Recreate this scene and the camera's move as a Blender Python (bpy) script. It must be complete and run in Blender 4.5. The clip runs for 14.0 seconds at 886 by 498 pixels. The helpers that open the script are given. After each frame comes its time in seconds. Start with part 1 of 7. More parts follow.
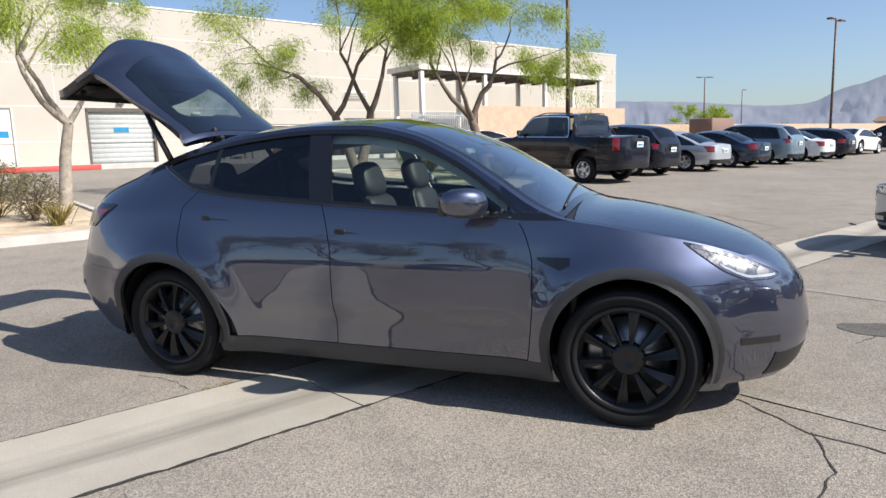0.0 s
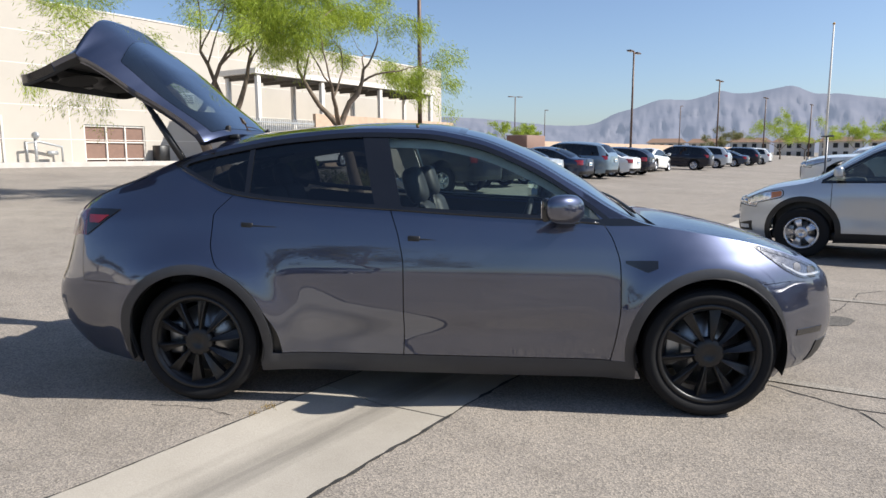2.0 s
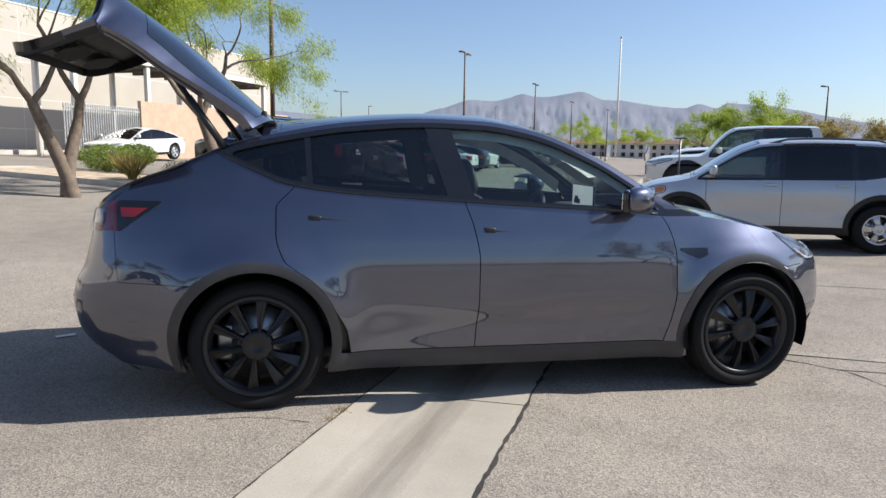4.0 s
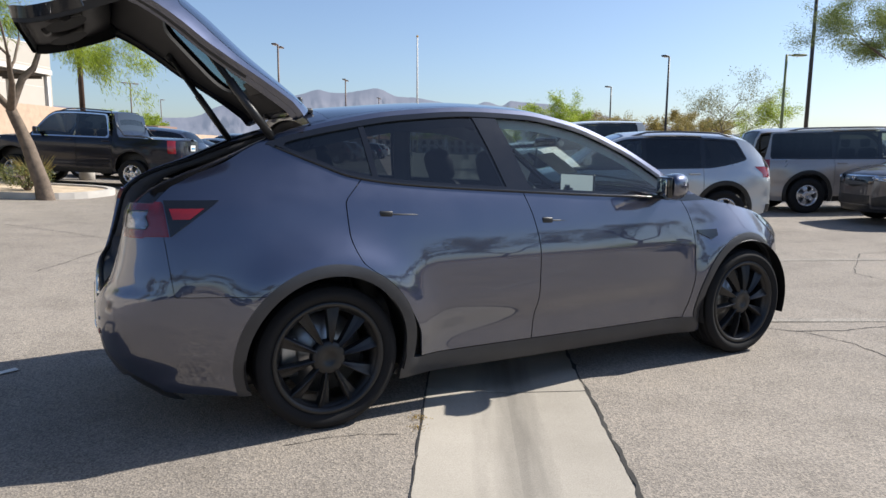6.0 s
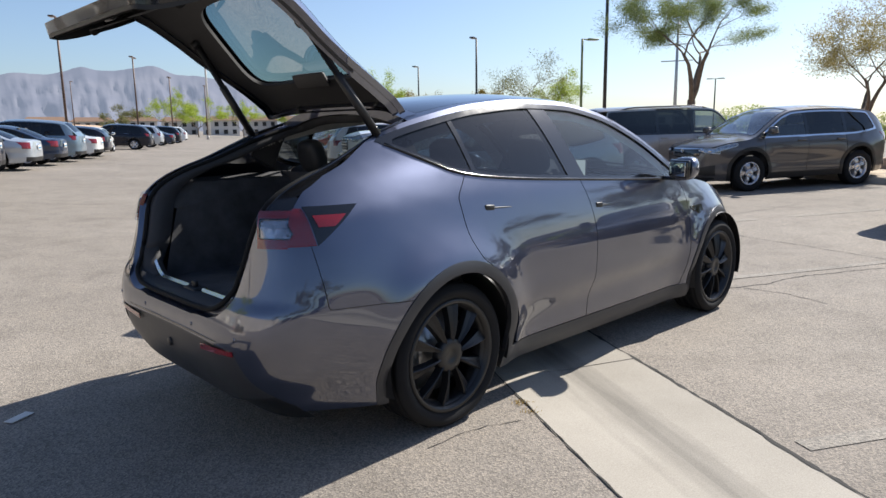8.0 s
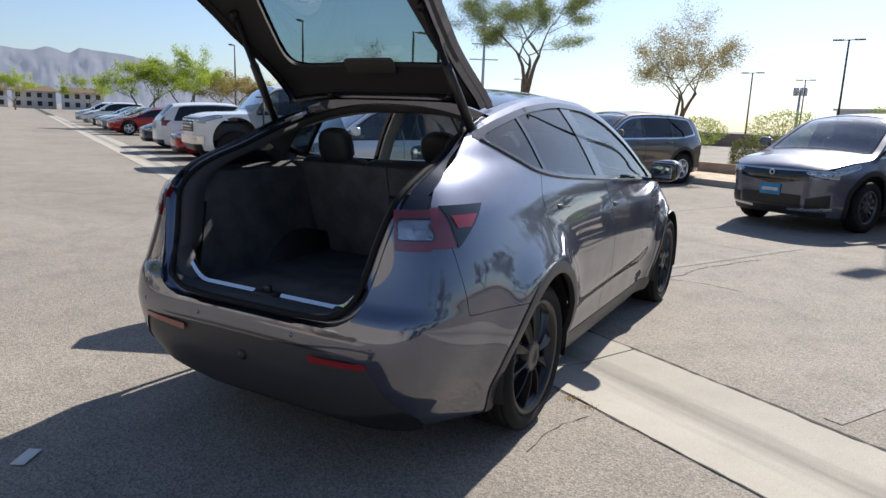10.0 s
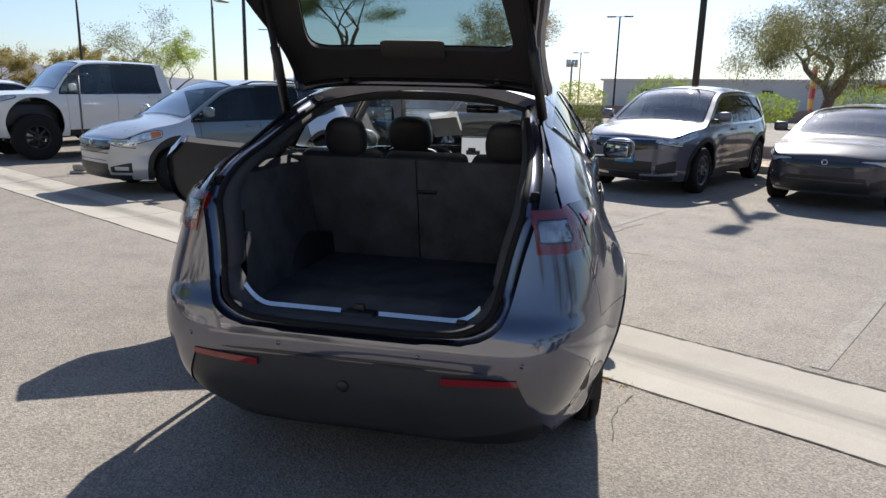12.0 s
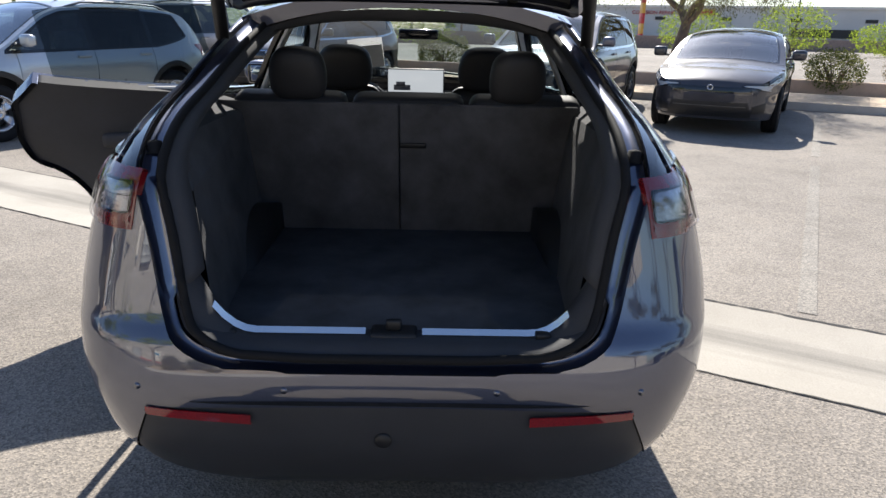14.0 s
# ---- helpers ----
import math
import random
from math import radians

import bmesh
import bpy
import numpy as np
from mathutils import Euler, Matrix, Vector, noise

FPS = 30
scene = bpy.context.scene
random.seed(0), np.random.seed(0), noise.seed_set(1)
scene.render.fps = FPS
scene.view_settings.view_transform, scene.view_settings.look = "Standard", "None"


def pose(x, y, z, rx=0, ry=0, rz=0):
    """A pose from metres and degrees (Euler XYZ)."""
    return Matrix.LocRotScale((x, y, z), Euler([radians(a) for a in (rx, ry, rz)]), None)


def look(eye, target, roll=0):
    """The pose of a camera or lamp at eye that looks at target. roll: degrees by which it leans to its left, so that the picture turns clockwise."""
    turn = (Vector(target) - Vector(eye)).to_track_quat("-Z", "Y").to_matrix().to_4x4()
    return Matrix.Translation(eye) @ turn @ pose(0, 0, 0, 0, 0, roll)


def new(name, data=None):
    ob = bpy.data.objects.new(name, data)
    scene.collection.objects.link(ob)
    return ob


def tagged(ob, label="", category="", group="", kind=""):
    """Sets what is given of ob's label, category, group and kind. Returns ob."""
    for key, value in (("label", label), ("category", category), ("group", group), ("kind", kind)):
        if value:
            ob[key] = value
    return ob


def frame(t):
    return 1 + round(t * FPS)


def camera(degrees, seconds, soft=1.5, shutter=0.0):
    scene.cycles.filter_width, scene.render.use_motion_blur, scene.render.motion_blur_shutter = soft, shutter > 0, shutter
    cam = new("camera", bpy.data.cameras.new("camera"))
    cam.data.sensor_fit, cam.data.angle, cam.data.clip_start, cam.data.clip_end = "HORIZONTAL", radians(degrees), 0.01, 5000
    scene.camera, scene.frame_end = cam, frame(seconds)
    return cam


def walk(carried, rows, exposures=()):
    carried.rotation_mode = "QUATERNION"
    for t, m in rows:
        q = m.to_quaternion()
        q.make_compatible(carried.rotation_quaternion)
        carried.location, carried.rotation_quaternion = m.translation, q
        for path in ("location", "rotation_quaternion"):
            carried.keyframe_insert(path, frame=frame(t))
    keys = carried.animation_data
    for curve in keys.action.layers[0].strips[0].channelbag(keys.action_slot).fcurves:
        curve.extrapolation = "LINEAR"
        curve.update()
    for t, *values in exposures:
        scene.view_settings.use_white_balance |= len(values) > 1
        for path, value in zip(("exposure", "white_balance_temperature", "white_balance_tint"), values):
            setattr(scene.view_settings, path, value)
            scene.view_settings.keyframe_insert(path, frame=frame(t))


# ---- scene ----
cam = camera(66.6, 14.0)

PATH = [
    (0, (1.78, -4.266, 1.445), (1.062, -2.424, 1.143), -1.7),
    (0.5, (1.428, -4.424, 1.457), (0.845, -2.532, 1.177), -1.4),
    (1, (1.061, -4.43, 1.439), (0.635, -2.494, 1.168), -1.0),
    (1.5, (0.708, -4.471, 1.44), (0.387, -2.517, 1.16), -0.5),
    (2, (0.322, -4.575, 1.44), (0.144, -2.603, 1.16), -0.1),
    (2.5, (-0.059, -4.53, 1.421), (-0.091, -2.549, 1.149), 0.6),
    (3, (-0.396, -4.516, 1.408), (-0.3, -2.537, 1.141), 1.3),
    (3.5, (-0.766, -4.547, 1.413), (-0.535, -2.58, 1.136), 1.2),
    (6, (-2.399, -3.937, 1.355), (-1.493, -2.178, 1.063), 0.5),
    (6.5, (-2.771, -3.761, 1.363), (-1.707, -2.092, 1.077), 0.2),
    (7, (-3.057, -3.512, 1.374), (-1.894, -1.914, 1.065), 0.1),
    (7.5, (-3.312, -3.285, 1.399), (-2.059, -1.76, 1.08), -0.4),
    (8, (-3.631, -3.1, 1.43), (-2.259, -1.688, 1.078), -0.7),
    (10.5, (-4.509, -1.667, 1.45), (-2.722, -0.849, 1.08), 1.9),
    (11, (-4.653, -1.341, 1.457), (-2.802, -0.683, 1.082), 0.8),
    (11.5, (-4.65, -1.056, 1.456), (-2.761, -0.534, 1.061), 1.3),
    (12, (-4.564, -0.809, 1.476), (-2.654, -0.402, 1.041), 1.5),
    (12.5, (-4.459, -0.527, 1.464), (-2.534, -0.282, 0.981), 1.2),
    (13, (-4.329, -0.328, 1.459), (-2.399, -0.237, 0.94), 1.5),
    (13.5, (-4.112, -0.201, 1.463), (-2.198, -0.187, 0.884), 1.1),
    (14, (-3.893, -0.102, 1.448), (-1.992, -0.144, 0.826), 1.4),
]
walk(cam, [(t, look(eye, target, roll)) for t, eye, target, roll in PATH], exposures=[(0, 0.60), (8, 0.60), (11, 0.52), (12, 0.56), (13, 0.74), (14, 0.92)])

# ---- world and sun ----
SUN_EL, SUN_AZ = 41.0, -3.5          # degrees; azimuth from +x towards +y
world = bpy.data.worlds.new("sky")
scene.world = world
world.use_nodes = True
wn = world.node_tree
sky = wn.nodes.new("ShaderNodeTexSky")
sky.sky_type = "NISHITA"
sky.sun_disc = False
sky.sun_elevation = radians(SUN_EL)
sky.sun_rotation = radians(90 - SUN_AZ)
sky.air_density, sky.dust_density, sky.ozone_density = 1.0, 0.85, 1.6
wn.nodes["Background"].inputs["Strength"].default_value = 0.085
tone = wn.nodes.new("ShaderNodeMix")
tone.data_type, tone.blend_type = "RGBA", "MULTIPLY"
tone.inputs[0].default_value = 1.0
tone.inputs[7].default_value = (0.88, 0.975, 1.14, 1)
pale = wn.nodes.new("ShaderNodeHueSaturation")
pale.inputs["Saturation"].default_value = 0.92
wn.links.new(sky.outputs[0], pale.inputs["Color"])
wn.links.new(pale.outputs[0], tone.inputs[6])
wn.links.new(tone.outputs[2], wn.nodes["Background"].inputs[0])
sun_data = bpy.data.lights.new("sun", "SUN")
sun_data.energy, sun_data.angle, sun_data.color = 5.0, radians(0.53), (1.0, 0.955, 0.88)
sun = new("sun", sun_data)
sun_dir = Vector((math.cos(radians(SUN_EL)) * math.cos(radians(SUN_AZ)), math.cos(radians(SUN_EL)) * math.sin(radians(SUN_AZ)), math.sin(radians(SUN_EL))))
sun.matrix_world = look(sun_dir * 60, (0, 0, 0))


# ---- materials ----
def nodes_of(name):
    m = bpy.data.materials.new(name)
    m.use_nodes = True
    return m, m.node_tree, m.node_tree.nodes["Principled BSDF"]


def put(tree, a, b):
    tree.links.new(a, b)


def noise_tex(tree, scale, detail=4.0, rough=0.6, coord="Object"):
    co = tree.nodes.new("ShaderNodeTexCoord")
    n = tree.nodes.new("ShaderNodeTexNoise")
    n.inputs["Scale"].default_value, n.inputs["Detail"].default_value, n.inputs["Roughness"].default_value = scale, detail, rough
    put(tree, co.outputs[coord], n.inputs["Vector"])
    return n


def ramp(tree, src, stops):
    r = tree.nodes.new("ShaderNodeValToRGB")
    while len(r.color_ramp.elements) < len(stops):
        r.color_ramp.elements.new(0.5)
    for e, (p, c) in zip(r.color_ramp.elements, stops):
        e.position, e.color = p, (*c, 1)
    put(tree, src, r.inputs[0])
    return r


def mix_rgb(tree, kind, fac, a, b):
    n = tree.nodes.new("ShaderNodeMix")
    n.data_type, n.blend_type = "RGBA", kind
    if isinstance(fac, float):
        n.inputs[0].default_value = fac
    else:
        put(tree, fac, n.inputs[0])
    for src, i in ((a, 6), (b, 7)):
        if isinstance(src, tuple):
            n.inputs[i].default_value = (*src, 1)
        else:
            put(tree, src, n.inputs[i])
    return n.outputs[2]


def bump(tree, bsdf, height, strength, distance):
    b = tree.nodes.new("ShaderNodeBump")
    b.inputs["Strength"].default_value, b.inputs["Distance"].default_value = strength, distance
    put(tree, height, b.inputs["Height"])
    put(tree, b.outputs[0], bsdf.inputs["Normal"])


def plain(name, colour, rough=0.5, metal=0.0, vary=0.15, scale=6.0, bumpy=0.0, coat=0.0, spec=0.5, grain=90.0):
    """A surface with cloudy and fine variation of its colour and gloss."""
    m, t, b = nodes_of(name)
    n1, n2 = noise_tex(t, scale), noise_tex(t, grain, 3)
    lo = tuple(c * (1 - vary) for c in colour)
    hi = tuple(min(1, c * (1 + vary)) for c in colour)
    r1 = ramp(t, n1.outputs[0], [(0.3, lo), (0.7, hi)])
    r2 = ramp(t, n2.outputs[0], [(0.3, (1 - vary * 0.5,) * 3), (0.7, (1.0,) * 3)])
    put(t, mix_rgb(t, "MULTIPLY", 1.0, r1.outputs[0], r2.outputs[0]), b.inputs["Base Color"])
    rr = ramp(t, n1.outputs[0], [(0.2, (max(0.02, rough - 0.06),) * 3), (0.8, (min(1, rough + 0.06),) * 3)])
    put(t, rr.outputs[0], b.inputs["Roughness"])
    b.inputs["Metallic"].default_value = metal
    b.inputs["Coat Weight"].default_value = coat
    b.inputs["Coat Roughness"].default_value = 0.03
    b.inputs["Specular IOR Level"].default_value = spec
    if bumpy:
        bump(t, b, n2.outputs[0], 0.5, bumpy)
    return m


def paint(name, colour, metal=0.5, rough=0.32, flake=0.12, coat_ior=1.55):
    """Car paint: base with metal flake under clear coat, a little dust."""
    m, t, b = nodes_of(name)
    fl = noise_tex(t, 900, 2)
    r = ramp(t, fl.outputs[0], [(0.35, tuple(c * (1 - flake) for c in colour)), (0.65, tuple(min(1, c * (1 + flake)) for c in colour))])
    put(t, r.outputs[0], b.inputs["Base Color"])
    du = noise_tex(t, 5, 5)
    dr = ramp(t, du.outputs[0], [(0.3, (rough - 0.05,) * 3), (0.75, (rough + 0.07,) * 3)])
    put(t, dr.outputs[0], b.inputs["Roughness"])
    b.inputs["Metallic"].default_value = metal
    b.inputs["Specular IOR Level"].default_value = 0.15
    b.inputs["Coat Weight"].default_value = 1.0
    b.inputs["Coat IOR"].default_value = coat_ior
    cr = ramp(t, du.outputs[0], [(0.3, (0.004,) * 3), (0.8, (0.02,) * 3)])
    put(t, cr.outputs[0], b.inputs["Coat Roughness"])
    return m


def glass(name, tint, gloss=1.0):
    """Thin pane: tinted see-through and a Fresnel gloss."""
    m, t, b = nodes_of(name)
    tr = t.nodes.new("ShaderNodeBsdfTransparent")
    tr.inputs[0].default_value = (*tint, 1)
    gl = t.nodes.new("ShaderNodeBsdfGlossy")
    gl.inputs["Roughness"].default_value = 0.01
    lw = t.nodes.new("ShaderNodeLayerWeight")
    lw.inputs[0].default_value = 0.5
    pw = t.nodes.new("ShaderNodeMath")
    pw.operation = "POWER"
    pw.inputs[1].default_value = 4.0
    put(t, lw.outputs["Facing"], pw.inputs[0])
    mu = t.nodes.new("ShaderNodeMath")
    mu.operation, mu.use_clamp = "MULTIPLY_ADD", True
    mu.inputs[1].default_value, mu.inputs[2].default_value = 0.85 * gloss, 0.075 * gloss
    put(t, pw.outputs[0], mu.inputs[0])
    mx = t.nodes.new("ShaderNodeMixShader")
    put(t, mu.outputs[0], mx.inputs[0])
    put(t, tr.outputs[0], mx.inputs[1])
    put(t, gl.outputs[0], mx.inputs[2])
    put(t, mx.outputs[0], t.nodes["Material Output"].inputs[0])
    t.nodes.remove(b)
    return m


def lens(name, colour, rough=0.08):
    """Lamp glass: coloured, glossy, with a ribbed reflector under it."""
    m, t, b = nodes_of(name)
    n = noise_tex(t, 220, 2)
    r = ramp(t, n.outputs[0], [(0.35, tuple(c * 0.65 for c in colour)), (0.65, colour)])
    put(t, r.outputs[0], b.inputs["Base Color"])
    b.inputs["Roughness"].default_value = rough
    b.inputs["Coat Weight"].default_value = 1.0
    return m


LAMPCHROME = plain("lamp_reflector", (0.20, 0.205, 0.215), 0.14, 0.9, 0.45, scale=30, grain=60, coat=1.0)
BLACK = plain("black_plastic", (0.012, 0.012, 0.013), 0.45, bumpy=0.0004)
GLOSSBLACK = plain("gloss_black", (0.008, 0.008, 0.009), 0.12, coat=0.6)
RUBBER = plain("rubber", (0.012, 0.012, 0.013), 0.8, bumpy=0.001, spec=0.25)
CHROME = plain("chrome", (0.7, 0.7, 0.72), 0.12, 1.0, 0.05)
ALLOY = plain("alloy", (0.62, 0.62, 0.64), 0.28, 0.85, 0.1)
DARKALLOY = plain("dark_alloy", (0.10, 0.10, 0.105), 0.35, 0.7, 0.1)
STEEL = plain("brake_steel", (0.38, 0.38, 0.38), 0.35, 0.9, 0.2, grain=40)
INTERIOR = plain("interior_trim", (0.048, 0.048, 0.052), 0.7, bumpy=0.0008)
CARPET = plain("carpet", (0.075, 0.075, 0.080), 0.95, vary=0.4, grain=400, bumpy=0.002)
DASH = plain("dashboard_grey", (0.16, 0.155, 0.15), 0.75, bumpy=0.0008)
SEAT = plain("seat_cloth", (0.022, 0.022, 0.024), 0.6, bumpy=0.0008)
FRONTSIDE = glass("front_side_glass", (0.40, 0.47, 0.45), 1.5)
TINT = glass("tinted_glass", (0.045, 0.05, 0.052))
PRIVACY = glass("privacy_glass", (0.10, 0.115, 0.125))
CLEAR = glass("clear_glass", (0.78, 0.87, 0.85), 2.4)
MIRROR = plain("mirror_glass", (0.8, 0.8, 0.8), 0.01, 1.0, 0.0)
REDLENS = lens("red_lens", (0.27, 0.010, 0.014), 0.05)
DARKRED = lens("smoked_red_lens", (0.19, 0.008, 0.012), 0.05)
CLEARLENS = lens("clear_lens", (0.55, 0.58, 0.62))
LAMPBRIGHT = plain("bright_head_lamp", (0.62, 0.64, 0.66), 0.14, 0.7, 0.5, scale=20, grain=50, coat=1.0)
HEADGLASS = plain("smoked_head_lamp", (0.34, 0.36, 0.39), 0.12, 0.75, 0.6, scale=22, grain=50, coat=1.0)
AMBER = lens("amber_lens", (0.6, 0.18, 0.02))
PLATE_BLUE = plain("plate_blue", (0.02, 0.22, 0.42), 0.4)
WHITEPAINT = plain("white_marking", (0.62, 0.61, 0.58), 0.7, vary=0.2, scale=3)


# ---- mesh helpers ----
def mesh_of(name, verts, faces, mat, smooth=False):
    me = bpy.data.meshes.new(name)
    me.from_pydata([tuple(v) for v in verts], [], faces)
    if smooth:
        me.polygons.foreach_set("use_smooth", [True] * len(me.polygons))
    me.materials.append(mat)
    me.update()
    return me


def thing(name, label, category, group="", kind="", m=None):
    ob = tagged(new(name), label, category, group, kind)
    if m is not None:
        ob.matrix_world = m
    return ob


def part(name, bm, material, parent=None, label=""):
    """One mesh object from a bmesh or a (verts, faces) pair, under a thing or a part."""
    if isinstance(bm, tuple):
        me = mesh_of(name, bm[0], bm[1], material, len(bm) > 2 and bm[2])
    else:
        me = bpy.data.meshes.new(name)
        bm.to_mesh(me)
        bm.free()
        me.materials.append(material)
    ob = new(name, me)
    if parent is not None:
        ob.parent = parent
    if label:
        ob["label"] = label
    return ob


def box(sx, sy, sz, at=(0, 0, 0), bevel=0.0, m=None, taper=1.0, seg=2):
    """A bevelled block standing on z = at.z."""
    bm = bmesh.new()
    bmesh.ops.create_cube(bm, size=1)
    for v in bm.verts:
        k = taper if v.co.z > 0 else 1
        v.co = Vector((v.co.x * sx * k, v.co.y * sy * k, (v.co.z + 0.5) * sz))
    if bevel:
        bmesh.ops.bevel(bm, geom=list(bm.edges), offset=bevel, segments=seg, affect="EDGES", profile=0.5)
        for f in bm.faces:
            f.smooth = True
    bmesh.ops.translate(bm, verts=bm.verts, vec=at)
    if m is not None:
        bmesh.ops.transform(bm, matrix=m, verts=bm.verts)
    return bm


def join(*bms):
    out = bmesh.new()
    for b in bms:
        me = bpy.data.meshes.new("tmp")
        b.to_mesh(me)
        b.free()
        out.from_mesh(me)
        bpy.data.meshes.remove(me)
    return out


def lathe(profile, n=48, axis="y", smooth=True):
    """Turn a (radius, height) outline round an axis."""
    verts, faces = [], []
    k = len(profile)
    for i in range(n):
        a = 2 * math.pi * i / n
        for r, h in profile:
            p = (r * math.cos(a), h, r * math.sin(a)) if axis == "y" else (r * math.cos(a), r * math.sin(a), h)
            verts.append(p)
    for i in range(n):
        j = (i + 1) % n
        for q in range(k - 1):
            f = (i * k + q, i * k + q + 1, j * k + q + 1, j * k + q)
            faces.append(f if axis == "y" else f[::-1])
    return verts, faces, smooth


def tube(points, radii, n=8, cap=True):
    """A round bar along points; radii: one number or one each."""
    pts = [Vector(p) for p in points]
    if not isinstance(radii, (list, tuple)):
        radii = [radii] * len(pts)
    verts, faces = [], []
    up = Vector((0.31, 0.17, 0.93))
    for i, p in enumerate(pts):
        d = (pts[min(i + 1, len(pts) - 1)] - pts[max(i - 1, 0)]).normalized()
        s = d.cross(up)
        if s.length < 1e-3:
            s = d.cross(Vector((1, 0, 0)))
        s.normalize()
        w = s.cross(d)
        for k in range(n):
            a = 2 * math.pi * k / n
            verts.append(p + (s * math.cos(a) + w * math.sin(a)) * radii[i])
    for i in range(len(pts) - 1):
        for k in range(n):
            j = (k + 1) % n
            faces.append((i * n + k, i * n + j, (i + 1) * n + j, (i + 1) * n + k))
    if cap:
        faces.append(tuple(range(n))[::-1])
        faces.append(tuple((len(pts) - 1) * n + k for k in range(n)))
    return verts, faces, True


def curve(*keys):
    """A smooth function through (position, value) keys, flat beyond the ends, with no overshoot."""
    ks = sorted(keys)
    xs = np.array([k[0] for k in ks], float)
    ys = np.array([k[1] for k in ks], float)
    d = np.diff(ys) / np.diff(xs)
    m = np.zeros(len(xs))
    m[0], m[-1] = d[0], d[-1]
    for i in range(1, len(xs) - 1):
        if d[i - 1] * d[i] > 0:
            m[i] = 2 * d[i - 1] * d[i] / (d[i - 1] + d[i])

    def f(x):
        x = np.clip(np.asarray(x, float), xs[0], xs[-1])
        i = np.clip(np.searchsorted(xs, x) - 1, 0, len(xs) - 2)
        h = xs[i + 1] - xs[i]
        t = (x - xs[i]) / h
        return (ys[i] * (1 + 2 * t) * (1 - t) ** 2 + m[i] * h * t * (1 - t) ** 2 + ys[i + 1] * t * t * (3 - 2 * t) + m[i + 1] * h * t * t * (t - 1))
    return f


# ---- the lot: a valley gutter, and two planes that rise from it ----
E_DIR, D_DIR = Vector((0.875, -0.484, 0)), Vector((0.484, 0.875, 0))
LOT_ANGLE = math.degrees(math.atan2(-0.484, 0.875))


def uv_of(x, y):
    return 0.875 * x - 0.484 * y, 0.484 * x + 0.875 * y


def ground_z(x, y):
    u, v = uv_of(x, y)
    right = 0.02 * max(0.0, u - 2.0) if u < 16 else 0.28 + 0.004 * (u - 16)
    left = 0.04 * max(0.0, -u - 2.5) if u > -45 else 1.7
    return min(right, 0.9) + left


def lot(u, v, dz=0.0):
    x, y = 0.875 * u + 0.484 * v, -0.484 * u + 0.875 * v
    return Vector((x, y, ground_z(x, y) + dz))


# ---- car bodies: a skin of three charts (sides, deck, ends) cut into panels ----
def cut(P, tests):
    """The quads of a grid of points, trimmed to where every test is above zero."""
    n, m = P.shape[:2]
    F = np.stack(tests, -1) if tests else np.ones((n, m, 1))
    verts, faces, index = [], [], {}

    def vid(p):
        key = (round(float(p[0]), 5), round(float(p[1]), 5), round(float(p[2]), 5))
        if key not in index:
            index[key] = len(verts)
            verts.append(key)
        return index[key]

    ins = F > 0
    full = ins[:-1, :-1] & ins[1:, :-1] & ins[1:, 1:] & ins[:-1, 1:]
    some = ins[:-1, :-1] | ins[1:, :-1] | ins[1:, 1:] | ins[:-1, 1:]
    full, some = full.all(-1), some.all(-1)
    for i, j in np.argwhere(some):
        corner = [(i, j), (i + 1, j), (i + 1, j + 1), (i, j + 1)]
        poly = [(P[c], F[c]) for c in corner]
        if not full[i, j]:
            for k in range(F.shape[-1]):
                nxt = []
                for q in range(len(poly)):
                    (pa, fa), (pb, fb) = poly[q - 1], poly[q]
                    if (fa[k] > 0) != (fb[k] > 0):
                        t = fa[k] / (fa[k] - fb[k])
                        nxt.append((pa + (pb - pa) * t, fa + (fb - fa) * t))
                    if fb[k] > 0:
                        nxt.append((pb, fb))
                poly = nxt
                if len(poly) < 3:
                    break
            if len(poly) < 3:
                continue
        f = []
        for p, _ in poly:
            v = vid(p)
            if v not in f:
                f.append(v)
        if len(f) >= 3:
            faces.append(f)
    return verts, faces


def skin(pieces, side=1, depth=0.012, lift=0.0, smooth=True):
    """Trimmed charts (points, tests, flipped) as one smooth sheet, its rim folded in by depth."""
    bm = bmesh.new()
    for P, tests, flip in pieces:
        verts, faces = cut(P, tests)
        vs = [bm.verts.new((x, y * side, z)) for x, y, z in verts]
        for f in faces:
            try:
                bm.faces.new([vs[k] for k in (f[::-1] if flip != (side < 0) else f)])
            except ValueError:
                pass
    bmesh.ops.remove_doubles(bm, verts=bm.verts, dist=0.0004)
    bm.normal_update()
    if lift:
        for v in bm.verts:
            v.co += v.normal * lift
    if depth:
        rim = [e for e in bm.edges if len(e.link_faces) == 1]
        norm = {v: v.normal.copy() for e in rim for v in e.verts}
        out = bmesh.ops.extrude_edge_only(bm, edges=rim)
        for e in rim:
            e.smooth = False
        for v in [g for g in out["geom"] if isinstance(g, bmesh.types.BMVert)]:
            near = min((w.other_vert(v) for w in v.link_edges if w.other_vert(v) in norm), key=lambda q: (q.co - v.co).length, default=None)
            if near is not None:
                v.co -= norm[near] * depth
    for f in bm.faces:
        f.smooth = smooth
    return bm


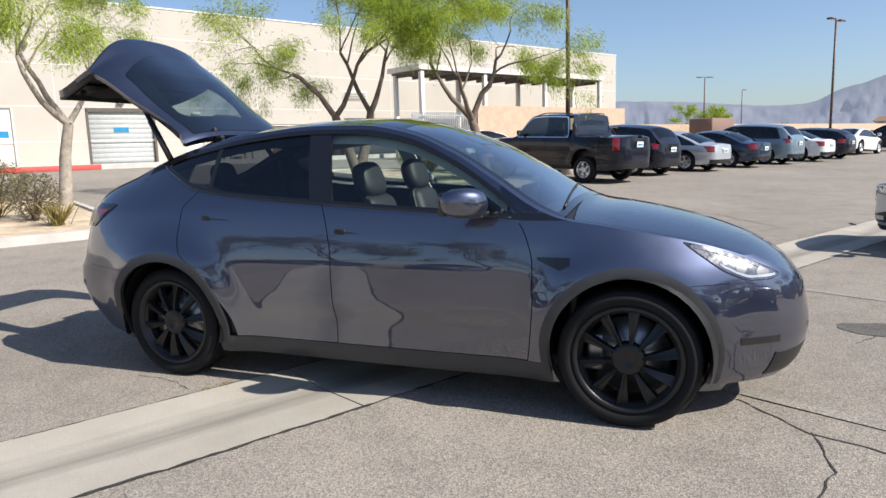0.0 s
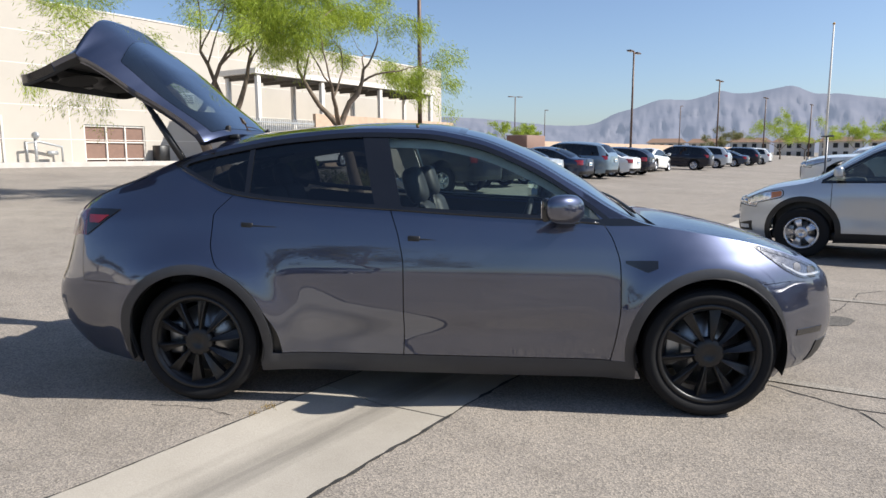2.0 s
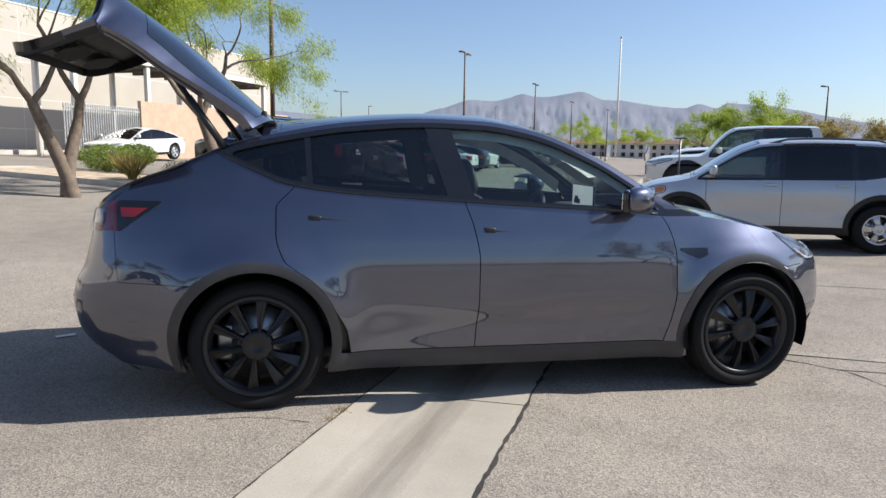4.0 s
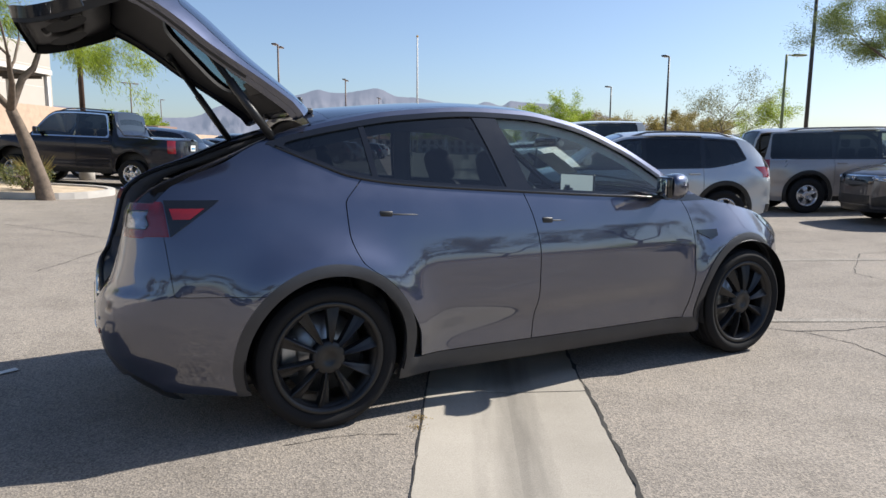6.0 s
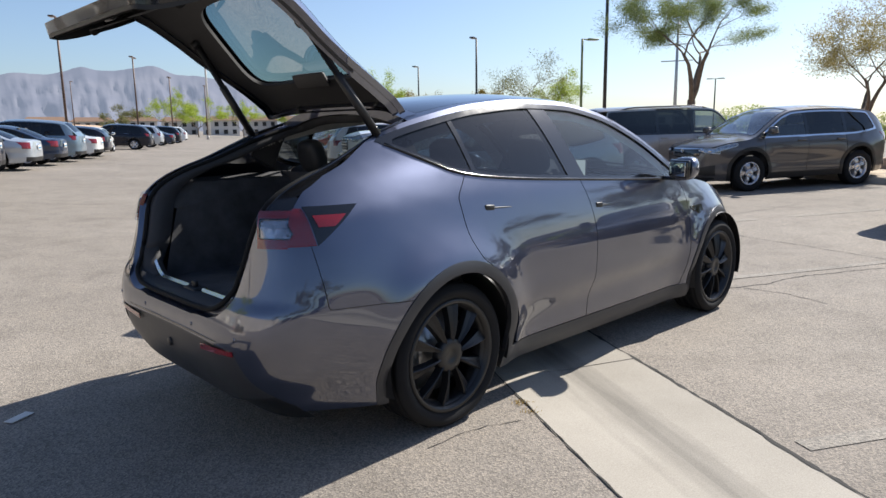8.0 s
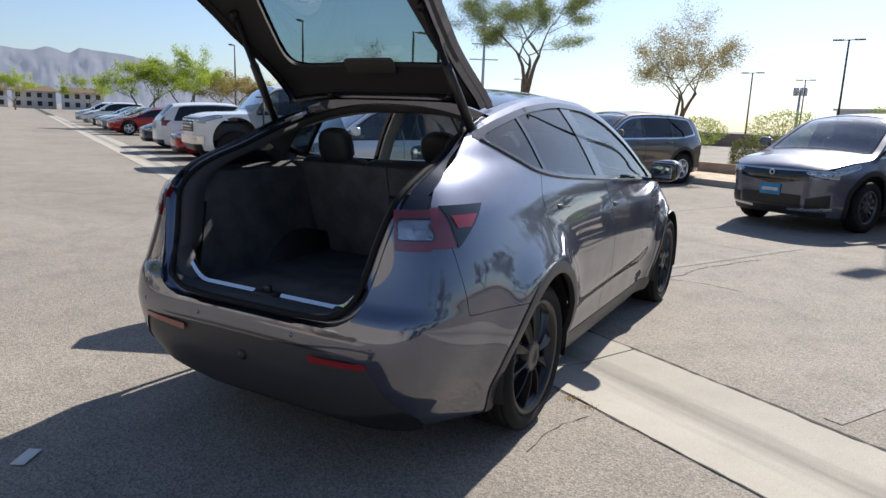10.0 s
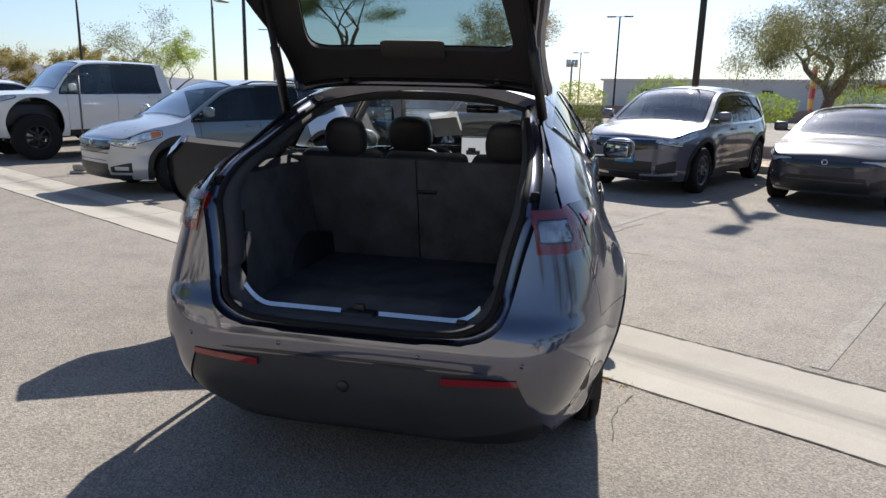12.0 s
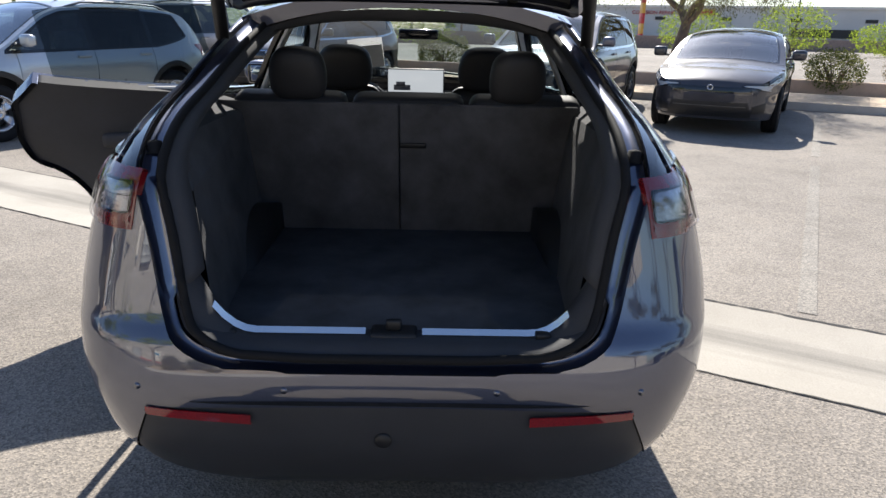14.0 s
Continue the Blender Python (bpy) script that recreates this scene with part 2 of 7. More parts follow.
class Shape:
    """The outline functions of one car body; x ahead, origin between the axles on the ground."""

    def __init__(self, W, Lf, Lr, nf, nr, ze, Zc, zlow, axles, arch, arch_z, flare=0.04, crown=2.2, haunch=0.0, scoop=0.0):
        self.haunch, self.scoop = haunch, scoop
        self.W, self.Lf, self.Lr, self.nf, self.nr, self.ze, self.Zc, self.zlow = W, Lf, Lr, nf, nr, ze, Zc, zlow
        self.axles, self.arch, self.arch_z, self.flare, self.crown = axles, arch, arch_z, flare, crown

    def ring(self, x, z):
        return np.minimum(*[np.hypot(x - a, z - self.arch_z) for a in self.axles])

    def half(self, x, z):
        front = np.clip(x / self.Lf(z), 0, 0.99999) ** self.nf(z)
        rear = np.clip(-x / self.Lr(z), 0, 0.99999) ** self.nr(z)
        plan = np.where(x > 0, (1 - front) ** (1 / self.nf(z)), (1 - rear) ** (1 / self.nr(z)))
        bulge = self.flare * np.exp(-((self.ring(x, z) - self.arch - 0.02) / 0.13) ** 2)
        bulge = bulge + self.haunch * np.exp(-((x + 1.78) / 0.55) ** 2 - ((z - 0.76) / 0.26) ** 2)
        hollow = np.exp(-((z - 0.44 - 0.03 * x) / 0.075) ** 2) / (1 + np.exp((np.abs(x + 0.02) - 0.84) / 0.07))
        return (self.W(z) + bulge - self.scoop * hollow) * plan

    def end(self, y, z, ahead):
        """Where the skin at height z is as wide as y, at the front or the rear end."""
        y, z = np.broadcast_arrays(np.abs(np.asarray(y, float)), np.asarray(z, float))
        far = self.Lf(z) if ahead else -self.Lr(z)
        lo, hi = far * 0.62, far * 0.99999
        for _ in range(36):
            mid = 0.5 * (lo + hi)
            wide = self.half(mid, z) > y
            lo, hi = np.where(wide, mid, lo), np.where(wide, hi, mid)
        return hi

    def side(self, x0, x1, nx, nz):
        x = np.linspace(x0, x1, nx)[:, None] * np.ones((1, nz))
        s = np.linspace(0, 1, nz)[None, :]
        z = self.zlow(x) + s * (self.ze(x) - self.zlow(x))
        return np.stack([x, self.half(x, z), z], -1)

    def deck(self, x0, x1, nx, ny, full=True):
        x = np.linspace(x0, x1, nx)[:, None] * np.ones((1, ny))
        v = np.linspace(-1 if full else 0, 1, ny)[None, :] * np.ones((nx, 1))
        e = self.ze(x)
        y = v * self.half(x, e)
        return np.stack([x, y, e + (self.Zc(x) - e) * (1 - np.abs(v) ** self.crown)], -1), v

    def face(self, ahead, z0, z1, nz, ny, reach=0.86):
        z = np.linspace(z0, z1, nz)[:, None] * np.ones((1, ny))
        v = np.linspace(-reach, reach, ny)[None, :] * np.ones((nz, 1))
        y = v * self.W(z)
        return np.stack([self.end(y, z, ahead), y, z], -1), v


def wheel(parent, x, y, r, rim_r, width, face, spokes, rim_mat, tyre_bulge=1.0, twist=0.0, spoke_w=0.05):
    """Tyre with tread grooves, dished rim with spokes, hub, brake disc and caliper. face: +1 or -1, the outer side in y."""
    h = width / 2
    prof = [(rim_r - 0.005, -h * 0.80), (rim_r + 0.012, -h * 0.9), (rim_r + (r - rim_r) * 0.45, -h * 1.0), (r - 0.03, -h * 0.96), (r - 0.008, -h * 0.82)]
    grooves = [-0.5, -0.17, 0.17, 0.5]
    for g in grooves:
        prof += [(r, g * h * 1.3 - 0.012), (r, g * h * 1.3 - 0.006), (r - 0.009, g * h * 1.3 - 0.004), (r - 0.009, g * h * 1.3 + 0.004), (r, g * h * 1.3 + 0.006)]
    prof += [(r - 0.008, h * 0.82), (r - 0.03, h * 0.96), (rim_r + (r - rim_r) * 0.45, h), (rim_r + 0.012, h * 0.9), (rim_r - 0.005, h * 0.80)]
    verts, faces, _ = lathe(prof, 56)
    w = part("wheel", (verts, faces, True), RUBBER, parent, "black tyre on its wheel")
    w.location = (x, y, r)
    if face < 0:
        w.rotation_euler = (0, 0, math.pi)
    # from here +y is outward
    v, f, _ = lathe([(rim_r, h * 0.82), (rim_r - 0.004, h * 0.90), (rim_r - 0.022, h * 0.86), (rim_r - 0.034, h * 0.6), (rim_r - 0.035, -h * 0.7), (rim_r - 0.002, -h * 0.8)], 56)
    part("rim", (v, f, True), rim_mat, w)
    v, f, _ = lathe([(0.0, -0.01), (rim_r * 0.72, -0.01), (rim_r * 0.72, -0.035), (0.0, -0.035)], 40)
    part("brake_disc", (v, f, True), STEEL, w)
    part("caliper", box(0.09, 0.07, 0.2, (rim_r * 0.62, -0.02, -0.1), 0.015), STEEL, w)
    bm = bmesh.new()
    for k in range(spokes):
        a = 2 * math.pi * k / spokes
        rows = []
        for q in range(7):
            s = q / 6
            rad = 0.045 + (rim_r - 0.055) * s
            wid = spoke_w * (0.55 + 0.75 * s)
            ang = a + twist * s * s
            out = h * (0.60 + 0.22 * math.sin(math.pi * min(1, s * 1.05)))
            c = Vector((math.cos(ang) * rad, out, math.sin(ang) * rad))
            t = Vector((-math.sin(ang), 0, math.cos(ang)))
            rows.append([bm.verts.new(c + t * wid * 0.5 - Vector((0, 0.03, 0))), bm.verts.new(c + t * wid * 0.42 + Vector((0, 0.002, 0))), bm.verts.new(c - t * wid * 0.30 - Vector((0, 0.012, 0))), bm.verts.new(c - t * wid * 0.5 - Vector((0, 0.04, 0)))])
        for ra, rb in zip(rows, rows[1:]):
            for q in range(3):
                bm.faces.new((ra[q], ra[q + 1], rb[q + 1], rb[q]))
            bm.faces.new((ra[3], ra[0], rb[0], rb[3]))
    if spokes:
        part("spoke_set", bm, rim_mat, w)
    else:
        bm.free()
    v, f, _ = lathe([(0.088, h * 0.45), (0.084, h * 0.70), (0.074, h * 0.78), (0.034, h * 0.79), (0.030, h * 0.76), (0.0, h * 0.76)], 32)
    part("hub_cap", (v, f, True), rim_mat, w)
    return w


def blade_wheel(parent, x, y, r, rim_r, width, face):
    """Road wheel with ten broad twisted blades round a large hub cap, all satin black."""
    w = wheel(parent, x, y, r, rim_r, width, face, 0, WHEELBLACK)
    h = width / 2
    v, f, _ = lathe([(rim_r - 0.004, h * 0.84), (rim_r - 0.016, h * 0.80), (rim_r - 0.040, h * 0.60), (rim_r - 0.046, h * 0.50), (rim_r - 0.040, h * 0.1)], 64)
    part("rim_ledge", (v, f, True), WHEELBLACK, w)
    verts, faces = [], []
    for q in range(9):
        s = q / 8
        rad = 0.070 + (rim_r - 0.078) * s
        lead = 0.010 + 0.018 * s
        trail = -0.008 - 0.034 * s ** 1.1
        out = h * (0.70 + 0.16 * math.sin(math.pi * min(1.0, 0.25 + 0.75 * s)))
        drop = 0.012 + 0.026 * s * (1 - 0.5 * s)
        verts += [(rad, out - 0.045, lead + 0.004), (rad, out - 0.004, lead), (rad, out, lead - 0.005), (rad, out - drop * 0.6, 0.45 * (lead + trail)), (rad, out - drop, trail + 0.004), (rad, out - drop - 0.035, trail)]
    for q in range(8):
        for k in range(6):
            j = (k + 1) % 6
            faces.append((q * 6 + k, q * 6 + j, q * 6 + 6 + j, q * 6 + 6 + k))
    faces += [tuple(range(6))[::-1], tuple(range(48, 54))]
    blade = mesh_of("spoke", verts, faces, WHEELBLACK)
    for k in range(10):
        ob = new("spoke", blade)
        ob.parent, ob.rotation_euler = w, (0, 2 * math.pi * (k + 0.3) / 10, 0)
    return w


def basic_shape(length, width, height, base, front, nose, cowl, belt, kind, arch):
    """Body functions of an ordinary car from its main sizes."""
    xf, xr = base / 2 + front, -(length - base / 2 - front)
    hw = width / 2
    hood = {"sedan": 1.15, "suv": 1.02, "pickup": 1.38, "hatch": 1.0, "boxy": 1.08}[kind]
    xc = xf - hood
    rake = {"sedan": 1.05, "suv": 0.98, "pickup": 0.66, "hatch": 0.95, "boxy": 0.66}[kind]
    xrf = xc - rake
    H = height
    rise = H - cowl
    top = [(xf, nose - 0.20), (xf - 0.05, nose - 0.07), (xf - 0.17, nose), (xf - 0.5, nose + (cowl - nose) * 0.58), (xc + 0.12, cowl - 0.015), (xc, cowl + 0.02), (xrf + rake * 0.55, cowl + rise * 0.52), (xrf + rake * 0.22, cowl + rise * 0.83), (xrf - 0.06, H - 0.025)]
    if kind == "sedan":
        top += [(xrf - 0.5, H), (xrf - 1.0, H - 0.06), (xr + 0.95, belt + 0.26), (xr + 0.55, belt + 0.10), (xr + 0.06, belt + 0.05), (xr, belt - 0.1)]
    elif kind == "pickup":
        back = xrf - (1.75 if length > 5.6 else 1.55)
        top += [(xrf - 0.6, H), (back, H - 0.03), (back - 0.14, belt + 0.16), (back - 0.20, belt + 0.09), (xr, belt + 0.07)]
    elif kind == "boxy":
        top += [(xrf - 0.8, H), (xr + 0.5, H - 0.02), (xr + 0.24, H - 0.06), (xr + 0.09, belt + 0.16), (xr + 0.03, belt - 0.1), (xr, belt - 0.35)]
    else:
        top += [(xrf - 0.7, H), (xr + 0.95, H - 0.035), (xr + 0.55, H - 0.10), (xr + 0.24, belt + 0.22), (xr + 0.07, belt), (xr, belt - 0.3)]
    Zc = curve(*top)
    ze = curve(*[(x, z - (0.085 if xr + 0.3 < x < xc - 0.1 and kind != "pickup" else 0.06)) for x, z in top])
    full = 0.80 if kind in ("boxy", "pickup") else 0.69
    W = curve((0.18, hw * 0.90), (0.30, hw * 0.945), (0.42, hw * 0.966), (0.57, hw * 0.962), (0.68, hw * 0.985), (belt - 0.20, hw), (belt - 0.08, hw * 0.978), (belt, hw * 0.945), (belt + 0.2, hw * 0.88), (H, hw * full))
    Lf = curve((0.2, xf - 0.08), (0.42, xf), (nose - 0.2, xf - 0.005), (nose - 0.04, xf - 0.06), (cowl, xf - 0.26), (belt + 0.2, xc + 0.35), (H, xrf + 0.4))
    r = -xr
    Lr = curve((0.2, r - 0.05), (0.5, r), (belt, r - 0.04), (belt + 0.2, r - 0.1), (H, r - 0.2))
    sq = 5.5 if kind in ("pickup", "boxy") else 4.6
    nf, nr = curve((0.2, sq), (cowl, sq), (H, 4.5)), curve((0.2, 5.0), (belt, 5.0), (H, 4.6))
    low = curve((xr, 0.34), (xr + 0.5, 0.26), (0, 0.24), (xf - 0.5, 0.22), (xf, 0.26))
    s = Shape(W, Lf, Lr, nf, nr, ze, Zc, low, (base / 2, -base / 2), arch, arch * 0.93, 0.025)
    s.xf, s.xr, s.xc, s.xrf, s.belt, s.H, s.kind, s.nose, s.cowl, s.hw = xf, xr, xc, xrf, belt, H, kind, nose, cowl, hw
    return s


def parked_car(name, label, m, paint_mat, kind, size, wheel_r=0.34, rim_r=0.24, rim_mat=ALLOY, spokes=5, lift=0.0, doors=True, rails=False, clad=False, fine=1, group="parked cars", front_style="bar", tint=TINT, plate=None, low_trim=None, front_plate=None, skirt=False, lamp_mat=None, bright=False, kick=0.0, amber=False, spoke_w=None):
    """A parked car with body panels, glass, lamps, mirrors, wheels and trim."""
    length, width, height, base, front, nose, cowl, belt = size
    s = basic_shape(length, width, height, base, front, nose, cowl, belt, kind, wheel_r + 0.06)
    root = thing(name, label, "pickup" if kind == "pickup" else "car", group, m=m)
    nx, nz = (90, 26) if fine else (54, 16)
    S = s.side(s.xr + 0.02, s.xf - 0.02, nx, nz)
    X, Y, Z = S[..., 0], S[..., 1], S[..., 2]
    arch = s.ring(X, Z) - s.arch
    edge = np.abs(Y) / s.W(Z) - 0.80
    back = {"sedan": s.xr + 0.72, "pickup": s.xrf - (1.66 if length > 5.6 else 1.46), "suv": s.xr + 0.50, "hatch": s.xr + 0.50, "boxy": s.xr + 0.34}[kind]
    zb = belt + 0.03 - 0.04 * (X - s.xr) / length + kick * np.clip((back + 0.75 - X) / 0.75, 0, 1) ** 1.6
    top = s.ze(X) - 0.055
    dlo = np.minimum(np.minimum(Z - zb, top - Z), np.minimum(X - back - (Z - belt) * (0.15 if kind in ("boxy", "pickup") else 0.5), s.xc - 0.10 - X - (Z - belt) * 0.1))
    xa, xb, xd = s.xc - 0.22, s.xc - 0.22 - 1.05, s.xc - 0.22 - 2.0
    F1, V1 = s.face(True, 0.24, s.nose - 0.06, 12, 26)
    R1, VR = s.face(False, 0.32, belt if kind != "sedan" else belt + 0.02, 12, 30)
    D, V = s.deck(s.xr + 0.004, s.xf - 0.004, nx, 22)
    DX = D[..., 0]
    wind = np.minimum(np.minimum(DX - s.xrf - 0.02, s.xc - 0.03 - DX), 0.90 - np.abs(V))
    if kind == "sedan":
        rw0, rw1 = s.xr + 0.62, s.xrf - 1.02
    elif kind == "pickup":
        cab = s.xrf - (1.75 if length > 5.6 else 1.55)
        rw0, rw1 = cab - 0.12, cab - 0.02
    else:
        rw0, rw1 = (s.xr + 0.11, s.xr + 0.25) if kind == "boxy" else (s.xr + 0.20, s.xr + 0.56)
    rear_w = np.minimum(np.minimum(DX - rw0, rw1 - DX), 0.82 - np.abs(V))
    g = 0.004
    for side in (1, -1):
        base_tests = [arch, edge]
        if doors:
            part("front_fender", skin([(S, base_tests + [X - xa - g, -dlo], True)], side), paint_mat, root)
            part("front_door", skin([(S, base_tests + [xa - g - X, X - xb - g, -dlo, Z - 0.36], True)], side), paint_mat, root)
            if kind != "coupe":
                part("rear_door", skin([(S, base_tests + [xb - g - X, X - xd - g, -dlo, Z - 0.36, np.minimum(1.0, zb + 0.03 - Z)], True)], side), paint_mat, root)
            part("rear_quarter", skin([(S, base_tests + [xd - g - X, -dlo], True)], side), paint_mat, root)
            part("sill", skin([(S, base_tests + [xa - X, X - xd, 0.355 - Z], True)], side, lift=0.004), low_trim or BLACK, root)
            for xh in (xb + 0.17, xd + 0.15):
                zh = belt - 0.10
                yh = float(s.half(np.array(xh), np.array(zh)))
                part("door_handle", box(0.19, 0.03, 0.035, (xh, side * (yh + 0.012), zh), 0.01), paint_mat, root)
        else:
            part("body_side", skin([(S, base_tests + [-dlo], True)], side), paint_mat, root)
        posts = [xb, xd] if kind != "pickup" else [xb, back + 0.05]
        lims = [s.xc, xb, xd, s.xr] if kind != "pickup" else [s.xc, xb, s.xr]
        for a, b in zip(lims, lims[1:]):
            win = skin([(S, [dlo - 0.008, a - 0.03 - X, X - b - 0.03, edge], True)], side, 0.006, -0.006)
            if len(win.faces):
                ob = part("side_window", win, FRONTSIDE if a == s.xc and fine else tint, root)
                ob.visible_shadow = False
            else:
                win.free()
        part("window_trim", skin([(S, [dlo + 0.022, 0.012 - dlo, edge], True)], side, 0.008, 0.003), CHROME if bright else GLOSSBLACK, root)
        if fine:
            part("side_crease", skin([(S, [0.005 - np.abs(Z - belt + 0.16 + 0.02 * X), X - s.xr - 0.35, s.xf - 0.75 - X, edge, arch - 0.01], True)], side, 0.004, 0.004), paint_mat, root)
        part("belt_strip", skin([(S, [0.006 - np.abs(Z - zb + 0.026), X - back + 0.05, s.xc - 0.14 - X, edge], True)], side, 0.006, 0.006), CHROME, root)
        for a, b in zip(lims[1:-1], lims[1:-1]):
            part("pillar_trim", skin([(S, [dlo, a + 0.04 - X, X - a + 0.04, edge], True)], side, 0.006, -0.002), GLOSSBLACK, root)
        if clad:
            for ax in s.axles:
                part("arch_trim", skin([(S, [arch, 0.07 - arch, edge - 0.02, 0.8 - np.abs(X - ax)], True)], side, 0.012, 0.008), BLACK, root)
        # lamps that wrap the corners
        hS = np.minimum(np.minimum(X - s.xf + 0.66, Z - s.nose + 0.22 - (s.xf - X) * 0.26), np.minimum(s.nose - 0.03 + (s.xf - X) * 0.14 - Z, s.ze(X) - 0.015 - Z))
        hF = np.minimum(np.minimum(V1 - (0.42 if front_style == "slim" else 0.50), F1[..., 2] - s.nose + 0.20 - 0.16 * (0.85 - V1)), s.nose - 0.066 - F1[..., 2])
        slim = 0.35 if front_style == "slim" else 0.0
        hS, hF = hS - slim * 0.06, hF - slim * 0.06
        lamp = part("head_lamp", skin([(S, [hS, edge], True), (F1, [hF, 0.85 - V1], True)], side, 0.01, 0.006), GLOSSBLACK, root)
        part("lamp_bowl", skin([(S, [hS - 0.016, edge], True), (F1, [hF - 0.016, 0.85 - V1], True)], side, 0.004, 0.009), lamp_mat or HEADGLASS, lamp)
        part("light_strip", skin([(S, [hS - 0.010, 0.022 - hS, edge], True), (F1, [hF - 0.010, 0.022 - hF, 0.85 - V1], True)], side, 0.003, 0.012), CLEARLENS, lamp)
        if amber:
            part("turn_signal", skin([(S, [hS - 0.012, s.xf - 0.50 - X, edge], True)], side, 0.004, 0.011), AMBER, lamp)
        if fine and front_style in ("bar", "chrome"):
            v0, f0, _ = lathe([(0.0, 0.02), (0.03, 0.012), (0.038, 0.0), (0.046, -0.012)], 18)
            for k, vv in enumerate((0.60, 0.72)):
                pz = s.nose - 0.125
                py = vv * float(s.W(pz))
                pj = part("projector", (v0, f0, True), CHROME, lamp)
                pj.location, pj.rotation_euler = (float(s.end(py, pz, True)) + 0.004, side * py, pz), (0, 0, -math.pi / 2 + side * 0.35)
        zt0, zt1 = (belt - 0.22, belt - 0.02) if kind in ("sedan", "hatch") else (belt - 0.16, belt + 0.02) if kind == "suv" else (belt - 0.34, belt + 0.0)
        part("tail_lamp", skin([(S, [s.xr + (0.14 if kind in ("pickup", "boxy") else 0.42) - X - (zt1 - Z) * (1.2 if kind in ("suv", "sedan") else 0.0), Z - zt0, zt1 - Z, edge, s.ze(X) - 0.01 - Z], True), (R1, [VR - (0.66 if kind == "sedan" else 0.74), 0.85 - VR, R1[..., 2] - zt0, zt1 - R1[..., 2]], False)], side, 0.01, 0.006), REDLENS, root)
        # mirror on its stalk
        zm, xm = belt + 0.06, s.xc - 0.30
        ym = float(s.half(np.array(xm), np.array(belt)))
        mir = part("door_mirror", box(0.11, 0.20, 0.15, (xm, side * (ym + 0.15), zm), 0.045, seg=3), paint_mat, root)
        part("mirror_glass", box(0.006, 0.15, 0.11, (xm - 0.057, side * (ym + 0.15), zm + 0.02), 0.002), MIRROR, mir)
        part("mirror_arm", box(0.05, 0.12, 0.03, (xm + 0.01, side * (ym + 0.03), zm + 0.005), 0.01), BLACK, mir)
        if rails:
            pts = [(x, side * (float(s.half(np.array(x), s.ze(np.array(x)))) - 0.06), float(s.ze(np.array(x))) + 0.055 * min(1, 4 * min(abs(x - s.xr - 0.7), abs(x - s.xrf + 0.1)))) for x in np.linspace(s.xr + 0.7, s.xrf - 0.1, 14)]
            part("roof_rail", tube(pts, 0.016), DARKALLOY, root)
    part("hood", skin([(D, [DX - s.xc - g], False)], 1), paint_mat, root)
    part("roof", skin([(D, [s.xc - 0.004 - DX, -wind, -rear_w], False)], 1), paint_mat, root)
    for nm, tt, mt in (("windshield", wind, CLEAR if front_style != "dark" else tint), ("rear_window", rear_w, tint)):
        ob = part(nm, skin([(D, [tt - 0.006], False)], 1, 0.006, -0.004), mt, root)
        ob.visible_shadow = False
        part("glass_seal", skin([(D, [tt + 0.004, 0.03 - tt], False)], 1, 0.004, 0.002), GLOSSBLACK, root)
    part("front_bumper", skin([(F1, [0.83 - np.abs(V1)], True)], 1), paint_mat, root)
    part("rear_bumper", skin([(R1, [0.83 - np.abs(VR)], False)], 1), paint_mat, root)
    FZ = F1[..., 2]
    nz1 = s.nose
    if front_style == "bar":
        part("grille", skin([(F1, [0.56 - np.abs(V1), FZ - nz1 + 0.29 - 0.14 * np.abs(V1), nz1 - 0.07 - FZ], True)], 1, 0.012, 0.006), GLOSSBLACK, root)
        part("grille_bar", skin([(F1, [0.60 - np.abs(V1), FZ - nz1 + 0.105 - 0.02 * np.abs(V1), nz1 - 0.075 - FZ], True)], 1, 0.02, 0.014), CHROME, root)
        for k in range(3):
            part("grille_slat", skin([(F1, [0.52 - np.abs(V1), 0.008 - np.abs(FZ - nz1 + 0.16 + 0.055 * k)], True)], 1, 0.012, 0.012), DARKALLOY, root)
        part("lower_grille", skin([(F1, [0.50 - np.abs(V1), FZ - 0.30, nz1 - 0.42 - FZ], True)], 1, 0.012, 0.006), BLACK, root)
        for k in range(3):
            part("lower_slat", skin([(F1, [0.48 - np.abs(V1), 0.007 - np.abs(FZ - 0.36 - 0.07 * k)], True)], 1, 0.01, 0.012), DARKALLOY, root)
        for side in (1, -1):
            part("bumper_duct", skin([(F1, [V1 - 0.56, 0.82 - V1, FZ - 0.34, nz1 - 0.40 - FZ - 0.25 * (0.82 - V1)], True)], side, 0.012, 0.006), BLACK, root)
        part("chin", skin([(F1, [0.80 - np.abs(V1), 0.30 - FZ], True)], 1, 0.014, 0.010), BLACK, root)
    elif front_style == "chrome":
        part("grille", skin([(F1, [0.60 - np.abs(V1), FZ - nz1 + 0.40, nz1 - 0.07 - FZ], True)], 1, 0.012, 0.006), BLACK, root)
        for k in range(4):
            part("grille_bar", skin([(F1, [0.58 - np.abs(V1), 0.020 - np.abs(FZ - nz1 + 0.12 + 0.08 * k)], True)], 1, 0.02, 0.016), CHROME, root)
        part("bumper_bar", skin([(F1, [0.84 - np.abs(V1), FZ - 0.40, 0.60 - FZ], True)], 1, 0.05, 0.05), CHROME, root)
        part("lower_grille", skin([(F1, [0.80 - np.abs(V1), 0.39 - FZ], True)], 1, 0.012, 0.008), BLACK, root)
    elif front_style == "slim":
        part("grille", skin([(F1, [0.60 - np.abs(V1), FZ - nz1 + 0.20, nz1 - 0.12 - FZ], True)], 1, 0.012, 0.006), GLOSSBLACK, root)
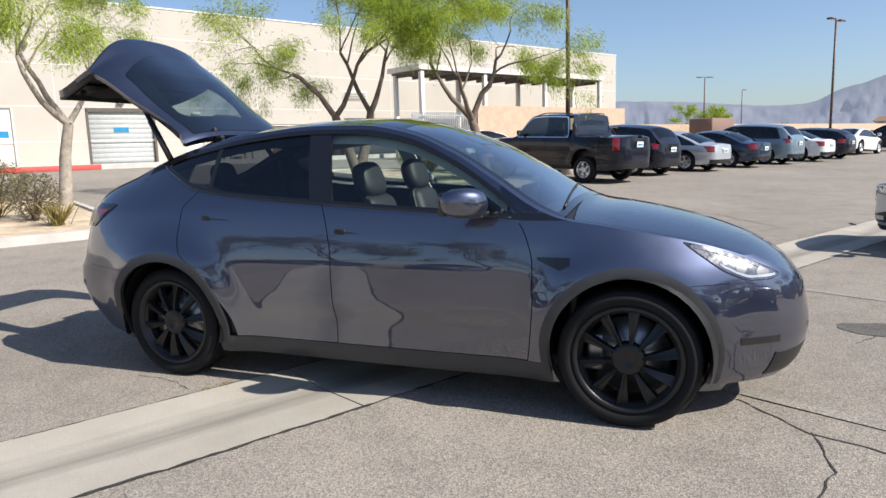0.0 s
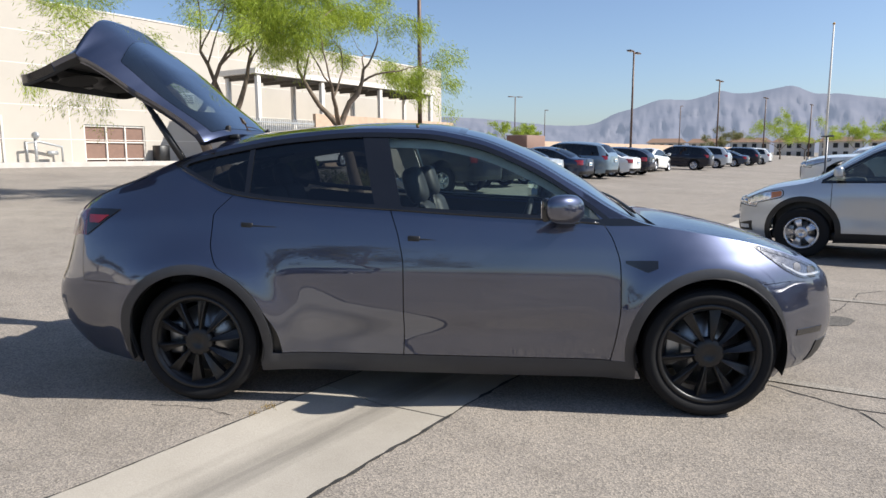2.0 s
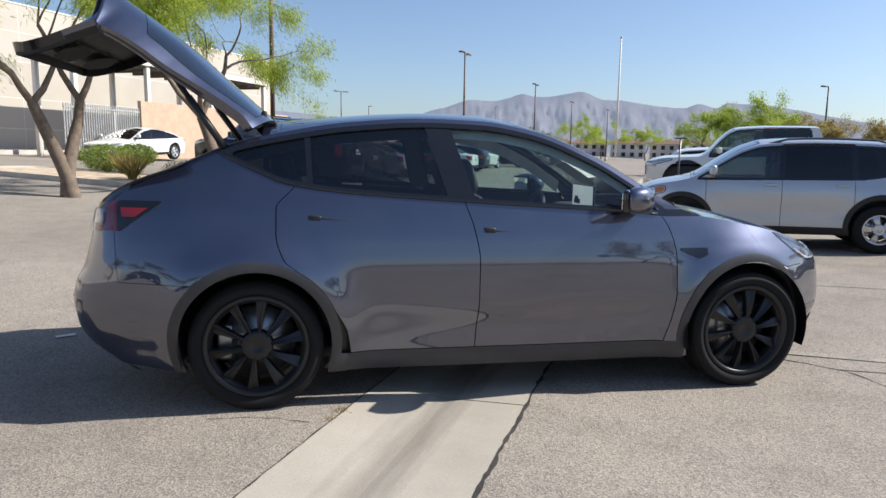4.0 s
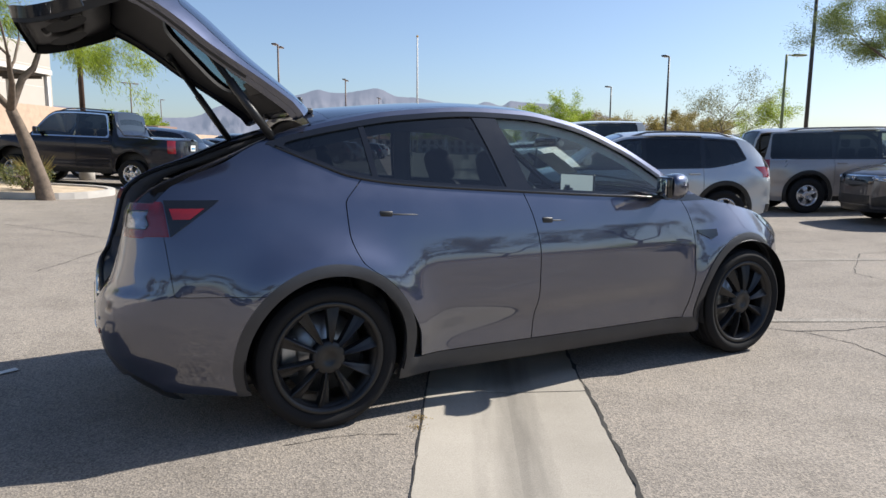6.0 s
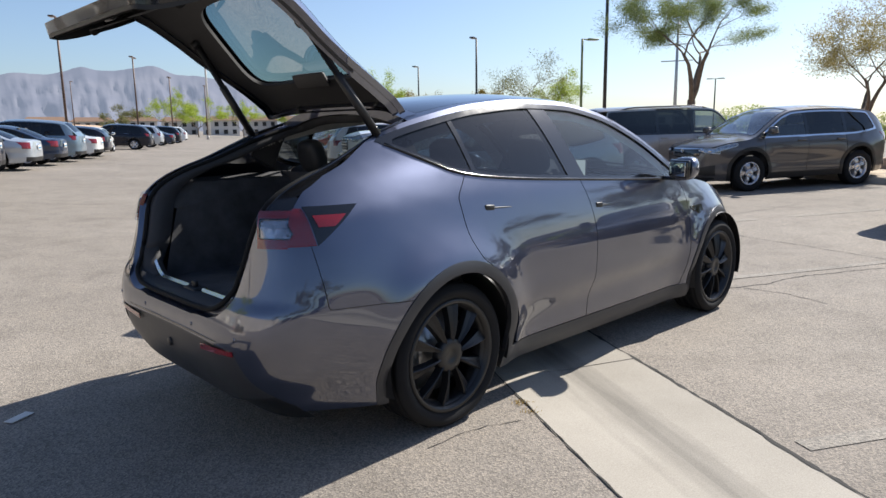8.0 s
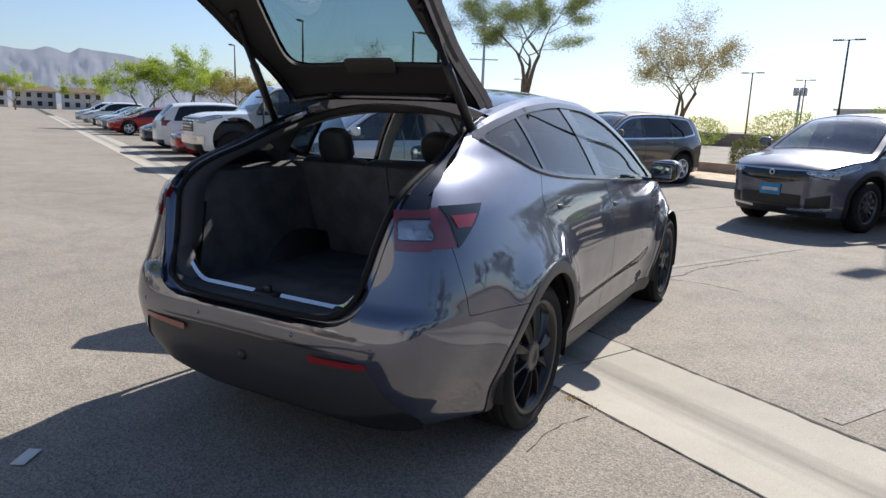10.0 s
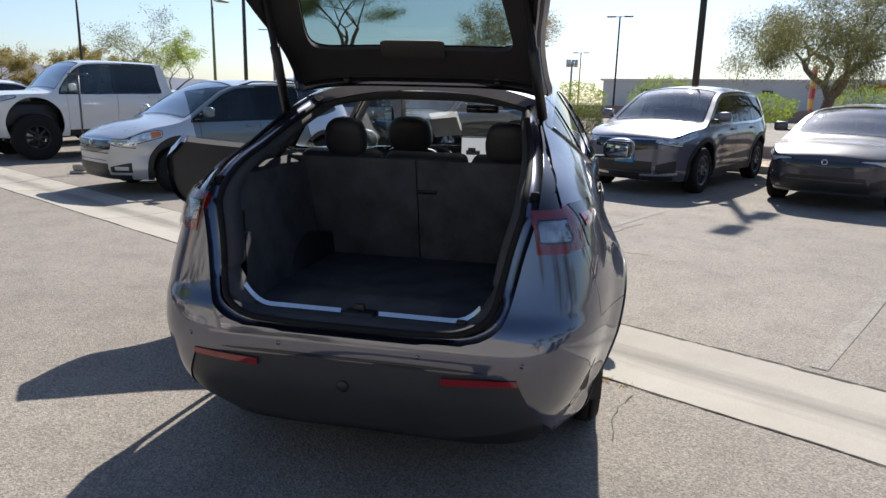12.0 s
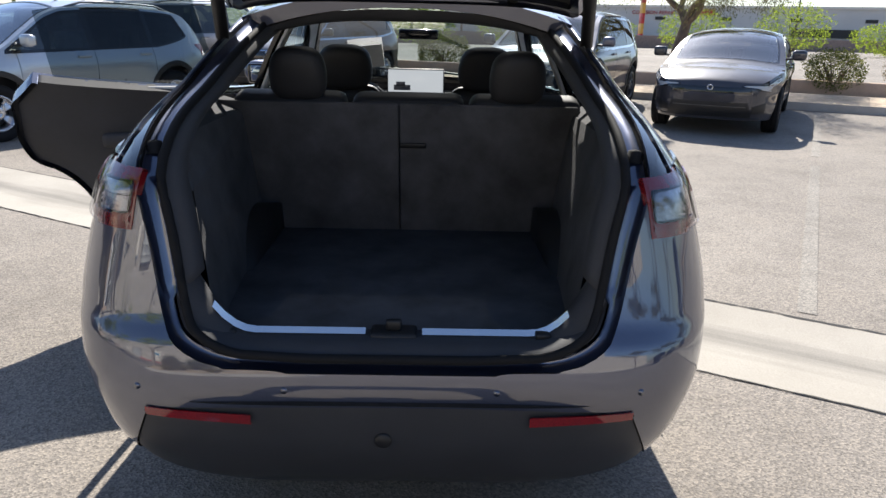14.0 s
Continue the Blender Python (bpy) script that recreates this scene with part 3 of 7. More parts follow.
        part("lower_grille", skin([(F1, [0.62 - np.abs(V1) + 0.4 * (0.36 - FZ), FZ - 0.25, 0.48 - FZ], True)], 1, 0.012, 0.006), BLACK, root)
        for k in range(3):
            part("grille_slat", skin([(F1, [0.55 - np.abs(V1), 0.006 - np.abs(FZ - 0.32 - 0.05 * k)], True)], 1, 0.008, 0.010), DARKALLOY, root)
        part("chin", skin([(F1, [0.80 - np.abs(V1), 0.275 - FZ], True)], 1, 0.014, 0.012), paint_mat, root)
        for side in (1, -1):
            part("bumper_duct", skin([(F1, [V1 - 0.64, 0.82 - V1, FZ - 0.33, 0.47 - FZ - 0.3 * (0.8 - V1)], True)], side, 0.012, 0.006), BLACK, root)
    else:
        part("grille", skin([(F1, [0.58 - np.abs(V1), FZ - 0.28, 0.48 - FZ], True)], 1, 0.012, 0.006), BLACK, root)
    if front_style != "dark":
        badge, bf, _ = lathe([(0.026, 0.0), (0.030, 0.010), (0.038, 0.010), (0.042, 0.0), (0.026, -0.002)], 20)
        ob = part("badge", (badge, bf, True), CHROME, root)
        ob.location, ob.rotation_euler = (s.xf + 0.006, 0, s.nose - 0.13), (0, 0, -math.pi / 2)
    if front_plate is not None:
        fp = part("front_plate", box(0.012, 0.31, 0.155, (s.xf + 0.012, 0, 0.50), 0.003), front_plate, root, "blue dealer plate")
        part("plate_bar", box(0.006, 0.24, 0.045, (s.xf + 0.019, 0, 0.555), 0.001), WHITEPAINT, fp)
    if skirt:
        for side in (1, -1):
            part("bumper_blade", skin([(F1, [V1 - 0.30, 0.84 - V1, FZ - 0.30 - 0.06 * (V1 - 0.3), 0.335 + 0.06 * (V1 - 0.3) - FZ], True)], side, 0.014, 0.010), ALLOY, root)
    for v0 in (-0.72, 0.72):
        tall = 0.026 if amber else 0.010
        part("fog_lamp", skin([(F1, [0.075 - np.abs(V1 - v0), tall - np.abs(FZ - 0.40)], True)], 1, 0.01, 0.014), CLEARLENS, root)
    part("rear_valance", skin([(R1, [0.80 - np.abs(VR), 0.45 - R1[..., 2]], False)], 1, 0.01, 0.005), BLACK, root)
    pl = part("number_plate", box(0.012, 0.31, 0.155, (s.xr - 0.012, 0, belt - 0.26), 0.003), WHITEPAINT if plate is None else plate, root)
    part("plate_bar", box(0.006, 0.22, 0.05, (s.xr - 0.018, 0, belt - 0.215), 0.001), PLATE_BLUE, pl)
    # dark cabin with seats, behind the glass
    part("floor_pan", box(length - 1.0, width * 0.84, 0.12, (0.0, 0, 0.24), 0.03), BLACK, root)
    part("cabin_trim", box(s.xc - 0.25 - back, width * 0.78, belt - 0.42, ((s.xc - 0.25 + back) / 2, 0, 0.36), 0.05), INTERIOR, root)
    part("dashboard", box(0.52, width * 0.78, 0.22, (s.xc - 0.30, 0, belt - 0.20), 0.06), DASH, root)
    for side in (1, -1):
        for xs in (xb - 0.0, xd + 0.12):
            part("seat_back", join(box(0.16, 0.46, 0.34, (xs, side * width * 0.2, belt - 0.12), 0.06, seg=3), box(0.10, 0.25, 0.17, (xs - 0.05, side * width * 0.2, belt + 0.24), 0.04, seg=3)), SEAT, root)
    for sx in (1, -1):
        part("wheel_house", box(wheel_r * 2 + 0.10, width * 0.78, 0.5, (sx * base / 2, 0, wheel_r * 0.9), 0.06), BLACK, root)
    for sx in (1, -1):
        for side in (1, -1):
            w = wheel(root, sx * base / 2, side * (width / 2 - 0.125), wheel_r, rim_r, 0.225, side, spokes, rim_mat, spoke_w=spoke_w or (0.055 if spokes > 6 else 0.105))
    if lift:
        for ob in root.children:
            if not ob.name.startswith("wheel") or ob.name.startswith("wheel_house"):
                ob.location.z += lift
    return root


# ---- ground, gutter, distance ----
def asphalt(name, base, light):
    m, t, b = nodes_of(name)
    big, mid, fine = noise_tex(t, 0.25, 5), noise_tex(t, 2.3, 5, 0.65), noise_tex(t, 95, 3, 0.7)
    vor = t.nodes.new("ShaderNodeTexVoronoi")
    vor.inputs["Scale"].default_value = 125
    co = t.nodes.new("ShaderNodeTexCoord")
    put(t, co.outputs["Object"], vor.inputs["Vector"])
    c1 = ramp(t, big.outputs[0], [(0.3, base), (0.7, light)])
    c2 = ramp(t, mid.outputs[0], [(0.25, (0.80, 0.79, 0.78)), (0.5, (1, 1, 1)), (0.8, (1.12, 1.1, 1.07))])
    c3 = ramp(t, vor.outputs["Color"], [(0.1, (0.58, 0.58, 0.58)), (0.5, (1, 1, 1)), (0.94, (1.5, 1.47, 1.40))])
    c4 = ramp(t, fine.outputs[0], [(0.3, (0.75, 0.75, 0.75)), (0.65, (1.1, 1.1, 1.1))])
    a = mix_rgb(t, "MULTIPLY", 1.0, c1.outputs[0], c2.outputs[0])
    a = mix_rgb(t, "MULTIPLY", 0.9, a, c3.outputs[0])
    a = mix_rgb(t, "MULTIPLY", 0.8, a, c4.outputs[0])
    put(t, a, b.inputs["Base Color"])
    b.inputs["Roughness"].default_value = 0.88
    b.inputs["Specular IOR Level"].default_value = 0.3
    bump(t, b, vor.outputs["Distance"], 0.6, 0.004)
    return m


ASPHALT = asphalt("weathered_asphalt", (0.213, 0.188, 0.162), (0.295, 0.263, 0.229))


def gutter_concrete():
    """Pale concrete with a tyre-dark drain line along its middle."""
    m, t, b = nodes_of("gutter_concrete")
    co = t.nodes.new("ShaderNodeTexCoord")
    mp = t.nodes.new("ShaderNodeMapping")
    mp.inputs["Rotation"].default_value = (0, 0, radians(-LOT_ANGLE))
    put(t, co.outputs["Object"], mp.inputs[0])
    st = t.nodes.new("ShaderNodeMapping")
    st.inputs["Scale"].default_value = (3.5, 0.35, 1)
    put(t, mp.outputs[0], st.inputs[0])
    streak = t.nodes.new("ShaderNodeTexNoise")
    streak.inputs["Scale"].default_value, streak.inputs["Detail"].default_value = 3.0, 6.0
    put(t, st.outputs[0], streak.inputs["Vector"])
    sx = t.nodes.new("ShaderNodeSeparateXYZ")
    put(t, mp.outputs[0], sx.inputs[0])
    add = t.nodes.new("ShaderNodeMath")
    add.operation = "MULTIPLY_ADD"
    add.inputs[1].default_value = 0.34
    put(t, streak.outputs[0], add.inputs[0])
    put(t, sx.outputs[0], add.inputs[2])
    band = ramp(t, add.outputs[0], [(0.02, (1, 1, 1)), (0.20, (0.62, 0.62, 0.62)), (0.27, (0.55, 0.55, 0.55)), (0.42, (1, 1, 1))])
    cl, gr = noise_tex(t, 1.3, 6), noise_tex(t, 140, 4)
    c1 = ramp(t, cl.outputs[0], [(0.3, (0.345, 0.312, 0.262)), (0.7, (0.43, 0.392, 0.335))])
    c2 = ramp(t, gr.outputs[0], [(0.3, (0.84, 0.84, 0.84)), (0.65, (1.05, 1.05, 1.05))])
    c = mix_rgb(t, "MULTIPLY", 1.0, c1.outputs[0], c2.outputs[0])
    c = mix_rgb(t, "MULTIPLY", 0.85, c, band.outputs[0])
    put(t, c, b.inputs["Base Color"])
    b.inputs["Roughness"].default_value = 0.85
    bump(t, b, gr.outputs[0], 0.5, 0.002)
    return m


CONCRETE = gutter_concrete()
KERB = plain("kerb_concrete", (0.50, 0.47, 0.43), 0.85, vary=0.15, scale=2, bumpy=0.001, grain=120)
GRAVEL = plain("tan_gravel", (0.52, 0.41, 0.29), 0.9, vary=0.35, scale=3, bumpy=0.008, grain=45)
CRACK = plain("crack_filler", (0.035, 0.033, 0.031), 0.9, vary=0.4, grain=30)
DESERT = plain("far_desert", (0.36, 0.30, 0.23), 0.95, vary=0.25, scale=0.02)


def sheet(name, us, vs, dz, mat, label, category, notch=None):
    verts = [lot(u, v, dz) for u in us for v in vs]
    n = len(vs)
    faces = []
    for i in range(len(us) - 1):
        for j in range(n - 1):
            if notch and notch(0.5 * (us[i] + us[i + 1]), 0.5 * (vs[j] + vs[j + 1])):
                continue
            faces.append((i * n + j, (i + 1) * n + j, (i + 1) * n + j + 1, i * n + j + 1))
    ob = part(name, (verts, faces), mat)
    tagged(ob, label, category, kind="structure")
    return ob


GUT0, GUT1 = -0.385, 0.515
us = sorted(set([-900, -500, -250, -120, -80, -60] + list(np.arange(-46, -2, 2.0)) + [-2.5, -1.5, -0.8, GUT0, GUT1, 1.2, 2.0] + list(np.arange(3, 17, 1.0)) + [20, 26, 40, 60, 90, 150, 300, 600, 1200]))
vs = sorted(set([-900, -400, -150, -60] + list(np.arange(-30, 82, 4.0)) + [100, 140, 200, 400, 900, 1500]))
sheet("ground", us, vs, 0.0, ASPHALT, "sun-bleached grey asphalt of a parking lot", "ground", lambda u, v: GUT0 < u < GUT1)

# valley gutter: concrete slabs, dished towards a dark middle line
gut = thing("gutter", "pale concrete valley gutter crossing the asphalt", "gutter", kind="structure")
slab_len = 3.05
for k in range(-6, 30):
    v0, v1 = k * slab_len - 0.9, (k + 1) * slab_len - 0.9 - 0.012
    prof = [(GUT0, -0.05), (GUT0, 0.004), (GUT0 + 0.30, -0.010), (0.5 * (GUT0 + GUT1), -0.02), (GUT1 - 0.30, -0.010), (GUT1, 0.004), (GUT1, -0.05)]
    verts = [lot(u, v, dz) for v in (v0, v1) for u, dz in prof]
    n = len(prof)
    faces = [(q, q + 1, n + q + 1, n + q) for q in range(n - 1)] + [tuple(range(n))[::-1], tuple(range(n, 2 * n))]
    part("slab", (verts, faces), CONCRETE, gut)
bed = [lot(u, v, -0.055) for u in (GUT0 - 0.05, GUT1 + 0.05) for v in (-900, -60, 60, 200, 900)]
tagged(part("gutter_bed", (bed, [(i, 5 + i, 6 + i, i + 1) for i in range(4)]), CRACK), "dark bed under the concrete gutter", "ground", kind="structure")


# distance: mountain range, its haze painted into the colour and a faint glow
def mountain_material():
    m, t, b = nodes_of("hazy_mountain")
    n = noise_tex(t, 0.004, 8, 0.65)
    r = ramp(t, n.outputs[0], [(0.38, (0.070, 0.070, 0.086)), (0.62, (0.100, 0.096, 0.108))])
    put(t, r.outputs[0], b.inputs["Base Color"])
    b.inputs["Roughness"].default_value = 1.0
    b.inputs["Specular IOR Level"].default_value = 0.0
    # bluish emission imitates the haze in front of the slopes
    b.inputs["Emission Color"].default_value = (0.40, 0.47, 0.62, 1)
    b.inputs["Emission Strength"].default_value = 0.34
    return m


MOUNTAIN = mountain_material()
ridge = curve((20, 0.6), (40, 1.4), (46, 2.2), (50, 2.9), (53, 3.55), (54.4, 3.8), (55.9, 3.9), (57.2, 4.05), (58, 3.65), (59.3, 3.95), (60.4, 3.65), (63.3, 3.95), (65, 4.25), (66.6, 4.35), (68.5, 4.92), (69.6, 4.80), (71, 4.55), (72, 4.52), (73.2, 4.78), (74.3, 4.42), (75.5, 4.15), (77.3, 4.25), (79.2, 3.70), (81.1, 3.15), (82.5, 2.50), (84.2, 2.25), (88, 2.5), (92, 2.9), (97, 3.15), (110, 2.4), (125, 1.4), (150, 0.8))
verts, faces = [], []
DIST = 3300.0
azs = np.arange(20, 150.01, 0.125)
for az in azs:
    rough = noise.fractal(Vector((az * 0.55, 3.1, 0)), 1.0, 2.0, 6) * 0.28 + noise.fractal(Vector((az * 2.5, 9.1, 0)), 1.0, 2.0, 4) * 0.07
    el = float(ridge(az)) + 0.22 * rough
    for q in range(13):
        s = q / 12
        d = DIST + 1100 * s + 130 * noise.fractal(Vector((az * 0.8, s * 3.5, 1.0)), 0.9, 2.0, 6) * math.sin(math.pi * s)
        h = (DIST + 1100 * s) * math.tan(radians(max(0.15, el))) * (s ** 0.8) * (1 + 0.05 * noise.noise(Vector((az * 1.3, s * 4, 5.0))) * (1 - s))
        verts.append((d * math.cos(radians(az)), d * math.sin(radians(az)), h - 20 * (1 - s)))
for i in range(len(azs) - 1):
    for q in range(12):
        a = i * 13 + q
        faces.append((a, a + 13, a + 14, a + 1))
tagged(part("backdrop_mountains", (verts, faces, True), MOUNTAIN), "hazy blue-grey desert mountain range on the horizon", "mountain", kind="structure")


# ---- the big building behind the lot ----
STUCCO = plain("cream_stucco", (0.46, 0.42, 0.365), 0.9, vary=0.06, scale=0.4, bumpy=0.002, grain=60)
BLOCK = plain("tan_block", (0.50, 0.36, 0.26), 0.9, vary=0.12, scale=3, bumpy=0.002, grain=40)
ROLLDOOR = plain("roller_door_grey", (0.40, 0.41, 0.40), 0.5, vary=0.08)
DOORWHITE = plain("door_cream", (0.74, 0.69, 0.61), 0.6, vary=0.04)
POSTWHITE = plain("post_cream", (0.70, 0.66, 0.60), 0.6, vary=0.05)
ROOFDARK = plain("canopy_steel", (0.10, 0.085, 0.07), 0.7, vary=0.2)
GATEBROWN = plain("gate_brown", (0.20, 0.12, 0.09), 0.7, vary=0.1)
GALV = plain("galvanised_pipe", (0.45, 0.46, 0.46), 0.45, 0.6)
REDKERB = plain("red_kerb_paint", (0.45, 0.07, 0.06), 0.7, vary=0.2)
POLE_BROWN = plain("pole_bronze", (0.11, 0.065, 0.045), 0.5, 0.2)
POLE_BLACK = plain("pole_dark", (0.035, 0.033, 0.033), 0.5, 0.2)
POLE_GREEN = plain("pole_olive", (0.16, 0.19, 0.07), 0.5)
FARWHITE = plain("far_stucco", (0.62, 0.59, 0.55), 0.9, vary=0.06, scale=0.2)
FARROOF = plain("far_roof_tile", (0.30, 0.19, 0.13), 0.9, vary=0.15)
SIGNRED = plain("sign_red", (0.45, 0.03, 0.03), 0.5)
SIGNGOLD = plain("sign_gold", (0.60, 0.32, 0.05), 0.5)
LOT_TURN = pose(0, 0, 0, 0, 0, LOT_ANGLE + 90)


def lot_box(u0, u1, v0, v1, z0, z1, bevel=0.0):
    """A block between lot lines, from height z0 to z1."""
    c = Vector((0.875 * (u0 + u1) / 2 + 0.484 * (v0 + v1) / 2, -0.484 * (u0 + u1) / 2 + 0.875 * (v0 + v1) / 2, 0))
    return box(abs(u1 - u0), abs(v1 - v0), z1 - z0, (0, 0, z0), bevel, Matrix.Translation(c) @ pose(0, 0, 0, 0, 0, LOT_ANGLE), seg=1)


BU, BTOP, BASE = -27.4, 7.65, 1.12
hall = thing("building", "large cream stucco warehouse with a flat roof", "building")
# wall with real openings: pieces between the doors
openings = [(0.1, 1.5, 3.37), (4.1, 6.75, 3.34), (8.05, 8.95, 3.0), (12.2, 15.1, 2.74)]
cuts = [-70.0] + [c for o in openings for c in o[:2]] + [40.1]
for k in range(0, len(cuts), 2):
    part("wall", lot_box(BU, BU - 0.4, cuts[k], cuts[k + 1], 0.6, BTOP), STUCCO, hall)
for v0, v1, zt in openings:
    part("wall", lot_box(BU, BU - 0.4, v0, v1, zt, BTOP), STUCCO, hall)
part("wall", lot_box(BU - 0.4, BU - 30, 39.7, 40.1, 0.6, BTOP), STUCCO, hall)
part("parapet", lot_box(BU + 0.03, BU - 0.42, -70, 40.13, BTOP, BTOP + 0.06), POSTWHITE, hall)
part("roof", lot_box(BU - 0.4, BU - 30, -70, 39.7, BTOP - 0.5, BTOP - 0.4), ROOFDARK, hall)
for z in (2.06, 3.45, 5.1, 6.4):
    part("wall_joint", lot_box(BU + 0.006, BU - 0.01, -70, 40.1, z, z + 0.025), POSTWHITE, hall)
for v in (-12, -4, 3.0, 11.6, 19.5, 30):
    part("wall_joint", lot_box(BU + 0.006, BU - 0.01, v, v + 0.02, 1.0, BTOP), POSTWHITE, hall)
rd = part("roller_door", lot_box(BU - 0.12, BU - 0.2, 4.1, 6.75, BASE, 3.3), ROLLDOOR, hall, "grey roller door, shut")
for k in range(11):
    part("door_slat", lot_box(BU - 0.10, BU - 0.12, 4.12, 6.73, BASE + 0.03 + 0.2 * k, BASE + 0.226 + 0.2 * k, 0.003), ROLLDOOR, rd)
for a, b, zt in ((4.05, 4.15, 3.36), (6.70, 6.80, 3.36)):
    part("door_jamb", lot_box(BU + 0.02, BU - 0.2, a, b, BASE, zt), ROOFDARK, hall)
part("door_head", lot_box(BU + 0.02, BU - 0.2, 4.05, 6.8, 3.26, 3.42), ROOFDARK, hall)
part("door_sign", lot_box(BU - 0.085, BU - 0.095, 5.1, 5.7, 2.42, 2.62), PLATE_BLUE, rd)
for v0, v1, zt in (openings[0], openings[2]):
    dr = part("door", lot_box(BU - 0.08, BU - 0.13, v0 + 0.05, v1 - 0.05, BASE, zt - 0.05, 0.01), DOORWHITE, hall, "cream steel door, shut")
    part("door_frame", lot_box(BU + 0.01, BU - 0.14, v0, v0 + 0.06, BASE, zt), POSTWHITE, hall)
    part("door_frame", lot_box(BU + 0.01, BU - 0.14, v1 - 0.06, v1, BASE, zt), POSTWHITE, hall)
    part("door_sign", lot_box(BU - 0.07, BU - 0.078, v0 + 0.25, v1 - 0.2, 2.25, 2.5), PLATE_BLUE, dr)
    part("door_lever", lot_box(BU - 0.02, BU - 0.08, v0 + 0.1, v0 + 0.24, 2.05, 2.09, 0.01), GALV, dr)
part("wall_lamp", lot_box(BU + 0.2, BU, 8.4, 8.75, 3.15, 3.28, 0.03), POSTWHITE, hall)
part("wall_lamp", lot_box(BU + 0.2, BU, 5.3, 5.6, 3.6, 3.72, 0.03), POSTWHITE, hall)
cam_box = part("security_camera", lot_box(BU + 0.35, BU, 2.1, 2.3, 5.8, 5.98, 0.05), POSTWHITE, hall)
lv = part("vent_louvre", lot_box(BU + 0.03, BU - 0.05, 16.4, 17.9, 3.95, 4.45, 0.01), POSTWHITE, hall)
for k in range(5):
    part("louvre_slat", lot_box(BU + 0.05, BU + 0.02, 16.45, 17.85, 4.0 + 0.085 * k, 4.03 + 0.085 * k), ROOFDARK, lv)
# gate bay: brown panels behind a steel frame
gate_bay = part("yard_gate", lot_box(BU - 0.12, BU - 0.16, 12.2, 15.1, BASE, 2.7), GATEBROWN, hall, "brown panelled double gate")
for v in (12.2, 13.2, 14.1, 15.05):
    part("gate_post", lot_box(BU - 0.04, BU - 0.12, v, v + 0.06, BASE, 2.74), POSTWHITE, gate_bay)
for z in (1.2, 1.95, 2.66):
    part("gate_rail", lot_box(BU - 0.05, BU - 0.11, 12.2, 15.1, z, z + 0.05), POSTWHITE, gate_bay)
# pipework on the wall
pipes = thing("pipework", "galvanised backflow pipes standing by the wall", "pipe")


def lotp(u, v, z):
    return (0.875 * u + 0.484 * v, -0.484 * u + 0.875 * v, z)


for pts, r in (([(BU + 0.4, 9.6, 1.1), (BU + 0.4, 9.6, 1.9), (BU + 0.4, 10.1, 1.95), (BU + 0.4, 11.0, 1.75), (BU + 0.4, 11.0, 1.1)], 0.05), ([(BU + 0.4, 9.95, 1.1), (BU + 0.4, 9.95, 2.1)], 0.06), ([(BU + 0.4, 10.4, 1.5), (BU + 0.4, 10.8, 1.5)], 0.09)):
    part("pipe", tube([lotp(*p) for p in pts], r), GALV, pipes)
v, f, _ = lathe([(0.0, 0.05), (0.14, 0.05), (0.16, 0.0), (0.14, -0.05), (0.0, -0.05)], 20)
hw = part("valve_wheel", (v, f, True), GALV, pipes)
hw.location = lotp(BU + 0.45, 9.95, 2.2)
part("wheel_bin", lot_box(-26.6, -27.2, 15.3, 15.85, 1.0, 1.85, 0.03), BLACK, tagged(new("litter_bin"), "black plastic litter bin against the wall", "bin"))
side_walk = tagged(part("pavement", lot_box(-25.6, -27.4, -70, 40, 0.80, 1.12), KERB), "concrete pavement along the building", "pavement", kind="structure")
tagged(part("red_kerb", lot_box(-25.45, -25.62, -2.0, 4.0, 0.88, 1.125, 0.02), REDKERB), "kerb stretch painted red", "kerb", kind="structure")

# canopy yard beside the corner
cano = thing("canopy", "flat steel canopy on cream posts", "canopy")
part("canopy_roof", lot_box(-22.4, -25.0, 17.6, 32.0, 5.12, 5.36), POSTWHITE, cano)
part("roof_underside", lot_box(-22.6, -24.9, 17.8, 31.8, 5.02, 5.11), ROOFDARK, cano)
for k in range(13):
    part("roof_beam", lot_box(-22.7, -24.8, 17.9 + 1.13 * k, 18.0 + 1.13 * k, 4.88, 5.02), ROOFDARK, cano)
for v in (17.8, 22.0, 26.7, 31.7):
    part("post", lot_box(-22.5, -22.72, v, v + 0.2, 0.6, 5.1, 0.01), POSTWHITE, cano)
    part("post", lot_box(-24.6, -24.8, v, v + 0.2, 0.6, 5.1, 0.01), POSTWHITE, cano)
tagged(part("wall_yard", lot_box(-22.3, -22.5, 21.3, 34.0, 0.5, 3.45), BLOCK), "tan block wall of a yard", "wall", kind="structure")
tagged(part("wall_yard_end", lot_box(-22.5, -27.3, 33.8, 34.0, 0.5, 3.45), BLOCK), "tan block wall of a yard", "wall", kind="structure")
fence = thing("picket_gate", "grey steel picket gate", "gate")
for k in range(34):
    part("picket", lot_box(-22.38, -22.42, 17.1 + 0.125 * k, 17.14 + 0.125 * k, 0.75, 3.1), GALV, fence)
for z in (0.9, 2.9):
    part("gate_rail", lot_box(-22.36, -22.44, 17.1, 21.3, z, z + 0.06), GALV, fence)
tagged(part("wall_boundary", lot_box(-27.4, -27.65, 40.2, 190, 0.5, 2.65), BLOCK), "long tan boundary wall behind the parked cars", "wall", kind="structure")
tagged(part("skip", lot_box(-24, -26, 48, 51.5, 0.9, 3.0, 0.05), GATEBROWN), "brown metal waste container by the wall", "container")

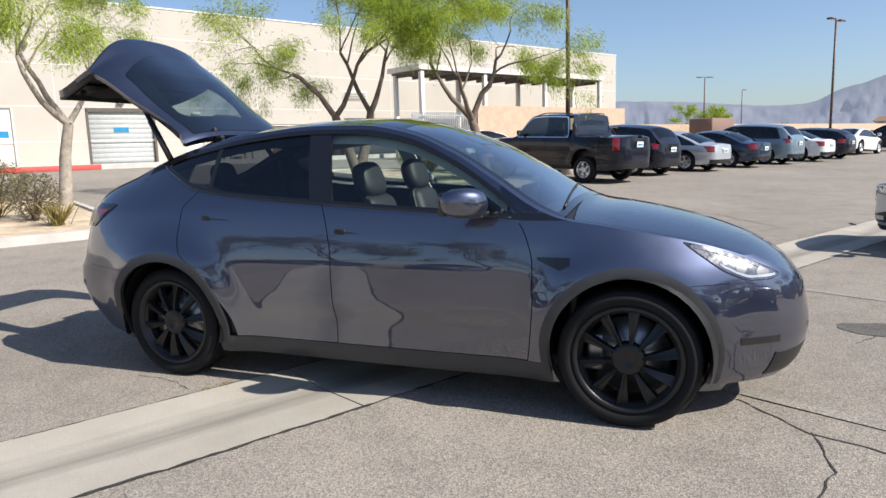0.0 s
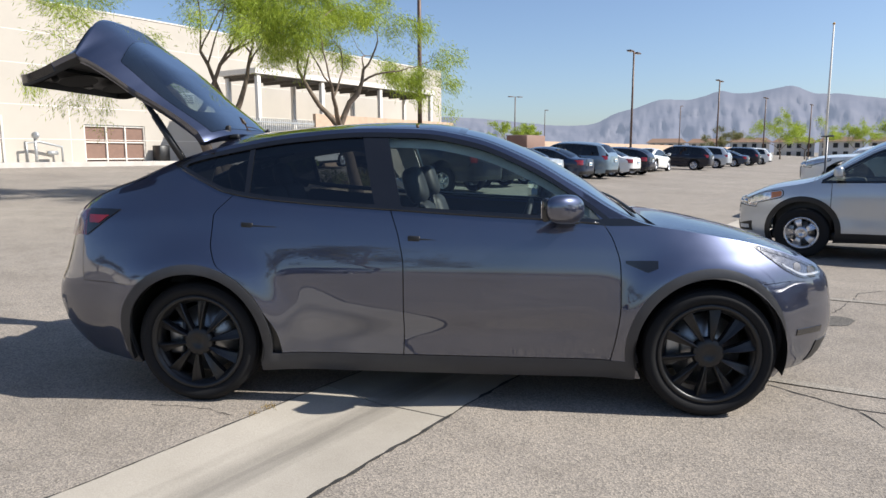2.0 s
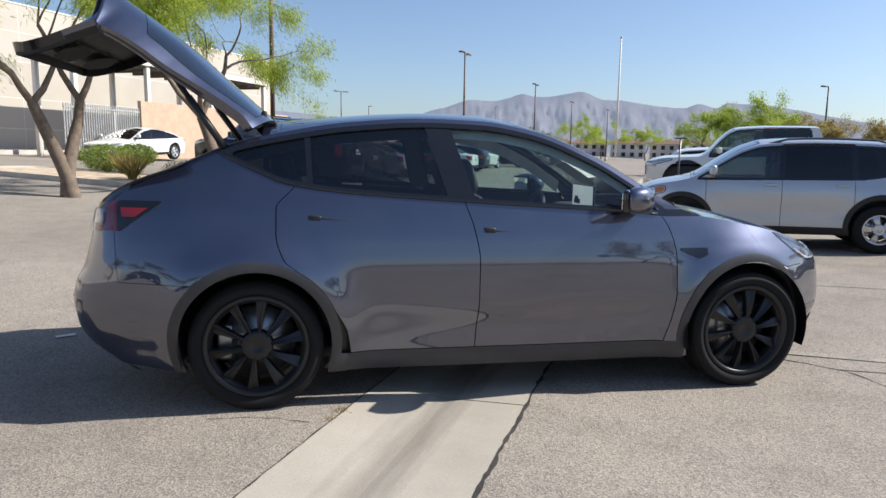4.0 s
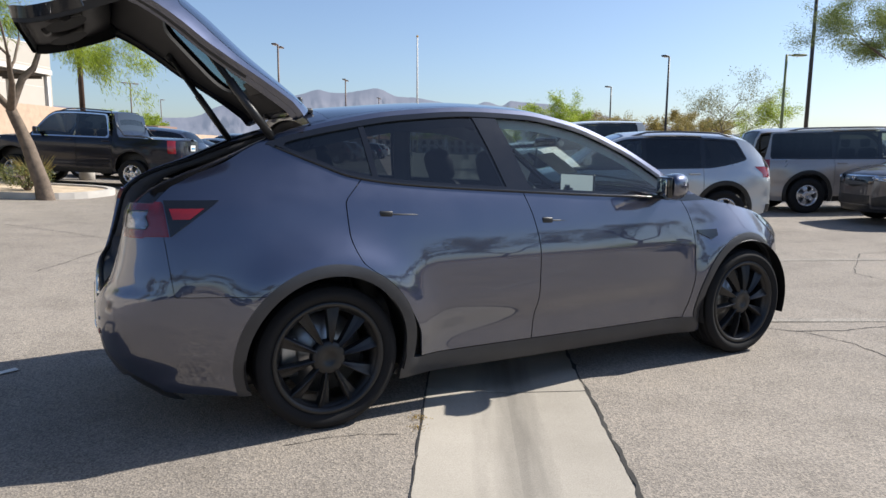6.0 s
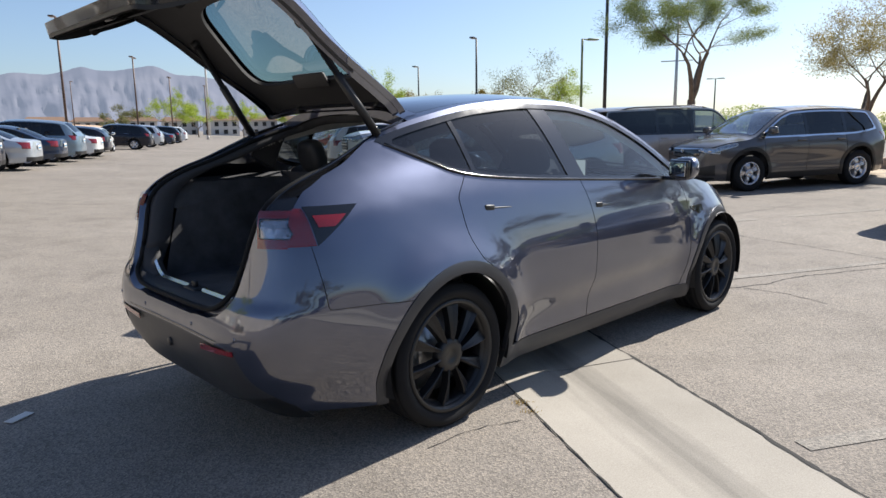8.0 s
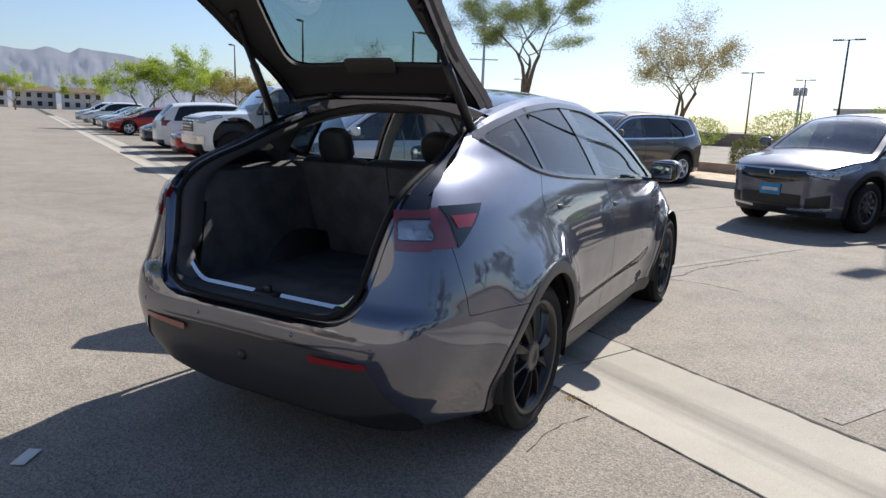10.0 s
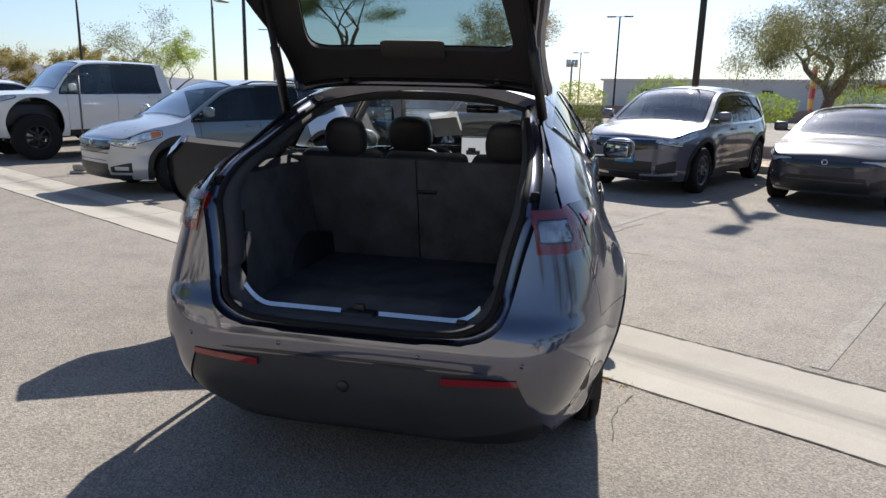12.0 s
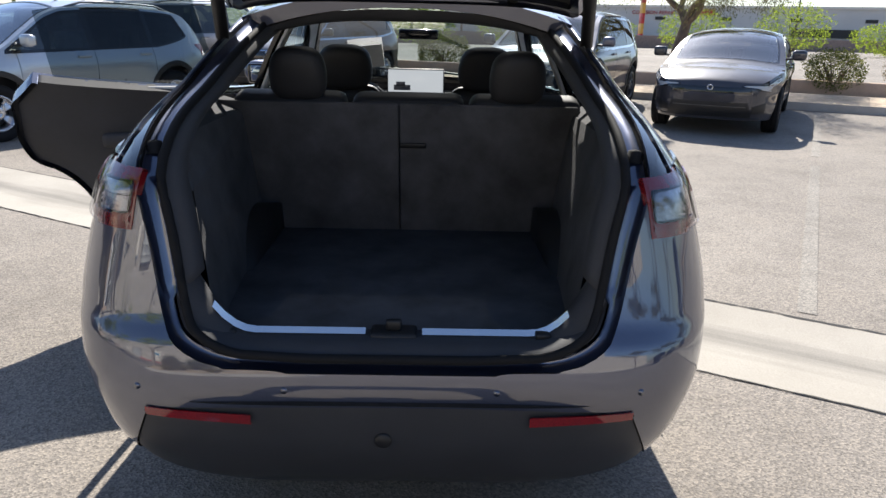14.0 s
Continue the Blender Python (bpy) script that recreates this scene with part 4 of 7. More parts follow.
# ---- far buildings ----
apts = thing("apartment_block", "two-storey pale apartment block with brown tile roofs", "building")
for k in range(7):
    az = radians(58 + 3.1 * k)
    d = 190 + 6 * (k % 2)
    m = Matrix.Translation((d * math.cos(az), d * math.sin(az), 0)) @ pose(0, 0, 0, 0, 0, math.degrees(az) - 90)
    w = part("wall", box(9.2, 8, 4.2, (0, 0, 0), 0, m), FARWHITE, apts)
    part("roof", box(10.4, 9.5, 1.1, (0, 0, 4.2), 0, m, 0.72), FARROOF, apts)
    for i in range(4):
        for j in range(2):
            part("window", box(1.0, 0.2, 1.1, (-3.4 + 2.25 * i, -4.02, 0.7 + 2.0 * j), 0, m), TINT if False else BLACK, w)
depot = thing("repair_hall", "long pale grey hall with red lettering", "building")
dm = Matrix.Translation((107, -46, 0)) @ pose(0, 0, 0, 0, 0, -113)
part("wall", box(96, 26, 5.2, (0, 14, 0.3), 0, dm), FARWHITE, depot)
part("roof_edge", box(97, 26.6, 0.35, (0, 14, 5.5), 0, dm), POSTWHITE, depot)
for k in range(9):
    part("window", box(1.6, 0.2, 0.5, (-40 + 10 * k, 0.95, 3.6), 0, dm), BLACK, depot)
part("entrance", box(9, 0.3, 1.2, (14, 0.9, 1.4), 0, dm), BLACK, depot)
txt = bpy.data.curves.new("lettering", "FONT")
txt.body, txt.size, txt.extrude = "COLLISION REPAIR CENTER", 0.80, 0.04
txt.align_x = "CENTER"
let = new("lettering", txt)
let.data.materials.append(SIGNRED)
let.parent, let["label"] = depot, "red raised letters"
let.matrix_local = dm @ Matrix.Translation((-9.6, 0.85, 4.45)) @ pose(0, 0, 0, 90, 0, 0)
part("sign_board", box(3.6, 0.2, 0.9, (-3.6, 0.9, 4.4), 0, dm), SIGNGOLD, depot)
part("sign_bar", box(2.9, 0.1, 0.35, (-3.6, 0.72, 4.7), 0, dm), SIGNRED, depot)
ban = thing("sign_pylon", "tall red and yellow sign pylon", "sign")
for k, mt in enumerate((SIGNRED, SIGNGOLD, SIGNRED, SIGNGOLD, SIGNRED)):
    part("panel", box(0.9, 0.25, 0.9, (62, -19.5, 0.5 + 0.9 * k), 0.01), mt, ban)
tagged(part("wall_far", box(0.3, 170, 1.0, (48, -20, 0.3), 0, pose(0, 0, 0, 0, 0, 0)), plain("mauve_block", (0.30, 0.22, 0.19), 0.9)), "low brown block wall beyond the road", "wall", kind="structure")


# ---- light poles ----
def light_pole(x, y, h, mat, arms=2, r=0.07, label="dark light pole with a flat lamp head", arm_dir=0.0, foot=True):
    z = ground_z(x, y)
    root = thing("light_pole", label, "light pole", "light poles", m=Matrix.Translation((x, y, z)))
    part("pole", tube([(0, 0, 0), (0, 0, h * 0.5), (0, 0, h)], [r, r * 0.85, r * 0.7], 10), mat, root)
    if foot:
        part("base", tube([(0, 0, -0.1), (0, 0, 0.6)], [0.22, 0.22], 14), KERB, root)
    for k in range(arms):
        a = radians(arm_dir + 180 * k)
        dx, dy = math.cos(a), math.sin(a)
        hd = part("lamp_head", box(0.62, 0.30, 0.09, (0.62, 0, h - 0.06), 0.03, pose(0, 0, 0, 0, 0, math.degrees(a))), mat, root)
        part("lamp_lens", box(0.45, 0.22, 0.012, (0.62, 0, h - 0.072), 0.002, pose(0, 0, 0, 0, 0, math.degrees(a))), CLEARLENS, hd)
        part("arm", tube([(0, 0, h - 0.03), (dx * 0.4, dy * 0.4, h - 0.02)], 0.03, 6), mat, hd)
    return root


light_pole(-2.6, 19.0, 8.6, POLE_BROWN, 2, 0.085, "bronze light pole in the planted island")
light_pole(8.36, 39.95, 7.36, POLE_BROWN, 2, 0.08, "bronze light pole with two lamp heads", 60)
light_pole(1.52, 76.6, 6.7, POLE_BROWN, 2, 0.08, "bronze light pole with two lamp heads", 30)
light_pole(19.33, 58.8, 7.45, POLE_BROWN, 2, 0.08, "bronze light pole with two lamp heads", 60)
light_pole(6.2, 97.2, 6.2, POLE_BROWN, 1, 0.07, "slender bronze light pole", 60)
light_pole(29.9, 76.7, 7.3, POLE_BROWN, 2, 0.08, "bronze light pole with two lamp heads", 60)
light_pole(41.9, 93.1, 7.7, POLE_BROWN, 2, 0.09, "bronze light pole with two lamp heads", 60)
light_pole(27.7, 105.8, 7.8, POLE_BROWN, 1, 0.08, "slender bronze light pole", 60)
light_pole(27.8, 26.1, 6.6, POLE_BLACK, 1, 0.08, "dark light pole with one lamp arm", 205)
light_pole(34.7, 39.0, 6.2, POLE_BLACK, 1, 0.08, "dark light pole with one lamp arm", 205)
light_pole(26.5, 17.5, 5.6, POLE_GREEN, 1, 0.08, "olive light pole with a wide lamp box", -20)
light_pole(15.25, -3.45, 9.3, POLE_BLACK, 2, 0.10, "tall dark light pole in the island", -29)
light_pole(24.0, 14.5, 9.6, POLE_BLACK, 2, 0.09, "tall dark light pole by the tree", -29)
light_pole(60, 4.5, 6.0, POLE_BLACK, 2, 0.08, "dark light pole with two lamp heads", 80)
light_pole(48, -2.2, 7.2, POLE_BLACK, 2, 0.08, "dark light pole with two lamp heads", 80)
light_pole(75, 1.0, 6.4, POLE_BLACK, 2, 0.08, "dark light pole with two lamp heads", 80)
light_pole(70, 30, 6.0, POLE_BLACK, 2, 0.09, "dark light pole with two lamp heads", 100)
light_pole(60, -33, 6.0, POLE_BLACK, 1, 0.09, "dark light pole by the far hall", 100)
flag = thing("flag_pole", "tall bare white flag pole", "pole", m=Matrix.Translation((71, 153.5, 0)))
part("pole", tube([(0, 0, 0), (0, 0, 29)], [0.30, 0.16], 10), POSTWHITE, flag)
part("ball", tube([(0, 0, 28.9), (0, 0, 29.1), (0, 0, 29.4)], [0.16, 0.35, 0.1], 10), SIGNGOLD, flag)
mast = thing("cell_mast", "grey cell mast with antenna panels", "mast", m=Matrix.Translation((150, 4.5, 0)))
part("pole", tube([(0, 0, 0), (0, 0, 10.0)], [0.35, 0.2], 10), GALV, mast)
for k in range(9):
    a = 2 * math.pi * k / 9
    part("antenna", box(0.25, 0.35, 1.6, (1.1 * math.cos(a), 1.1 * math.sin(a), 8.9), 0.03), GALV, mast)
part("platform", tube([(0, 0, 9.5), (0, 0, 9.6)], [1.1, 1.1], 16), GALV, mast)
pyl = thing("power_pole", "grey power pole with three cross arms", "pole", m=Matrix.Translation((108, 54, 0)))
part("pole", tube([(0, 0, 0), (0, 0, 19)], [0.32, 0.2], 8), GALV, pyl)
for k in range(3):
    part("cross_arm", box(0.2, 5.2 - 0.6 * k, 0.18, (0, 0, 12.2 + 2.7 * k), 0.03, pose(0, 0, 0, 0, 0, 20)), GALV, pyl)


# ---- planted islands, kerbs ----
def island(name, outline, top, label, mat=GRAVEL, kerb_w=0.16):
    """A raised bed: kerb ring of segments and a gravel top; outline in lot coordinates."""
    root = thing(name, label, "planter", kind="structure")
    n = len(outline)
    pts = [Vector(lotp(u, v, 0)) for u, v in outline]
    c = sum(pts, Vector()) / n
    for p in pts:
        p.z = ground_z(p.x, p.y)
    for i in range(n):
        a, b = pts[i], pts[(i + 1) % n]
        ia, ib = a + (c - a).normalized() * kerb_w, b + (c - b).normalized() * kerb_w
        vs = []
        for q in (a, b, ib, ia):
            vs += [(q.x, q.y, a.z - 0.1 if q in (a, ia) else b.z - 0.1), (q.x, q.y, (a.z if q in (a, ia) else b.z) + top)]
        part("kerb_stone", (vs, [(1, 3, 5, 7)[::-1], (0, 2, 3, 1)[::-1], (4, 6, 7, 5)[::-1], (2, 4, 5, 3)[::-1], (6, 0, 1, 7)[::-1]]), KERB, root)
    inner = [p + (c - p).normalized() * kerb_w for p in pts]
    verts = [(p.x, p.y, p.z + top - 0.03) for p in inner] + [(c.x, c.y, ground_z(c.x, c.y) + top + 0.06)]
    part("gravel_bed", (verts, [(i, (i + 1) % n, n) for i in range(n)], True), mat, root)
    return root


def rounded(u0, u1, v0, v1, r, k=6):
    out = []
    for cu, cv, a0 in ((u1 - r, v1 - r, 0), (u0 + r, v1 - r, 90), (u0 + r, v0 + r, 180), (u1 - r, v0 + r, 270)):
        for q in range(k + 1):
            a = radians(a0 + 90 * q / k)
            out.append((cu + r * math.cos(a), cv + r * math.sin(a)))
    return out


island("planter_island", rounded(-14.5, -7.6, -3.4, 0.3, 1.0), 0.14, "kerbed gravel island with a tree")
island("planter_island", rounded(-17.5, -8.3, 8.9, 11.8, 1.2), 0.14, "kerbed gravel island with trees and grass tufts")
island("planter_island", rounded(10.8, 13.0, -60, 60, 0.4), 0.14, "long kerbed gravel strip with shrubs")
tagged(part("wall_low", lot_box(12.55, 12.8, -60, 60, 0.2, 0.62, 0.02), BLOCK), "low tan block wall along the strip", "wall", kind="structure")
island("planter_island", rounded(11.6, 16.0, 12.6, 15.8, 1.0), 0.14, "kerbed island end with a tree")


# ---- trees and shrubs ----
def leaf_material(name, lo, hi):
    m, t, b = nodes_of(name)
    g = t.nodes.new("ShaderNodeNewGeometry")
    r = ramp(t, g.outputs["Random Per Island"], [(0.1, lo), (0.9, hi)])
    put(t, r.outputs[0], b.inputs["Base Color"])
    b.inputs["Roughness"].default_value = 0.6
    tr = t.nodes.new("ShaderNodeBsdfTranslucent")
    put(t, r.outputs[0], tr.inputs[0])
    mx = t.nodes.new("ShaderNodeMixShader")
    mx.inputs[0].default_value = 0.45
    put(t, b.outputs[0], mx.inputs[1])
    put(t, tr.outputs[0], mx.inputs[2])
    put(t, mx.outputs[0], t.nodes["Material Output"].inputs[0])
    return m


BARK = plain("tree_bark", (0.16, 0.12, 0.09), 0.9, vary=0.35, scale=8, bumpy=0.004, grain=30)
BARK_GREY = plain("pale_bark", (0.33, 0.28, 0.23), 0.9, vary=0.3, scale=8, bumpy=0.004, grain=30)
LEAF_LIME = leaf_material("palo_verde_leaf", (0.20, 0.28, 0.025), (0.46, 0.54, 0.07))
LEAF_OLIVE = leaf_material("olive_leaf", (0.09, 0.10, 0.035), (0.25, 0.24, 0.09))
LEAF_MESQ = leaf_material("mesquite_leaf", (0.10, 0.14, 0.035), (0.26, 0.31, 0.09))
LEAF_DRY = leaf_material("dry_leaf", (0.20, 0.16, 0.05), (0.42, 0.34, 0.12))
LEAF_HEDGE = leaf_material("hedge_leaf", (0.06, 0.08, 0.02), (0.20, 0.20, 0.05))
LEAF_BRIGHT = leaf_material("clipped_green_leaf", (0.10, 0.15, 0.02), (0.26, 0.34, 0.05))
LEAF_GREY = leaf_material("sage_leaf", (0.16, 0.14, 0.08), (0.34, 0.28, 0.17))


def spray(P, rng, n, length, width, spread, droop, out_v, out_f):
    """A tuft of n thin leaves round a twig end."""
    for _ in range(n):
        o = P + Vector((rng.gauss(0, spread), rng.gauss(0, spread), rng.gauss(0, spread * 0.8)))
        d = Vector((rng.gauss(0, 1), rng.gauss(0, 1), rng.gauss(-droop, 0.7))).normalized()
        s = d.orthogonal().normalized()
        L = length * rng.uniform(0.6, 1.3)
        w = width * rng.uniform(0.7, 1.2)
        k = len(out_v)
        out_v += [o, o + d * L * 0.5 + s * w, o + d * L, o + d * L * 0.5 - s * w]
        out_f.append((k, k + 1, k + 2, k + 3))


def leaf_mesh(name, centres, along, sizes, mat, seed, droop, turn=0.7):
    """Narrow four-cornered leaves at the given places, pointing roughly along their twigs."""
    rs = np.random.RandomState(seed)
    n = len(centres)
    d = along + rs.normal(0, turn, (n, 3)) - np.array([0, 0, droop])
    d /= np.linalg.norm(d, axis=1)[:, None] + 1e-9
    s = np.cross(d, rs.normal(0, 1, (n, 3)))
    s /= np.linalg.norm(s, axis=1)[:, None] + 1e-9
    L = (sizes[0] * rs.uniform(0.6, 1.3, n))[:, None]
    w = (sizes[1] * rs.uniform(0.7, 1.25, n))[:, None]
    co = np.stack([centres, centres + d * L * 0.45 + s * w, centres + d * L, centres + d * L * 0.45 - s * w], 1)
    me = bpy.data.meshes.new(name)
    me.vertices.add(4 * n)
    me.vertices.foreach_set("co", co.ravel())
    me.loops.add(4 * n)
    me.loops.foreach_set("vertex_index", np.arange(4 * n))
    me.polygons.add(n)
    me.polygons.foreach_set("loop_start", np.arange(0, 4 * n, 4))
    me.update(calc_edges=True)
    me.materials.append(mat)
    return me


def tree(x, y, seed, height, fork, reach, trunk_r, leaf, label, lean=(0, 0), stems=1, leaves=30000, leaf_len=0.10, leaf_w=0.006, spread=0.10, droop=0.4, levels=5, bark=None, up=0.55, dz=0.1, bare=0.0, over=(0, 0), wide=None, bend=0.19, limbs=3):
    """Tapered trunk, limbs that fork and droop, and a crown of many small leaves along the twigs."""
    rng = random.Random(seed)
    root = thing("tree", label, "tree", "trees", m=Matrix.Translation((x, y, ground_z(x, y) + dz)))
    tv, tf, nodes = [], [], []

    def add(pts, radii, n):
        v, f, _ = tube(pts, radii, n, False)
        k = len(tv)
        tv.extend(v)
        tf.extend([tuple(q + k for q in ff) for ff in f])

    def grow(p, d, length, r, level):
        pts, rad = [p], [r]
        q, dd = p.copy(), d.copy()
        steps = 5 if level < 3 else 4
        for s in range(steps):
            sag = 0.03 if level < 3 else -0.10 * droop
            dd = (dd + Vector((rng.gauss(0, bend), rng.gauss(0, bend), rng.gauss(sag, 0.12)))).normalized()
            q = q + dd * length / steps
            pts.append(q.copy())
            rad.append(r * (1 - 0.45 * (s + 1) / steps))
            if level >= levels - 2:
                nodes.append((*q, *dd, (0.3, 0.8, 1.0)[level - levels + 2]))
        add(pts, rad, (9, 8, 6, 5, 4, 3)[min(level, 5)])
        if level < levels:
            for k in range(3 if level <= 1 else rng.choice((2, 3))):
                a = rng.uniform(0, 2 * math.pi)
                side = Vector((math.cos(a), math.sin(a), rng.uniform(-0.10, up)))
                nd = (dd * 0.66 + side * 0.80).normalized()
                if rng.random() >= bare * 0.35:
                    grow(pts[-1 if k < 2 else -2], nd, length * rng.uniform(0.60, 0.88), max(0.004, rad[-1] * 0.70), level + 1)

    for s in range(stems):
        d = Vector((lean[0] + 0.35 * s * (-1) ** s, lean[1] + 0.15 * s, 1)).normalized()
        pts, rad = [Vector((0.12 * s, 0, -0.3))], [trunk_r * 1.3]
        q = Vector((0.12 * s, 0, -0.1))
        for k in range(5):
            d = (d + Vector((rng.gauss(0, 0.10), rng.gauss(0, 0.10), 0.03))).normalized()
            q = q + d * fork / 5
            pts.append(q.copy())
            rad.append(trunk_r * (1 - 0.06 * k))
        add(pts, rad, 12)
        base_len = (height - fork) * 0.40
        for k in range(limbs if stems == 1 else 2):
            a = rng.uniform(0, 1.5) + k * 6.28 / limbs
            nd = Vector((math.cos(a) * reach, math.sin(a) * reach, 0.9)).normalized()
            grow(pts[-1], nd, base_len, rad[-1] * 0.75, 1)
    N, T = np.array(nodes), np.array([tuple(q) for q in tv])
    mid, zm = N[:, :2].mean(0), N[:, 2].mean()
    k = wide / N[:, :2].std(0).mean() if wide else 1.0
    for A in (N, T):
        f = np.clip((A[:, 2] - 0.5 * fork) / (zm - 0.5 * fork), 0, 1)[:, None]
        A[:, :2] += f * (mid + (A[:, :2] - mid) * k - A[:, :2] + np.array(over) - mid)
    part("trunk", ([tuple(q) for q in T], tf, True), bark or BARK, root)
    rs = np.random.RandomState(seed)
    dense = N[:, 6] * rs.gamma(1.6, 1.0, len(N)) * (rs.uniform(0, 1, len(N)) >= bare)
    pick = rs.choice(len(N), leaves, p=dense / dense.sum())
    off = rs.normal(0, spread, (leaves, 3)) * np.array([1, 1, 0.8])
    if droop > 0.6:
        off[:, 2] -= np.abs(rs.normal(0, spread * 1.3, leaves))
    crown = new("crown", leaf_mesh("crown", N[pick, :3] + off, N[pick, 3:6], (leaf_len, leaf_w), leaf, seed, droop))
    crown.parent, crown["kind"] = root, "stuff"
    return root


tree(-10.4, 5.8, 3, 5.8, 1.75, 0.9, 0.13, LEAF_LIME, "lime-green palo verde tree with a forked pale trunk", (0.05, -0.05), 1, 30000, 0.11, 0.0065, 0.12, 0.9, bark=BARK_GREY, over=(0.2, 0), wide=0.95)
tree(-6.2, 10.6, 8, 6.6, 2.1, 0.75, 0.14, LEAF_LIME, "lime-green palo verde tree with two dark stems", (-0.1, 0), 2, 46000, 0.12, 0.0065, 0.12, 0.9, over=(-0.1, 0), wide=1.05)
tree(-3.3, 12.2, 21, 6.6, 1.9, 0.9, 0.15, LEAF_LIME, "lime-green palo verde tree with a leaning trunk", (-0.30, 0.0), 1, 46000, 0.12, 0.0065, 0.12, 0.9, over=(-0.5, 0), wide=1.05)
tree(19.9, 8.3, 42, 7.4, 2.1, 1.0, 0.19, LEAF_MESQ, "airy mesquite tree with dark forked limbs", (0.0, 0), 1, 80000, 0.08, 0.0065, 0.14, 0.2, up=0.5, over=(0.2, 0.3), wide=1.7, bend=0.19)
tree(16.05, 1.9, 42, 4.5, 1.3, 1.1, 0.11, LEAF_DRY, "small thin tree with olive-brown leaves", (0.0, 0), 1, 20000, 0.075, 0.0075, 0.13, 0.2, wide=0.95, bend=0.20)
tree(12.6, -5.9, 42, 4.7, 1.45, 1.2, 0.15, LEAF_OLIVE, "drooping olive-leaved tree over the parking strip", (0.05, 0.05), 1, 60000, 0.085, 0.0065, 0.15, 1.1, over=(0, -0.2), wide=1.35, bend=0.25, limbs=4)
tree(12.9, -13.5, 17, 5.2, 1.8, 1.0, 0.15, LEAF_OLIVE, "drooping olive-leaved tree in the strip", (0.05, 0.05), 1, 26000, 0.085, 0.0065, 0.14, 1.0, wide=1.1)
far = [(34, 27, 31, 6.8, LEAF_OLIVE, 5000, "thin bare-limbed tree beyond the lot"), (39, 28.5, 52, 6.0, LEAF_LIME, 9000, "pale green tree with many stems"), (33.5, 29.5, 33, 4.4, LEAF_DRY, 12000, "dry yellow-leaved tree beyond the lot"), (31.5, 31.5, 34, 4.3, LEAF_DRY, 12000, "dry yellow-leaved tree beyond the lot"), (29, 33.0, 35, 4.7, LEAF_DRY, 12000, "dry yellow-leaved tree beyond the lot"), (27, 35, 36, 5.6, LEAF_LIME, 14000, "bright yellow-green tree beyond the lot"), (24.5, 36, 37, 5.2, LEAF_LIME, 14000, "bright yellow-green tree beyond the lot"), (36, 31, 38, 4.2, LEAF_DRY, 10000, "dry yellow-leaved tree beyond the lot"), (1.5, 66, 39, 4.2, LEAF_LIME, 9000, "round pale green tree by the wall"), (52, 118, 40, 8.4, LEAF_LIME, 9000, "broad green tree by the apartments"), (44, 108, 41, 8.0, LEAF_LIME, 9000, "broad green tree by the apartments"), (62, 120, 42, 7.4, LEAF_LIME, 8000, "broad green tree by the apartments"), (74, 118, 43, 7.4, LEAF_LIME, 8000, "broad green tree by the apartments"), (33, 101, 44, 5.5, LEAF_OLIVE, 7000, "grey-green tree by the wall")]
for x, y, sd, h, leaf, count, label in far:
    size = 0.09 + 0.0012 * math.hypot(x, y)
    tree(x, y, sd, h, h * 0.20, 1.1, 0.12, leaf, label, (0, 0), 1, count, size, size * 0.13, 0.032 * h, 0.2, 4, dz=0.0)


def shrub(x, y, rx, ry, h, leaf, seed, label, n=2600, leaf_len=0.05, leaf_w=0.012, boxy=2.0, dz=0.12):
    """A bush: twigs from the root and many small leaves through its volume, thicker to the outside."""
    rng = random.Random(seed)
    root = thing("shrub", label, "shrub", "shrubs", m=Matrix.Translation((x, y, ground_z(x, y) + dz)))
    tv, tf, lv, lf = [], [], [], []
    for _ in range(26):
        a, s = rng.uniform(0, 6.28), rng.uniform(0.4, 0.9)
        tip = Vector((math.cos(a) * rx * s, math.sin(a) * ry * s, h * rng.uniform(0.5, 0.9)))
        v, f, _ = tube([(0, 0, -0.05), tip * 0.5 + Vector((0, 0, 0.1)), tip], [0.018, 0.012, 0.004], 4, False)
        k = len(tv)
        tv += v
        tf += [tuple(q + k for q in ff) for ff in f]
    while len(lf) < n:
        p = Vector((rng.uniform(-1, 1), rng.uniform(-1, 1), rng.uniform(0, 1)))
        d = abs(p.x) ** boxy + abs(p.y) ** boxy + abs(2 * p.z - 1) ** boxy
        if d > 1.05 + 0.25 * noise.noise(p * 3 + Vector((seed, 0, 0))) or (d < 0.45 and rng.random() < 0.8):
            continue
        spray(Vector((p.x * rx, p.y * ry, 0.06 + p.z * h)), rng, 3, leaf_len, leaf_w, 0.03, -0.2, lv, lf)
    part("stem_clump", (tv, tf, True), BARK, root)
    part("foliage", (lv, lf), leaf, root)["kind"] = "stuff"
    return root


